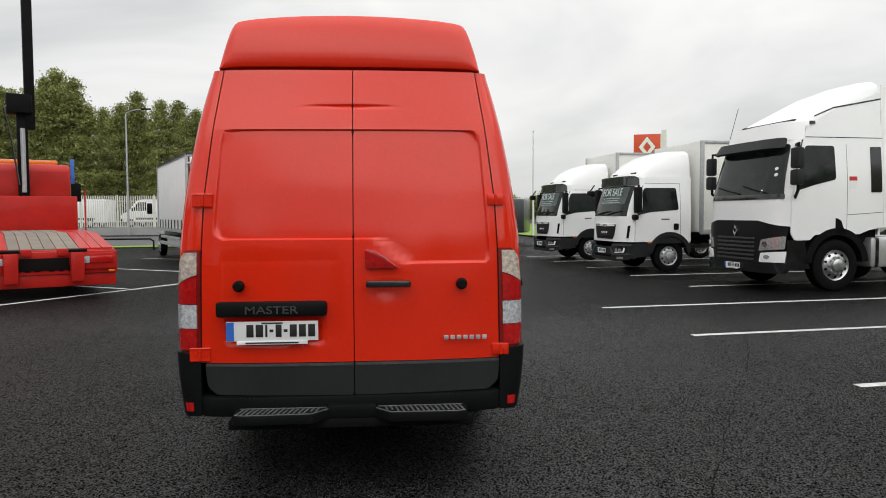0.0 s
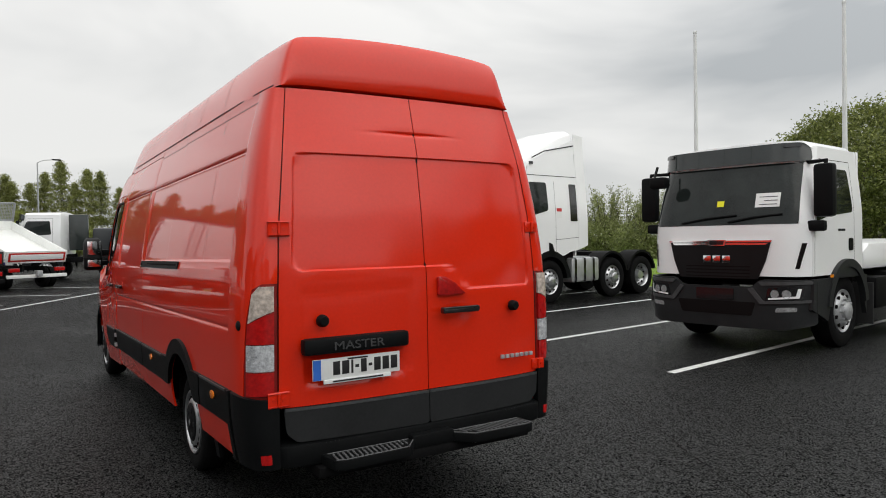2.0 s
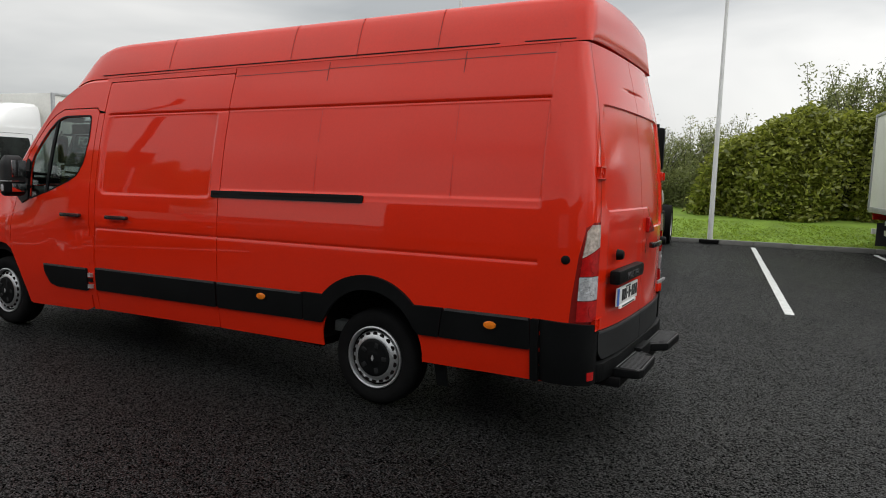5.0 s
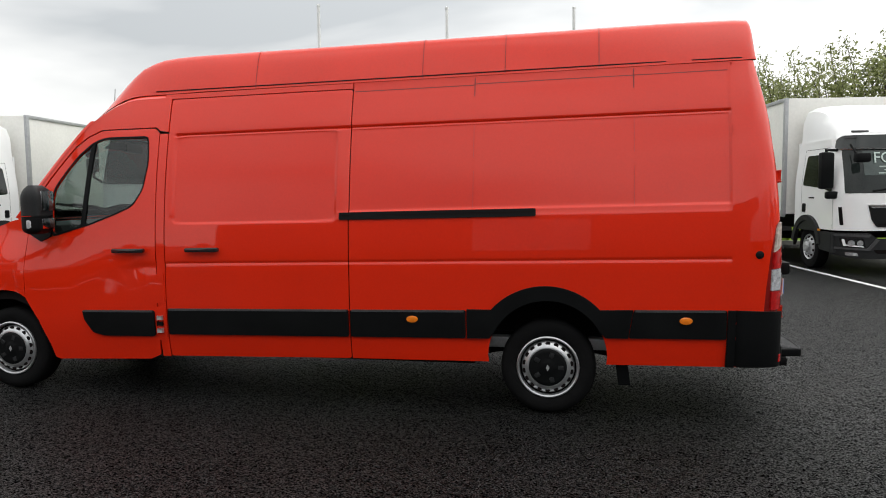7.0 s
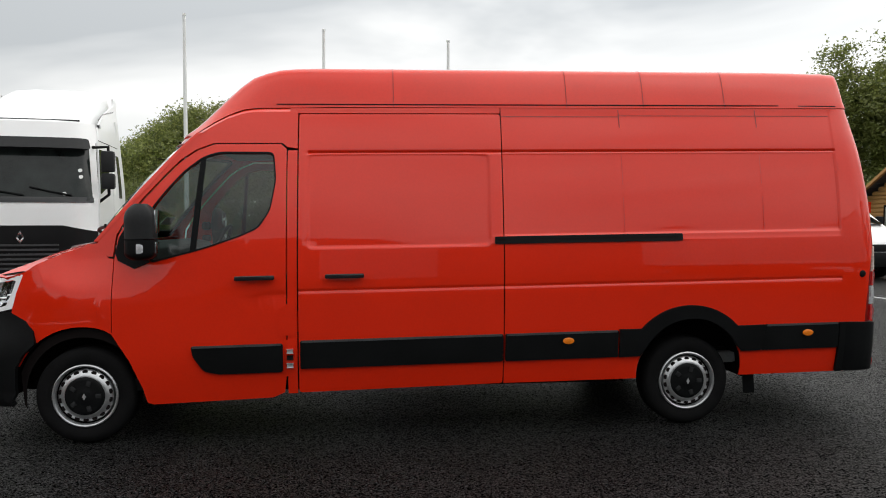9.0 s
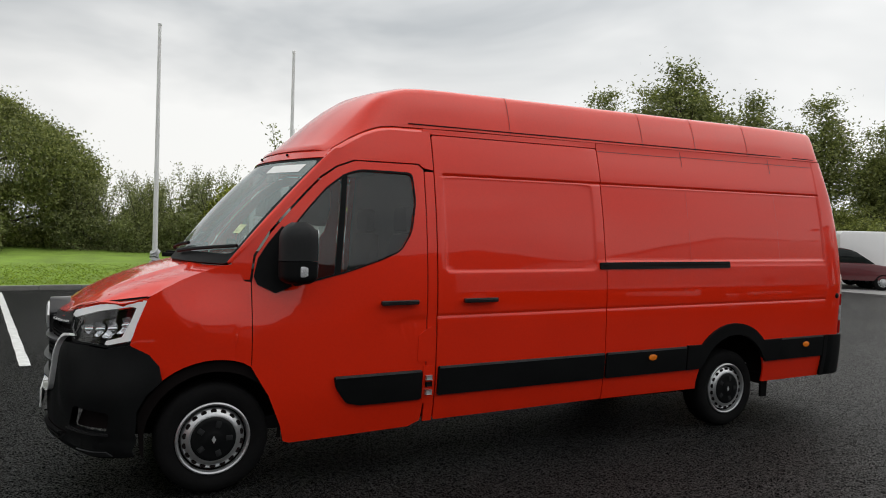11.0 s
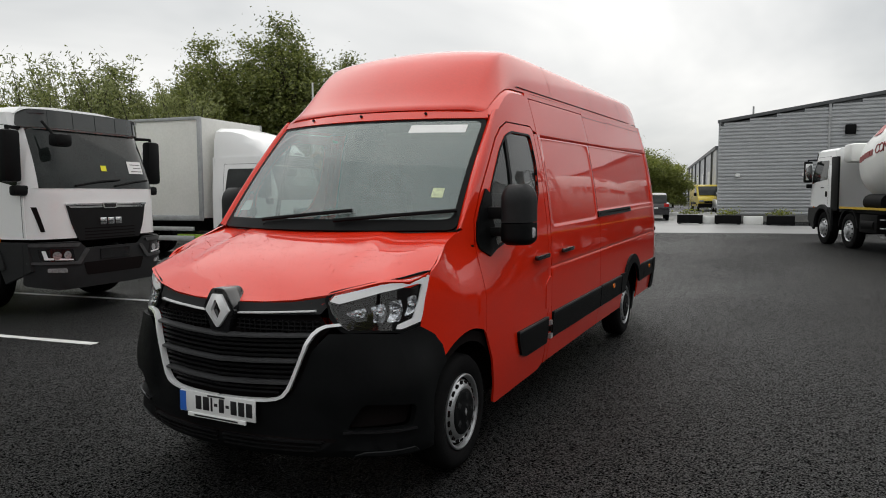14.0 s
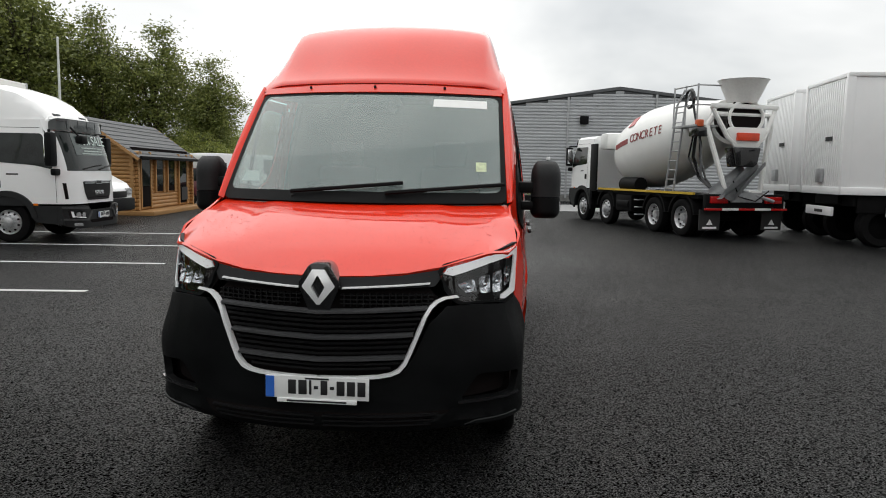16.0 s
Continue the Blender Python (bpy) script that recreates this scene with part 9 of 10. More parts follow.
far_lorry(15.6, -102, 8, YELP, "bright yellow high-roof lorry facing the yard")
far_lorry(19.5, -106, 10, REDT, "red lorry parked far down the road")
far_lorry(18.0, -118, 10, WHITE, "white lorry parked far down the road")
car(10.6, -72, 8, "dark car parked beside the far unit", DARKP)

# timber office hut
WOODL = mat("honey_log_timber", (0.36, 0.19, 0.065), 0.6, var=0.22, vscale=2.5, fine=30, bump=0.2, bscale=50, per=0.25)
SLATE = mat("dark_shingle", (0.055, 0.06, 0.065), 0.6, var=0.3, vscale=8, fine=40, per=0.3)
h = thing("log_cabin", pose(12.25, -17.26, 0, 0, 0, 97.3), "honey-coloured log cabin office with grey shingle roof", "cabin")
HL, HW, HE = 5.4, 3.0, 2.15
for k in range(15):
    z = 0.22 + 0.13 * k
    for nm, bm in (("log", cyl(bmesh.new(), (-0.18, 0, z), (HL + 0.18, 0, z), 0.078, seg=10)), ("log", cyl(bmesh.new(), (0, -HW - 0.18, z), (0, 0.18, z), 0.078, seg=10)), ("log", cyl(bmesh.new(), (HL, -HW - 0.18, z), (HL, 0.18, z), 0.078, seg=10))):
        part(nm, bm, WOODL, h)
for k in range(6):
    z, q = 0.22 + 0.13 * (15 + k), (k + 1) / 7
    part("gable_log", cyl(bmesh.new(), (0, -HW + HW / 2 * q, z), (0, -HW / 2 * q, z), 0.075, seg=8), WOODL, h)
    part("gable_log", cyl(bmesh.new(), (HL, -HW + HW / 2 * q, z), (HL, -HW / 2 * q, z), 0.075, seg=8), WOODL, h)
for a, b in (((0.35, -0.35), (-HW / 2, 0.98)), ((-HW - 0.35, -0.35), (-HW / 2, 0.98))):
    n = 9
    for k in range(n):
        q0, q1 = k / n, (k + 1) / n
        y0, z0 = a[0] + (b[0] - a[0]) * q0, HE + a[1] + (b[1] - a[1]) * q0
        y1, z1 = a[0] + (b[0] - a[0]) * q1, HE + a[1] + (b[1] - a[1]) * q1
        bm = bmesh.new()
        f = bm.faces.new([bm.verts.new(p) for p in ((-0.4, y0, z0 + 0.10), (HL + 0.4, y0, z0 + 0.10), (HL + 0.4, y1, z1 + 0.075), (-0.4, y1, z1 + 0.075))])
        g = bmesh.ops.extrude_face_region(bm, geom=[f])
        for v in g["geom"]:
            if isinstance(v, bmesh.types.BMVert):
                v.co.z -= 0.025
        bmesh.ops.recalc_face_normals(bm, faces=bm.faces[:])
        part("shingle_course", bm, SLATE, h)
for xg in (-0.42, HL + 0.42):
    for a, b in (((0.35, -0.35), (-HW / 2, 0.98)), ((-HW - 0.35, -0.35), (-HW / 2, 0.98))):
        part("barge_board", tube(bmesh.new(), [Vector((xg, a[0], HE + a[1] + 0.03)), Vector((xg, b[0], HE + b[1] + 0.03))], 0.06, 4), WOODL, h)
part("core", box(bmesh.new(), 0.03, HL - 0.03, -HW, -0.03, 0.1, HE + 0.1), SEAM, h)
for x0, x1, z0, z1, nm in ((0.6, 1.45, 0.25, 2.05, "door"), (1.95, 2.65, 0.75, 1.95, "window"), (3.1, 3.8, 0.75, 1.95, "window"), (4.3, 5.1, 0.25, 2.05, "door")):
    d = part(nm, box(bmesh.new(), x0, x1, 0.05, 0.12, z0, z1, 0.015), SEAM, h)
    part("frame", box(bmesh.new(), x0 - 0.06, x0 + 0.02, 0.06, 0.15, z0 - 0.05, z1 + 0.06), WOODL, d)
    part("frame", box(bmesh.new(), x1 - 0.02, x1 + 0.06, 0.06, 0.15, z0 - 0.05, z1 + 0.06), WOODL, d)
    part("pane", box(bmesh.new(), x0 + 0.06, x1 - 0.06, 0.10, 0.135, max(z0, 0.9) + 0.05, z1 - 0.06), DGLASS, d)
d = part("window", box(bmesh.new(), HL + 0.05, HL + 0.12, -2.1, -0.9, 0.75, 1.95, 0.015), SEAM, h)
part("pane", box(bmesh.new(), HL + 0.10, HL + 0.14, -2.02, -0.98, 0.83, 1.88), LAMPG, d)
part("deck", box(bmesh.new(), -0.2, HL + 0.3, -HW - 0.1, 0.75, 0.0, 0.14, 0.02), WOODL, h)
part("gutter", box(bmesh.new(), -0.4, HL + 0.4, 0.36, 0.46, HE - 0.30, HE - 0.20, 0.02), FRAMEBLK, h)
part("sandwich_board", box(bmesh.new(), 0.62, 1.28, 0.13, 0.16, 0.35, 0.85), INK, h)

# planters and white blocks by the warehouse
for x, y in ((2.3, -28.6), (0.45, -28.4), (-1.95, -28.0), (-5.4, -27.6)):
    t = thing("planter_box", pose(x, y, 0, 0, 0, 2), "dark timber planter box with small plants", "planter", "planter boxes")
    part("trough", box(bmesh.new(), -0.62, 0.62, -0.22, 0.22, 0.04, 0.46, 0.02), FRAMEBLK, t)
    for sx in (-0.5, 0.5):
        part("foot", box(bmesh.new(), sx - 0.06, sx + 0.06, -0.2, 0.2, 0.0, 0.05), FRAMEBLK, t)
    r_ = np.random.default_rng(int(abs(x) * 100) + 3)
    leaves("foliage", np.column_stack([r_.normal(size=160) * 0.3, r_.normal(size=160) * 0.08, 0.52 + np.abs(r_.normal(size=160)) * 0.12]), 0.06, LEAF_H, t, 4)
for x, y in ((1.4, -28.9), (-0.7, -28.7)):
    t = thing("concrete_block", pose(x, y, 0, 0, 0, 2), "white painted concrete barrier block", "barrier", "barrier blocks")
    part("block", box(bmesh.new(), -0.45, 0.45, -0.25, 0.25, 0.0, 0.40, 0.03), WHITEW, t)

# totem sign, small boards, lamp post and fence by the exit
t = thing("totem_sign", pose(11.2, -33.6, 0, 0, 0, 25), "white totem sign with red top and grey bars", "sign")
part("slab", box(bmesh.new(), -0.45, 0.45, -0.08, 0.08, 0.0, 2.75, 0.02), PAPER, t)
part("red_panel", box(bmesh.new(), -0.43, 0.43, 0.075, 0.09, 2.35, 2.70), BARP, t)
for k in range(8):
    part("text_bar", box(bmesh.new(), -0.34, 0.34, 0.078, 0.092, 0.55 + 0.18 * k, 0.64 + 0.18 * k), LAMPG if k < 6 else INK, t)
t = thing("notice_board", pose(8.9, -33.2, 0, 0, 0, 15), "small white notice on two posts", "sign")
part("board", box(bmesh.new(), -0.42, 0.42, -0.03, 0.03, 0.55, 1.25, 0.01), PAPER, t)
part("drawing_bar", box(bmesh.new(), -0.3, 0.3, 0.025, 0.04, 0.85, 1.1), INK, t)
for sx in (-0.3, 0.3):
    part("post", box(bmesh.new(), sx - 0.03, sx + 0.03, -0.03, 0.03, 0, 0.6), GALV, t)
t = thing("camera_post", pose(14.6, -34.5, 0), "white post with two floodlights", "lamp post")
part("post", cyl(bmesh.new(), (0, 0, 0), (0, 0, 4.3), 0.09, 0.07, 10), POLEW, t)
for sx in (-0.3, 0.3):
    part("flood_light", box(bmesh.new(), sx - 0.22, sx + 0.22, -0.12, 0.12, 4.2, 4.4, 0.04), PAPER, t)
t = thing("dark_fence", pose(6.5, -46, 0, 0, 0, 8), "dark boarded fence under the trees", "fence")
for k in range(22):
    part("fence_board", box(bmesh.new(), k * 0.9, k * 0.9 + 0.88, -0.03, 0.03, 0, 1.9), FRAMEBLK, t)
part("blue_board", box(bmesh.new(), 3.6, 5.8, 0.04, 0.08, 1.3, 1.75), PLATEB, t)
t = thing("dealer_sign", pose(20.2, 49.5, -0.75, 0, 0, -20), "red square sign with a white diamond on a pole", "sign")
part("mast", box(bmesh.new(), 1.05, 1.45, -0.15, 0.15, 0.0, 8.7), POLEW, t)
part("red_square", box(bmesh.new(), -1.0, 1.0, -0.25, 0.1, 6.4, 8.4, 0.03), mat("sign_orange_red", (0.62, 0.07, 0.02), 0.4, var=0.05), t)
bm = bmesh.new()
for poly in ([(0, 8.2), (0.62, 7.4), (0.30, 7.4), (0, 7.8)], [(0, 8.2), (-0.62, 7.4), (-0.30, 7.4), (0, 7.8)], [(0, 6.6), (0.62, 7.4), (0.30, 7.4), (0, 7.0)], [(0, 6.6), (-0.62, 7.4), (-0.30, 7.4), (0, 7.0)]):
    prism(bm, poly, -0.30, -0.25, "y")
part("diamond", bm, PAPER, t)

# ---- concrete mixer ----
MW = mat("mixer_white", (0.80, 0.81, 0.79), 0.38, var=0.06, vscale=1.4, coat=0.3)
MRED = mat("maroon_lettering", (0.22, 0.02, 0.02), 0.5, var=0.05)
t = thing("concrete_mixer", pose(-4.45, -15.45, 0, 0, 0, -160.7), "white four-axle concrete mixer lorry with ladder and chute", "lorry")
man_cab(t, zs=0.12)
chassis(t, -0.5, -7.3, 0.5, [(-1.9, False), (-4.9, True), (-6.3, True)])
A, Bv = Vector((0, -1.45, 2.15)), Vector((0, -6.5, 3.05))
ax = (Bv - A).normalized()
rot = ax.to_track_quat("X", "Z").to_matrix().to_4x4()
DM = Matrix.Translation(A) @ rot
dl = (Bv - A).length
prof = [(0.0, 0.0), (0.55, 0.0), (0.85, 0.25), (1.08, 0.75), (1.18, 1.4), (1.20, 2.1), (1.12, 2.9), (0.95, 3.8), (0.72, 4.6), (0.60, dl), (0.50, dl + 0.02), (0.46, dl - 0.3)]
dr = part("mixer_drum", lathe(bmesh.new(), prof, DM, 48), MW, t, "white mixing drum with maroon lettering")
def drum_r(a):
    return interp(a, [(p[1], p[0]) for p in prof[1:10]])
def on_drum(a, ang, out=0.006):
    r = drum_r(a) + out
    return DM @ Vector((a, r * math.cos(ang), r * math.sin(ang)))
wordm = "CONCRETE"
sidea = math.pi if (DM.to_3x3() @ Vector((0, 1, 0))).x > 0 else 0.0
up_s = 1 if (DM.to_3x3() @ Vector((0, 0, 1))).z > 0 else -1
def letter(ch, a, lift, size, name="drum_letter", mm=MRED):
    ang = sidea + (lift if sidea == 0.0 else -lift) * up_s
    p = on_drum(a, ang)
    nrm = (p - (DM @ Vector((a, 0, 0)))).normalized()
    xa = (ax - nrm * ax.dot(nrm)).normalized()
    ya = nrm.cross(xa)
    if ya.z < 0:
        xa, ya = -xa, -ya
    m = Matrix((xa, ya, nrm)).transposed().to_4x4()
    m.translation = p
    if ch:
        return text_part(ch, size, mm, m, dr, name, 0.006, squash=0.9)
    bm = box(bmesh.new(), -size * 0.4, size * 0.4, -size * 0.42, size * 0.42, -0.006, 0.008)
    bm.transform(m)
    return part("drum_bar", bm, mm, dr, smooth=0)
for k, ch in enumerate(wordm):
    letter(ch, 2.05 + 0.19 * k, 0.16, 0.36)
for k in range(5):
    letter("", 0.95 + 0.19 * k, 0.15, 0.19)
letter("", 1.75, 0.72, 0.45, mm=mat("faded_red_shape", (0.45, 0.12, 0.12), 0.5))
# ladder on the left side, hopper, chutes, tank, rear gear
LX = -1.12
ld = part("ladder", tube(bmesh.new(), [Vector((LX, -5.35, 1.1)), Vector((LX, -5.75, 3.5)), Vector((LX + 0.1, -5.95, 3.9))], 0.03, 6), GALV, t, "grey steel access ladder")
part("ladder_rail", tube(bmesh.new(), [Vector((LX, -5.75, 1.1)), Vector((LX, -6.15, 3.5)), Vector((LX + 0.1, -6.3, 3.9))], 0.03, 6), GALV, ld)
for k in range(9):
    q = k / 9
    part("rung", cyl(bmesh.new(), (LX, -5.35 - 0.4 * q, 1.25 + 2.3 * q), (LX, -5.75 - 0.4 * q, 1.25 + 2.3 * q), 0.018, seg=6), GALV, ld)
for z in (3.45, 3.95):
    part("guard_rail", tube(bmesh.new(), [Vector((LX, -5.6, z)), Vector((LX, -6.7, z)), Vector((0.2, -6.75, z))], 0.022, 6), GALV, t)
for y in (-5.6, -6.15, -6.7):
    part("guard_post", cyl(bmesh.new(), (LX, y, 2.9), (LX, y, 3.98), 0.022, seg=6), GALV, t)
part("platform", box(bmesh.new(), LX - 0.1, -0.55, -6.8, -5.7, 2.88, 2.93), GALV, t)
part("hopper", lathe(bmesh.new(), [(0.64, 0.0), (0.61, -0.02), (0.36, -0.58), (0.32, -0.58), (0.58, 0.0), (0.64, 0.0)], Matrix.Translation((0.05, -6.9, 4.08)) @ Matrix.Rotation(radians(-90), 4, "Y"), 28), WHITEW, t, "worn off-white charging hopper")
part("hopper_frame", tube(bmesh.new(), [Vector((-0.95, -6.9, 2.9)), Vector((-0.5, -7.2, 1.2)), Vector((0.5, -7.2, 1.2)), Vector((0.95, -6.9, 2.9)), Vector((0.8, -7.0, 3.2)), Vector((-0.8, -7.0, 3.2)), Vector((-0.95, -6.9, 2.9))], 0.07, 8), MW, t)
part("drum_mouth_plate", prism(bmesh.new(), rounded([(-0.60, 2.78), (-0.36, 2.36), (0.36, 2.36), (0.60, 2.78), (0.50, 2.86), (-0.50, 2.86)], 0.04), -7.25, -7.17, "y", 0.02), MW, t)
part("mouth_opening", lathe(bmesh.new(), [(0.0, 0.0), (0.46, 0.0), (0.50, 0.03), (0.52, -0.02), (0.50, -0.06)], Matrix.Translation((0.05, -7.05, 3.12)) @ Matrix.Rotation(radians(-90), 4, "Z"), 28), SEAM, t, "dark open drum mouth")
part("hopper_ring", tube(bmesh.new(), [Vector((0.05 + 0.50 * math.cos(k * math.tau / 20), -7.10, 3.12 + 0.42 * math.sin(k * math.tau / 20))) for k in range(21)], 0.045, 8), MW, t)
part("hopper_bar", box(bmesh.new(), -0.98, 0.98, -7.14, -7.04, 3.34, 3.46, 0.03), MW, t)
for sg in (-1, 1):
    part("hopper_stay", tube(bmesh.new(), [Vector((sg * 0.94, -7.05, 3.38)), Vector((sg * 0.55, -7.2, 2.62)), Vector((sg * 0.30, -7.2, 2.42))], 0.06, 8), MW, t)
part("control_box", box(bmesh.new(), LX - 0.12, LX + 0.25, -6.95, -6.55, 2.62, 2.86, 0.03), GLOSSB, t, "black control box with an orange lamp")
part("beacon_lamp", box(bmesh.new(), LX - 0.05, LX + 0.12, -6.85, -6.68, 2.88, 3.06, 0.03), mat("orange_beacon", (0.55, 0.10, 0.03), 0.3, var=0.2), t)
for dx, r_ in ((0.0, 0.045), (0.12, 0.03), (-0.08, 0.025)):
    part("hydraulic_hose", tube(bmesh.new(), [Vector((LX + dx, -6.7, 2.65)), Vector((LX + 0.05 + dx, -6.55 - dx, 2.1)), Vector((LX + 0.2 + dx, -6.75, 1.55)), Vector((LX + 0.45, -7.05, 1.15))], r_, 6), GLOSSB, t)
part("chute_ram", tube(bmesh.new(), [Vector((-0.1, -7.3, 1.25)), Vector((0.75, -7.45, 0.98))], 0.045, 8), GALV, t)
part("rear_cable", tube(bmesh.new(), [Vector((-0.45, -7.42, 1.5)), Vector((-0.3, -7.46, 1.1)), Vector((0.2, -7.46, 0.98)), Vector((0.6, -7.44, 1.25))], 0.018, 6), GLOSSB, t)
for k in range(3):
    part("side_step", box(bmesh.new(), -1.22, -1.0, -4.05 + 0.02 * k, -3.85 + 0.02 * k, 0.42 + 0.22 * k, 0.45 + 0.22 * k, 0.005), GALV, t)
part("air_tank", cyl(bmesh.new(), (-1.05, -2.75, 0.72), (-1.05, -3.45, 0.72), 0.19, seg=16), FRAMEBLK, t)
part("red_lamp_box", box(bmesh.new(), -0.32, 0.32, -7.32, -7.24, 2.52, 2.72, 0.02), mat("orange_lamp_bar", (0.65, 0.06, 0.02), 0.3, var=0.2), t)
part("chute_top", prism(bmesh.new(), [(-0.40, 2.35), (0.40, 2.35), (0.30, 1.85), (-0.30, 1.85)], -7.3, -6.9, "y", 0.03), GLOSSB, t)
for a, b, r0, r1, nm in (((0.15, -7.2, 1.95), (-1.0, -7.5, 1.25), 0.26, 0.26, "chute"), ((0.3, -7.35, 2.0), (-0.7, -7.6, 1.15), 0.20, 0.22, "chute_extension")):
    a, b = Vector(a), Vector(b)
    d_ = (b - a).normalized()
    bm = bmesh.new()
    m_ = Matrix.Translation(a) @ d_.to_track_quat("X", "Z").to_matrix().to_4x4()
    ln = (b - a).length
    rows = []
    for xx in (0, ln):
        rows.append([bm.verts.new(m_ @ Vector((xx, r0 * math.cos(q), r0 * math.sin(q)))) for q in [math.pi + math.pi * k / 10 for k in range(11)]])
    for k in range(10):
        bm.faces.new((rows[0][k], rows[0][k + 1], rows[1][k + 1], rows[1][k]))
    bmesh.ops.solidify(bm, geom=bm.faces[:], thickness=0.015)
    part(nm, bm, GALV, t, "grey discharge chute")
part("water_tank", box(bmesh.new(), -0.95, 0.95, -1.35, -0.80, 2.45, 3.0, 0.12), MW, t)
part("tool_tank", cyl(bmesh.new(), (-0.95, -2.7, 1.32), (-0.95, -3.7, 1.32), 0.22, seg=16), FRAMEBLK, t)
hz = part("water_hose", tube(bmesh.new(), [Vector((LX, -6.35, 3.62)) + Vector((0.0, 0.20 * math.cos(k * 0.62), 0.24 * math.sin(k * 0.62))) for k in range(24)] + [Vector((LX, -6.6, 3.2)), Vector((LX + 0.1, -6.8, 2.4)), Vector((LX, -7.0, 1.6))], 0.035, 6), GLOSSB, t, "coiled black water hose")
part("cab_side_panel", box(bmesh.new(), -1.16, -1.10, -1.05, -0.55, 1.05, 2.65, 0.03), BLACKP, t, "black air deflector behind the cab")
part("yellow_rail", box(bmesh.new(), -1.24, -1.18, -6.9, -1.4, 1.12, 1.18), mat("yellow_rail", (0.55, 0.36, 0.03), 0.5, var=0.2), t)
part("sub_frame", box(bmesh.new(), -1.15, 1.15, -7.0, -1.2, 1.02, 1.12), FRAMEBLK, t)
for sg in (-1, 1):
    for y in (-1.9, -4.9, -6.3):
        part("mudguard", panel(arc(y, 0.52, 0.64, 8, 172, 12) + arc(y, 0.52, 0.58, 172, 8, 12), lambda yy, z: (sg * 1.2, yy, z), 0.3, thick=0.5, centre=(0, y, 0.5)), FRAMEBLK, t)
    part("tank_box", box(bmesh.new(), sg * 0.95 - 0.25, sg * 0.95 + 0.25, -3.6, -2.6, 0.5, 1.0, 0.05), FRAMEBLK, t)
    part("tail_lamp", box(bmesh.new(), sg * 0.80 - 0.25, sg * 0.80 + 0.25, -7.40, -7.30, 0.92, 1.10, 0.02), REDL, t)
    fl = part("mud_flap", box(bmesh.new(), sg * 0.92 - 0.30, sg * 0.92 + 0.30, -7.20, -7.17, 0.22, 0.75), YFLAP, t, "black mud flap with pale bars")
    part("flap_bars", box(bmesh.new(), sg * 0.92 - 0.20, sg * 0.92 + 0.20, -7.215, -7.195, 0.26, 0.31), PAPER, fl)
    part("flap_shape", prism(bmesh.new(), [(sg * 0.92 - 0.09, 0.36), (sg * 0.92 + 0.09, 0.36), (sg * 0.92, 0.50)], -7.215, -7.195, "y"), PAPER, fl)
for k in range(5):
    part("bar_segment", box(bmesh.new(), -1.2 + 0.48 * k, -1.2 + 0.48 * (k + 1), -7.42, -7.36, 0.74, 0.80, 0.01), REDL if k % 2 == 0 else PAPER, t)
part("rear_cross", box(bmesh.new(), -1.15, 1.15, -7.35, -7.2, 0.75, 1.15, 0.02), FRAMEBLK, t)
part("tread_plate", box(bmesh.new(), -0.45, 0.45, -7.40, -7.34, 0.95, 1.20), GALV, t)

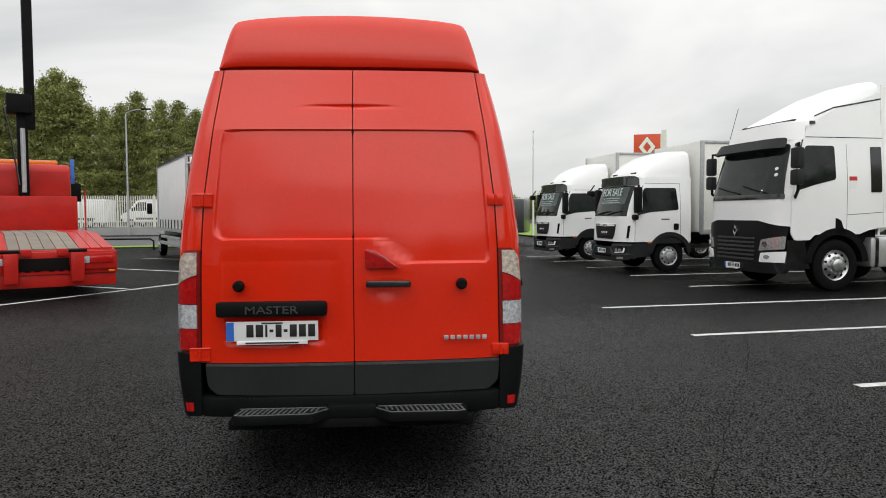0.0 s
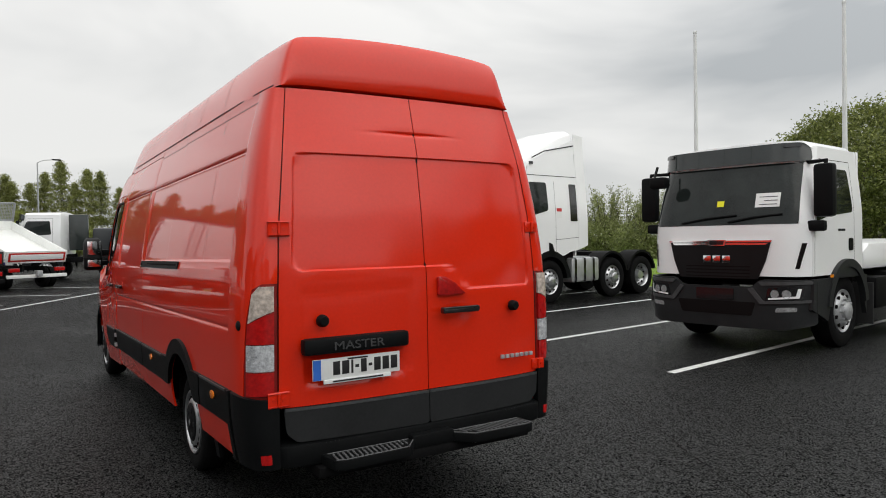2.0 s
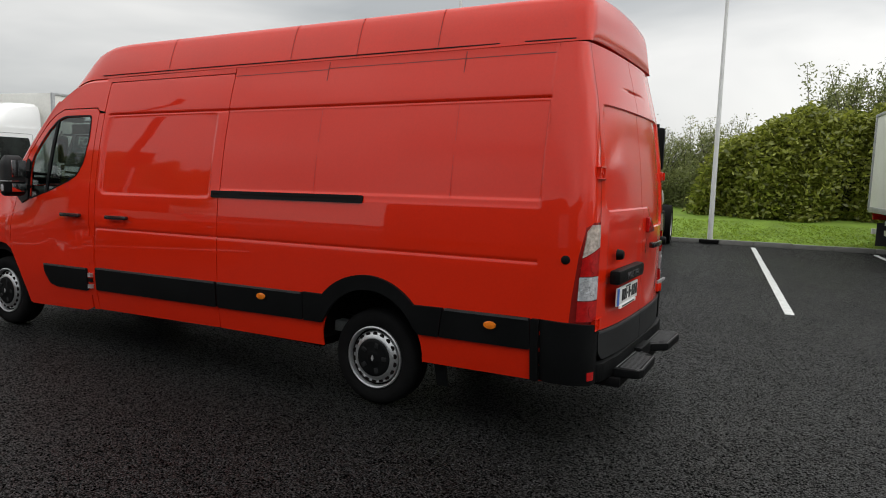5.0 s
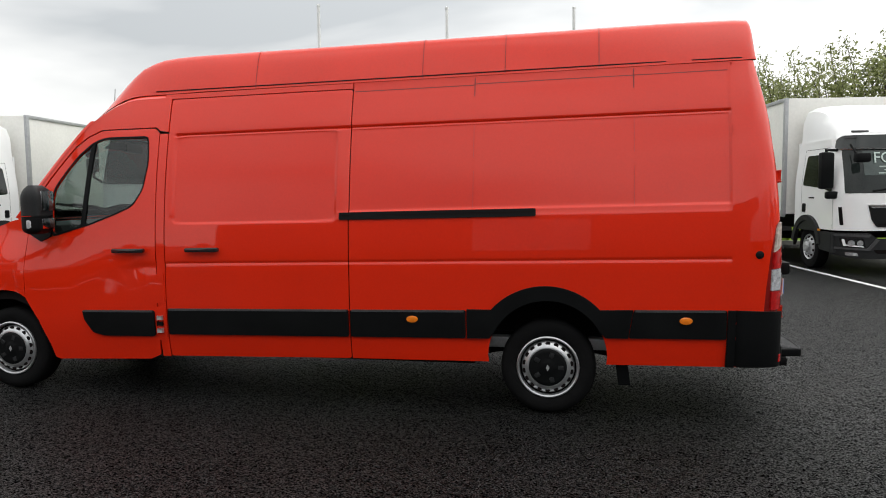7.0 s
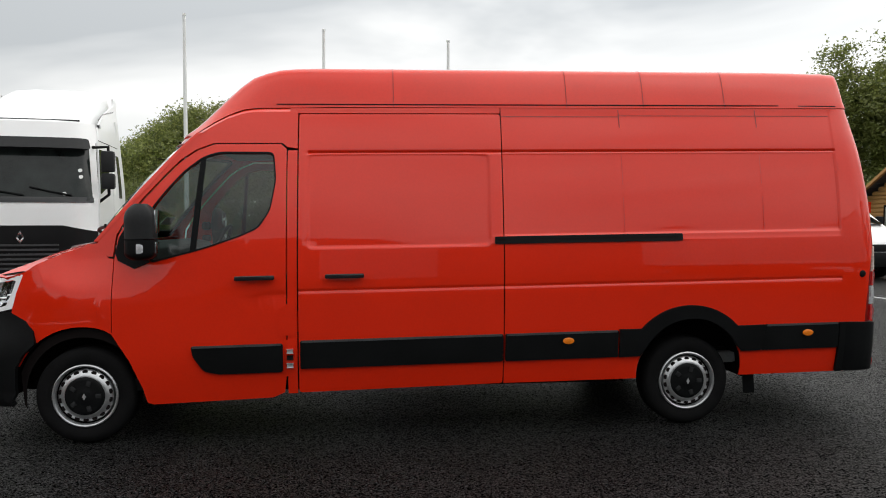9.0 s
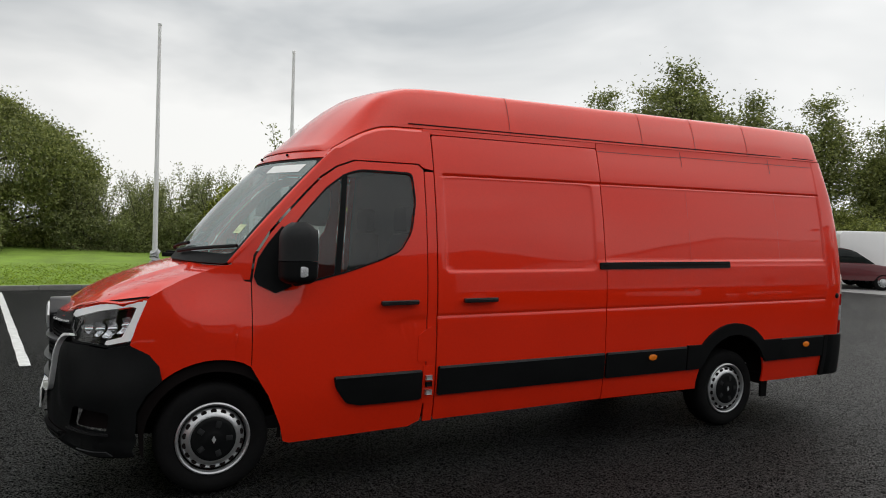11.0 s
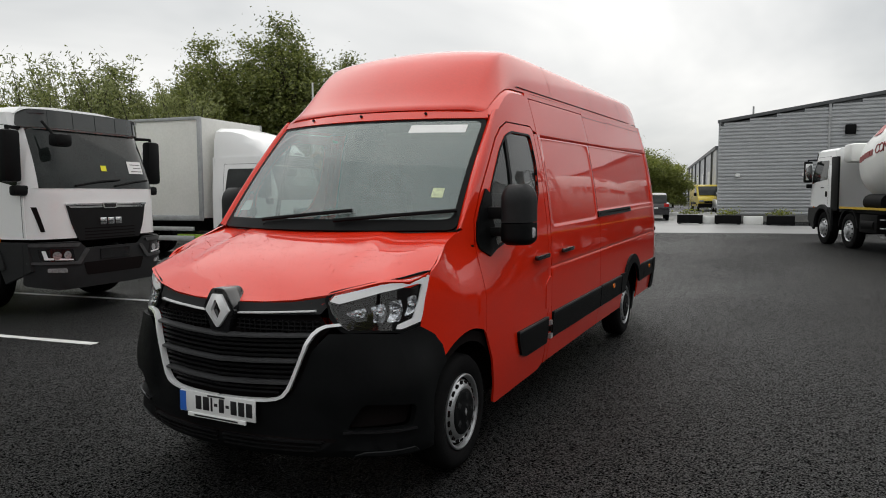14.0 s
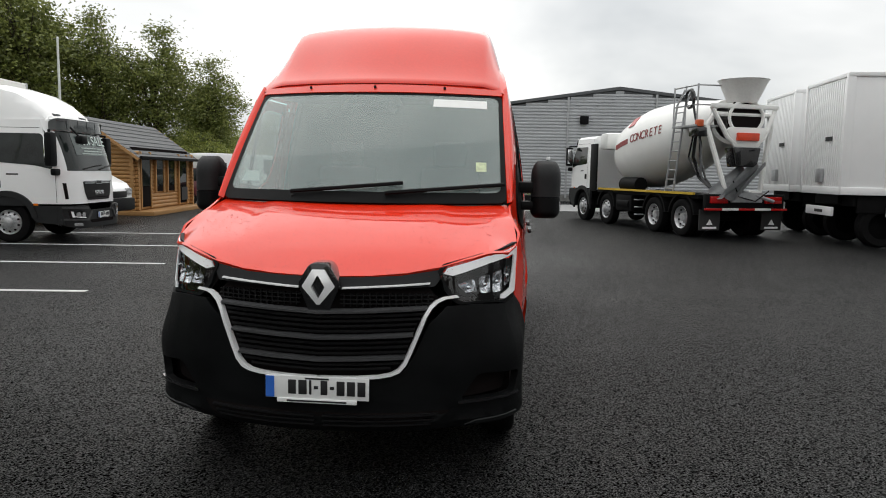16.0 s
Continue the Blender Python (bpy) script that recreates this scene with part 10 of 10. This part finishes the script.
# white trailers beside the mixer
for x0, y0, ln in ((-8.5, -6.9, 13.4), (-8.6, -10.2, 13.2)):
    t = thing("box_trailer", pose(x0, y0, 0, 0, 0, 178), "cream-white box semi-trailer with black running gear", "trailer", "white trailers")
    b = part("box_body", box(bmesh.new(), 0, ln, 0.03, 2.5, 1.3, 3.98, 0.02), WHITE, t)
    for k in range(19):
        part("wall_rib", box(bmesh.new(), -0.014, 0.0, 0.16 + 0.12 * k, 0.215 + 0.12 * k, 1.42, 3.9, 0.004), WHITE, b)
    for k in range(9):
        part("side_rib", box(bmesh.new(), 0.9 + 1.35 * k, 0.96 + 1.35 * k, 0.012, 0.03, 1.42, 3.9, 0.004), WHITE, b)
    part("top_rail", box(bmesh.new(), -0.03, ln, -0.01, 2.54, 3.92, 4.02, 0.02), WHITE, b)
    part("bottom_rail", box(bmesh.new(), -0.03, ln, -0.01, 2.54, 1.22, 1.40, 0.02), WHITE, b)
    for y in (0.0, 2.45):
        part("corner_post", box(bmesh.new(), -0.05, 0.14, y, y + 0.1, 1.25, 4.0, 0.02), WHITE, b)
    part("coupling_box", box(bmesh.new(), -0.10, 0.0, 1.1, 1.42, 1.50, 1.85, 0.03), GALV, b)
    part("number_bar", box(bmesh.new(), -0.035, -0.025, 0.7, 1.1, 2.5, 2.6), GREYP, b)
    part("side_skirt", box(bmesh.new(), 1.0, 3.6, -0.02, 0.05, 0.72, 1.0, 0.02), WHITE, t)
    part("frame", box(bmesh.new(), 0.2, ln, 0.7, 1.8, 1.0, 1.25), FRAMEBLK, t)
    for y in (0.45, 2.05):
        part("landing_leg", box(bmesh.new(), 2.2, 2.36, y - 0.08, y + 0.08, 0.06, 1.1, 0.01), FRAMEBLK, t)
        part("leg_foot", box(bmesh.new(), 2.1, 2.46, y - 0.15, y + 0.15, 0.0, 0.07), FRAMEBLK, t)
    part("side_guard", box(bmesh.new(), 0.4, ln - 0.3, 0.12, 0.18, 0.80, 1.2, 0.02), FRAMEBLK, t)
    part("side_guard", box(bmesh.new(), 0.4, ln - 0.3, 2.34, 2.40, 0.80, 1.2, 0.02), FRAMEBLK, t)
    part("front_guard", box(bmesh.new(), 0.3, 0.4, 0.15, 2.38, 0.95, 1.2, 0.02), FRAMEBLK, t)
    fgb = part("white_bumper_bar", box(bmesh.new(), -0.02, 0.05, 0.5, 2.1, 0.70, 0.92, 0.02), WHITE, t, "white bar with plain dark bars")
    part("bar_mark", box(bmesh.new(), -0.026, -0.02, 1.0, 1.5, 0.77, 0.84), INK, fgb)
    part("rear_wall", box(bmesh.new(), 2.6, 2.7, 0.2, 2.3, 0.35, 1.2, 0.02), FRAMEBLK, t)
    wp = Matrix.Rotation(radians(90), 4, "Z")
    for xx in (1.0, 8.2, 9.5, 10.8):
        for y in (0.32, 2.18):
            part("wheel", lathe(bmesh.new(), [(0.3, -0.16), (0.45, -0.17), (0.5, -0.12), (0.5, 0.12), (0.45, 0.17), (0.3, 0.16), (0.12, 0.08), (0.0, 0.08)], Matrix.Translation((xx, y, 0.5)) @ wp, 24), RUBBER, t)

# ---- showroom behind the camera's way ----
t = thing("showroom", pose(-26, -12, 0), "plain grey showroom with light doors", "building", kind="structure")
part("wall", prism(bmesh.new(), [(-8, 0.0), (30, 0.0), (30, 5.2), (18, 6.4), (12, 5.4), (2, 7.4), (-8, 5.6)], -8, 0, "x"), CLADD, t)
for y0, y1 in ((-3, 3), (13, 18)):
    part("light_door", box(bmesh.new(), 0.0, 0.06, y0, y1, 0.2, 4.4), mat("grey_shutter", (0.34, 0.35, 0.36), 0.5, var=0.2), t)
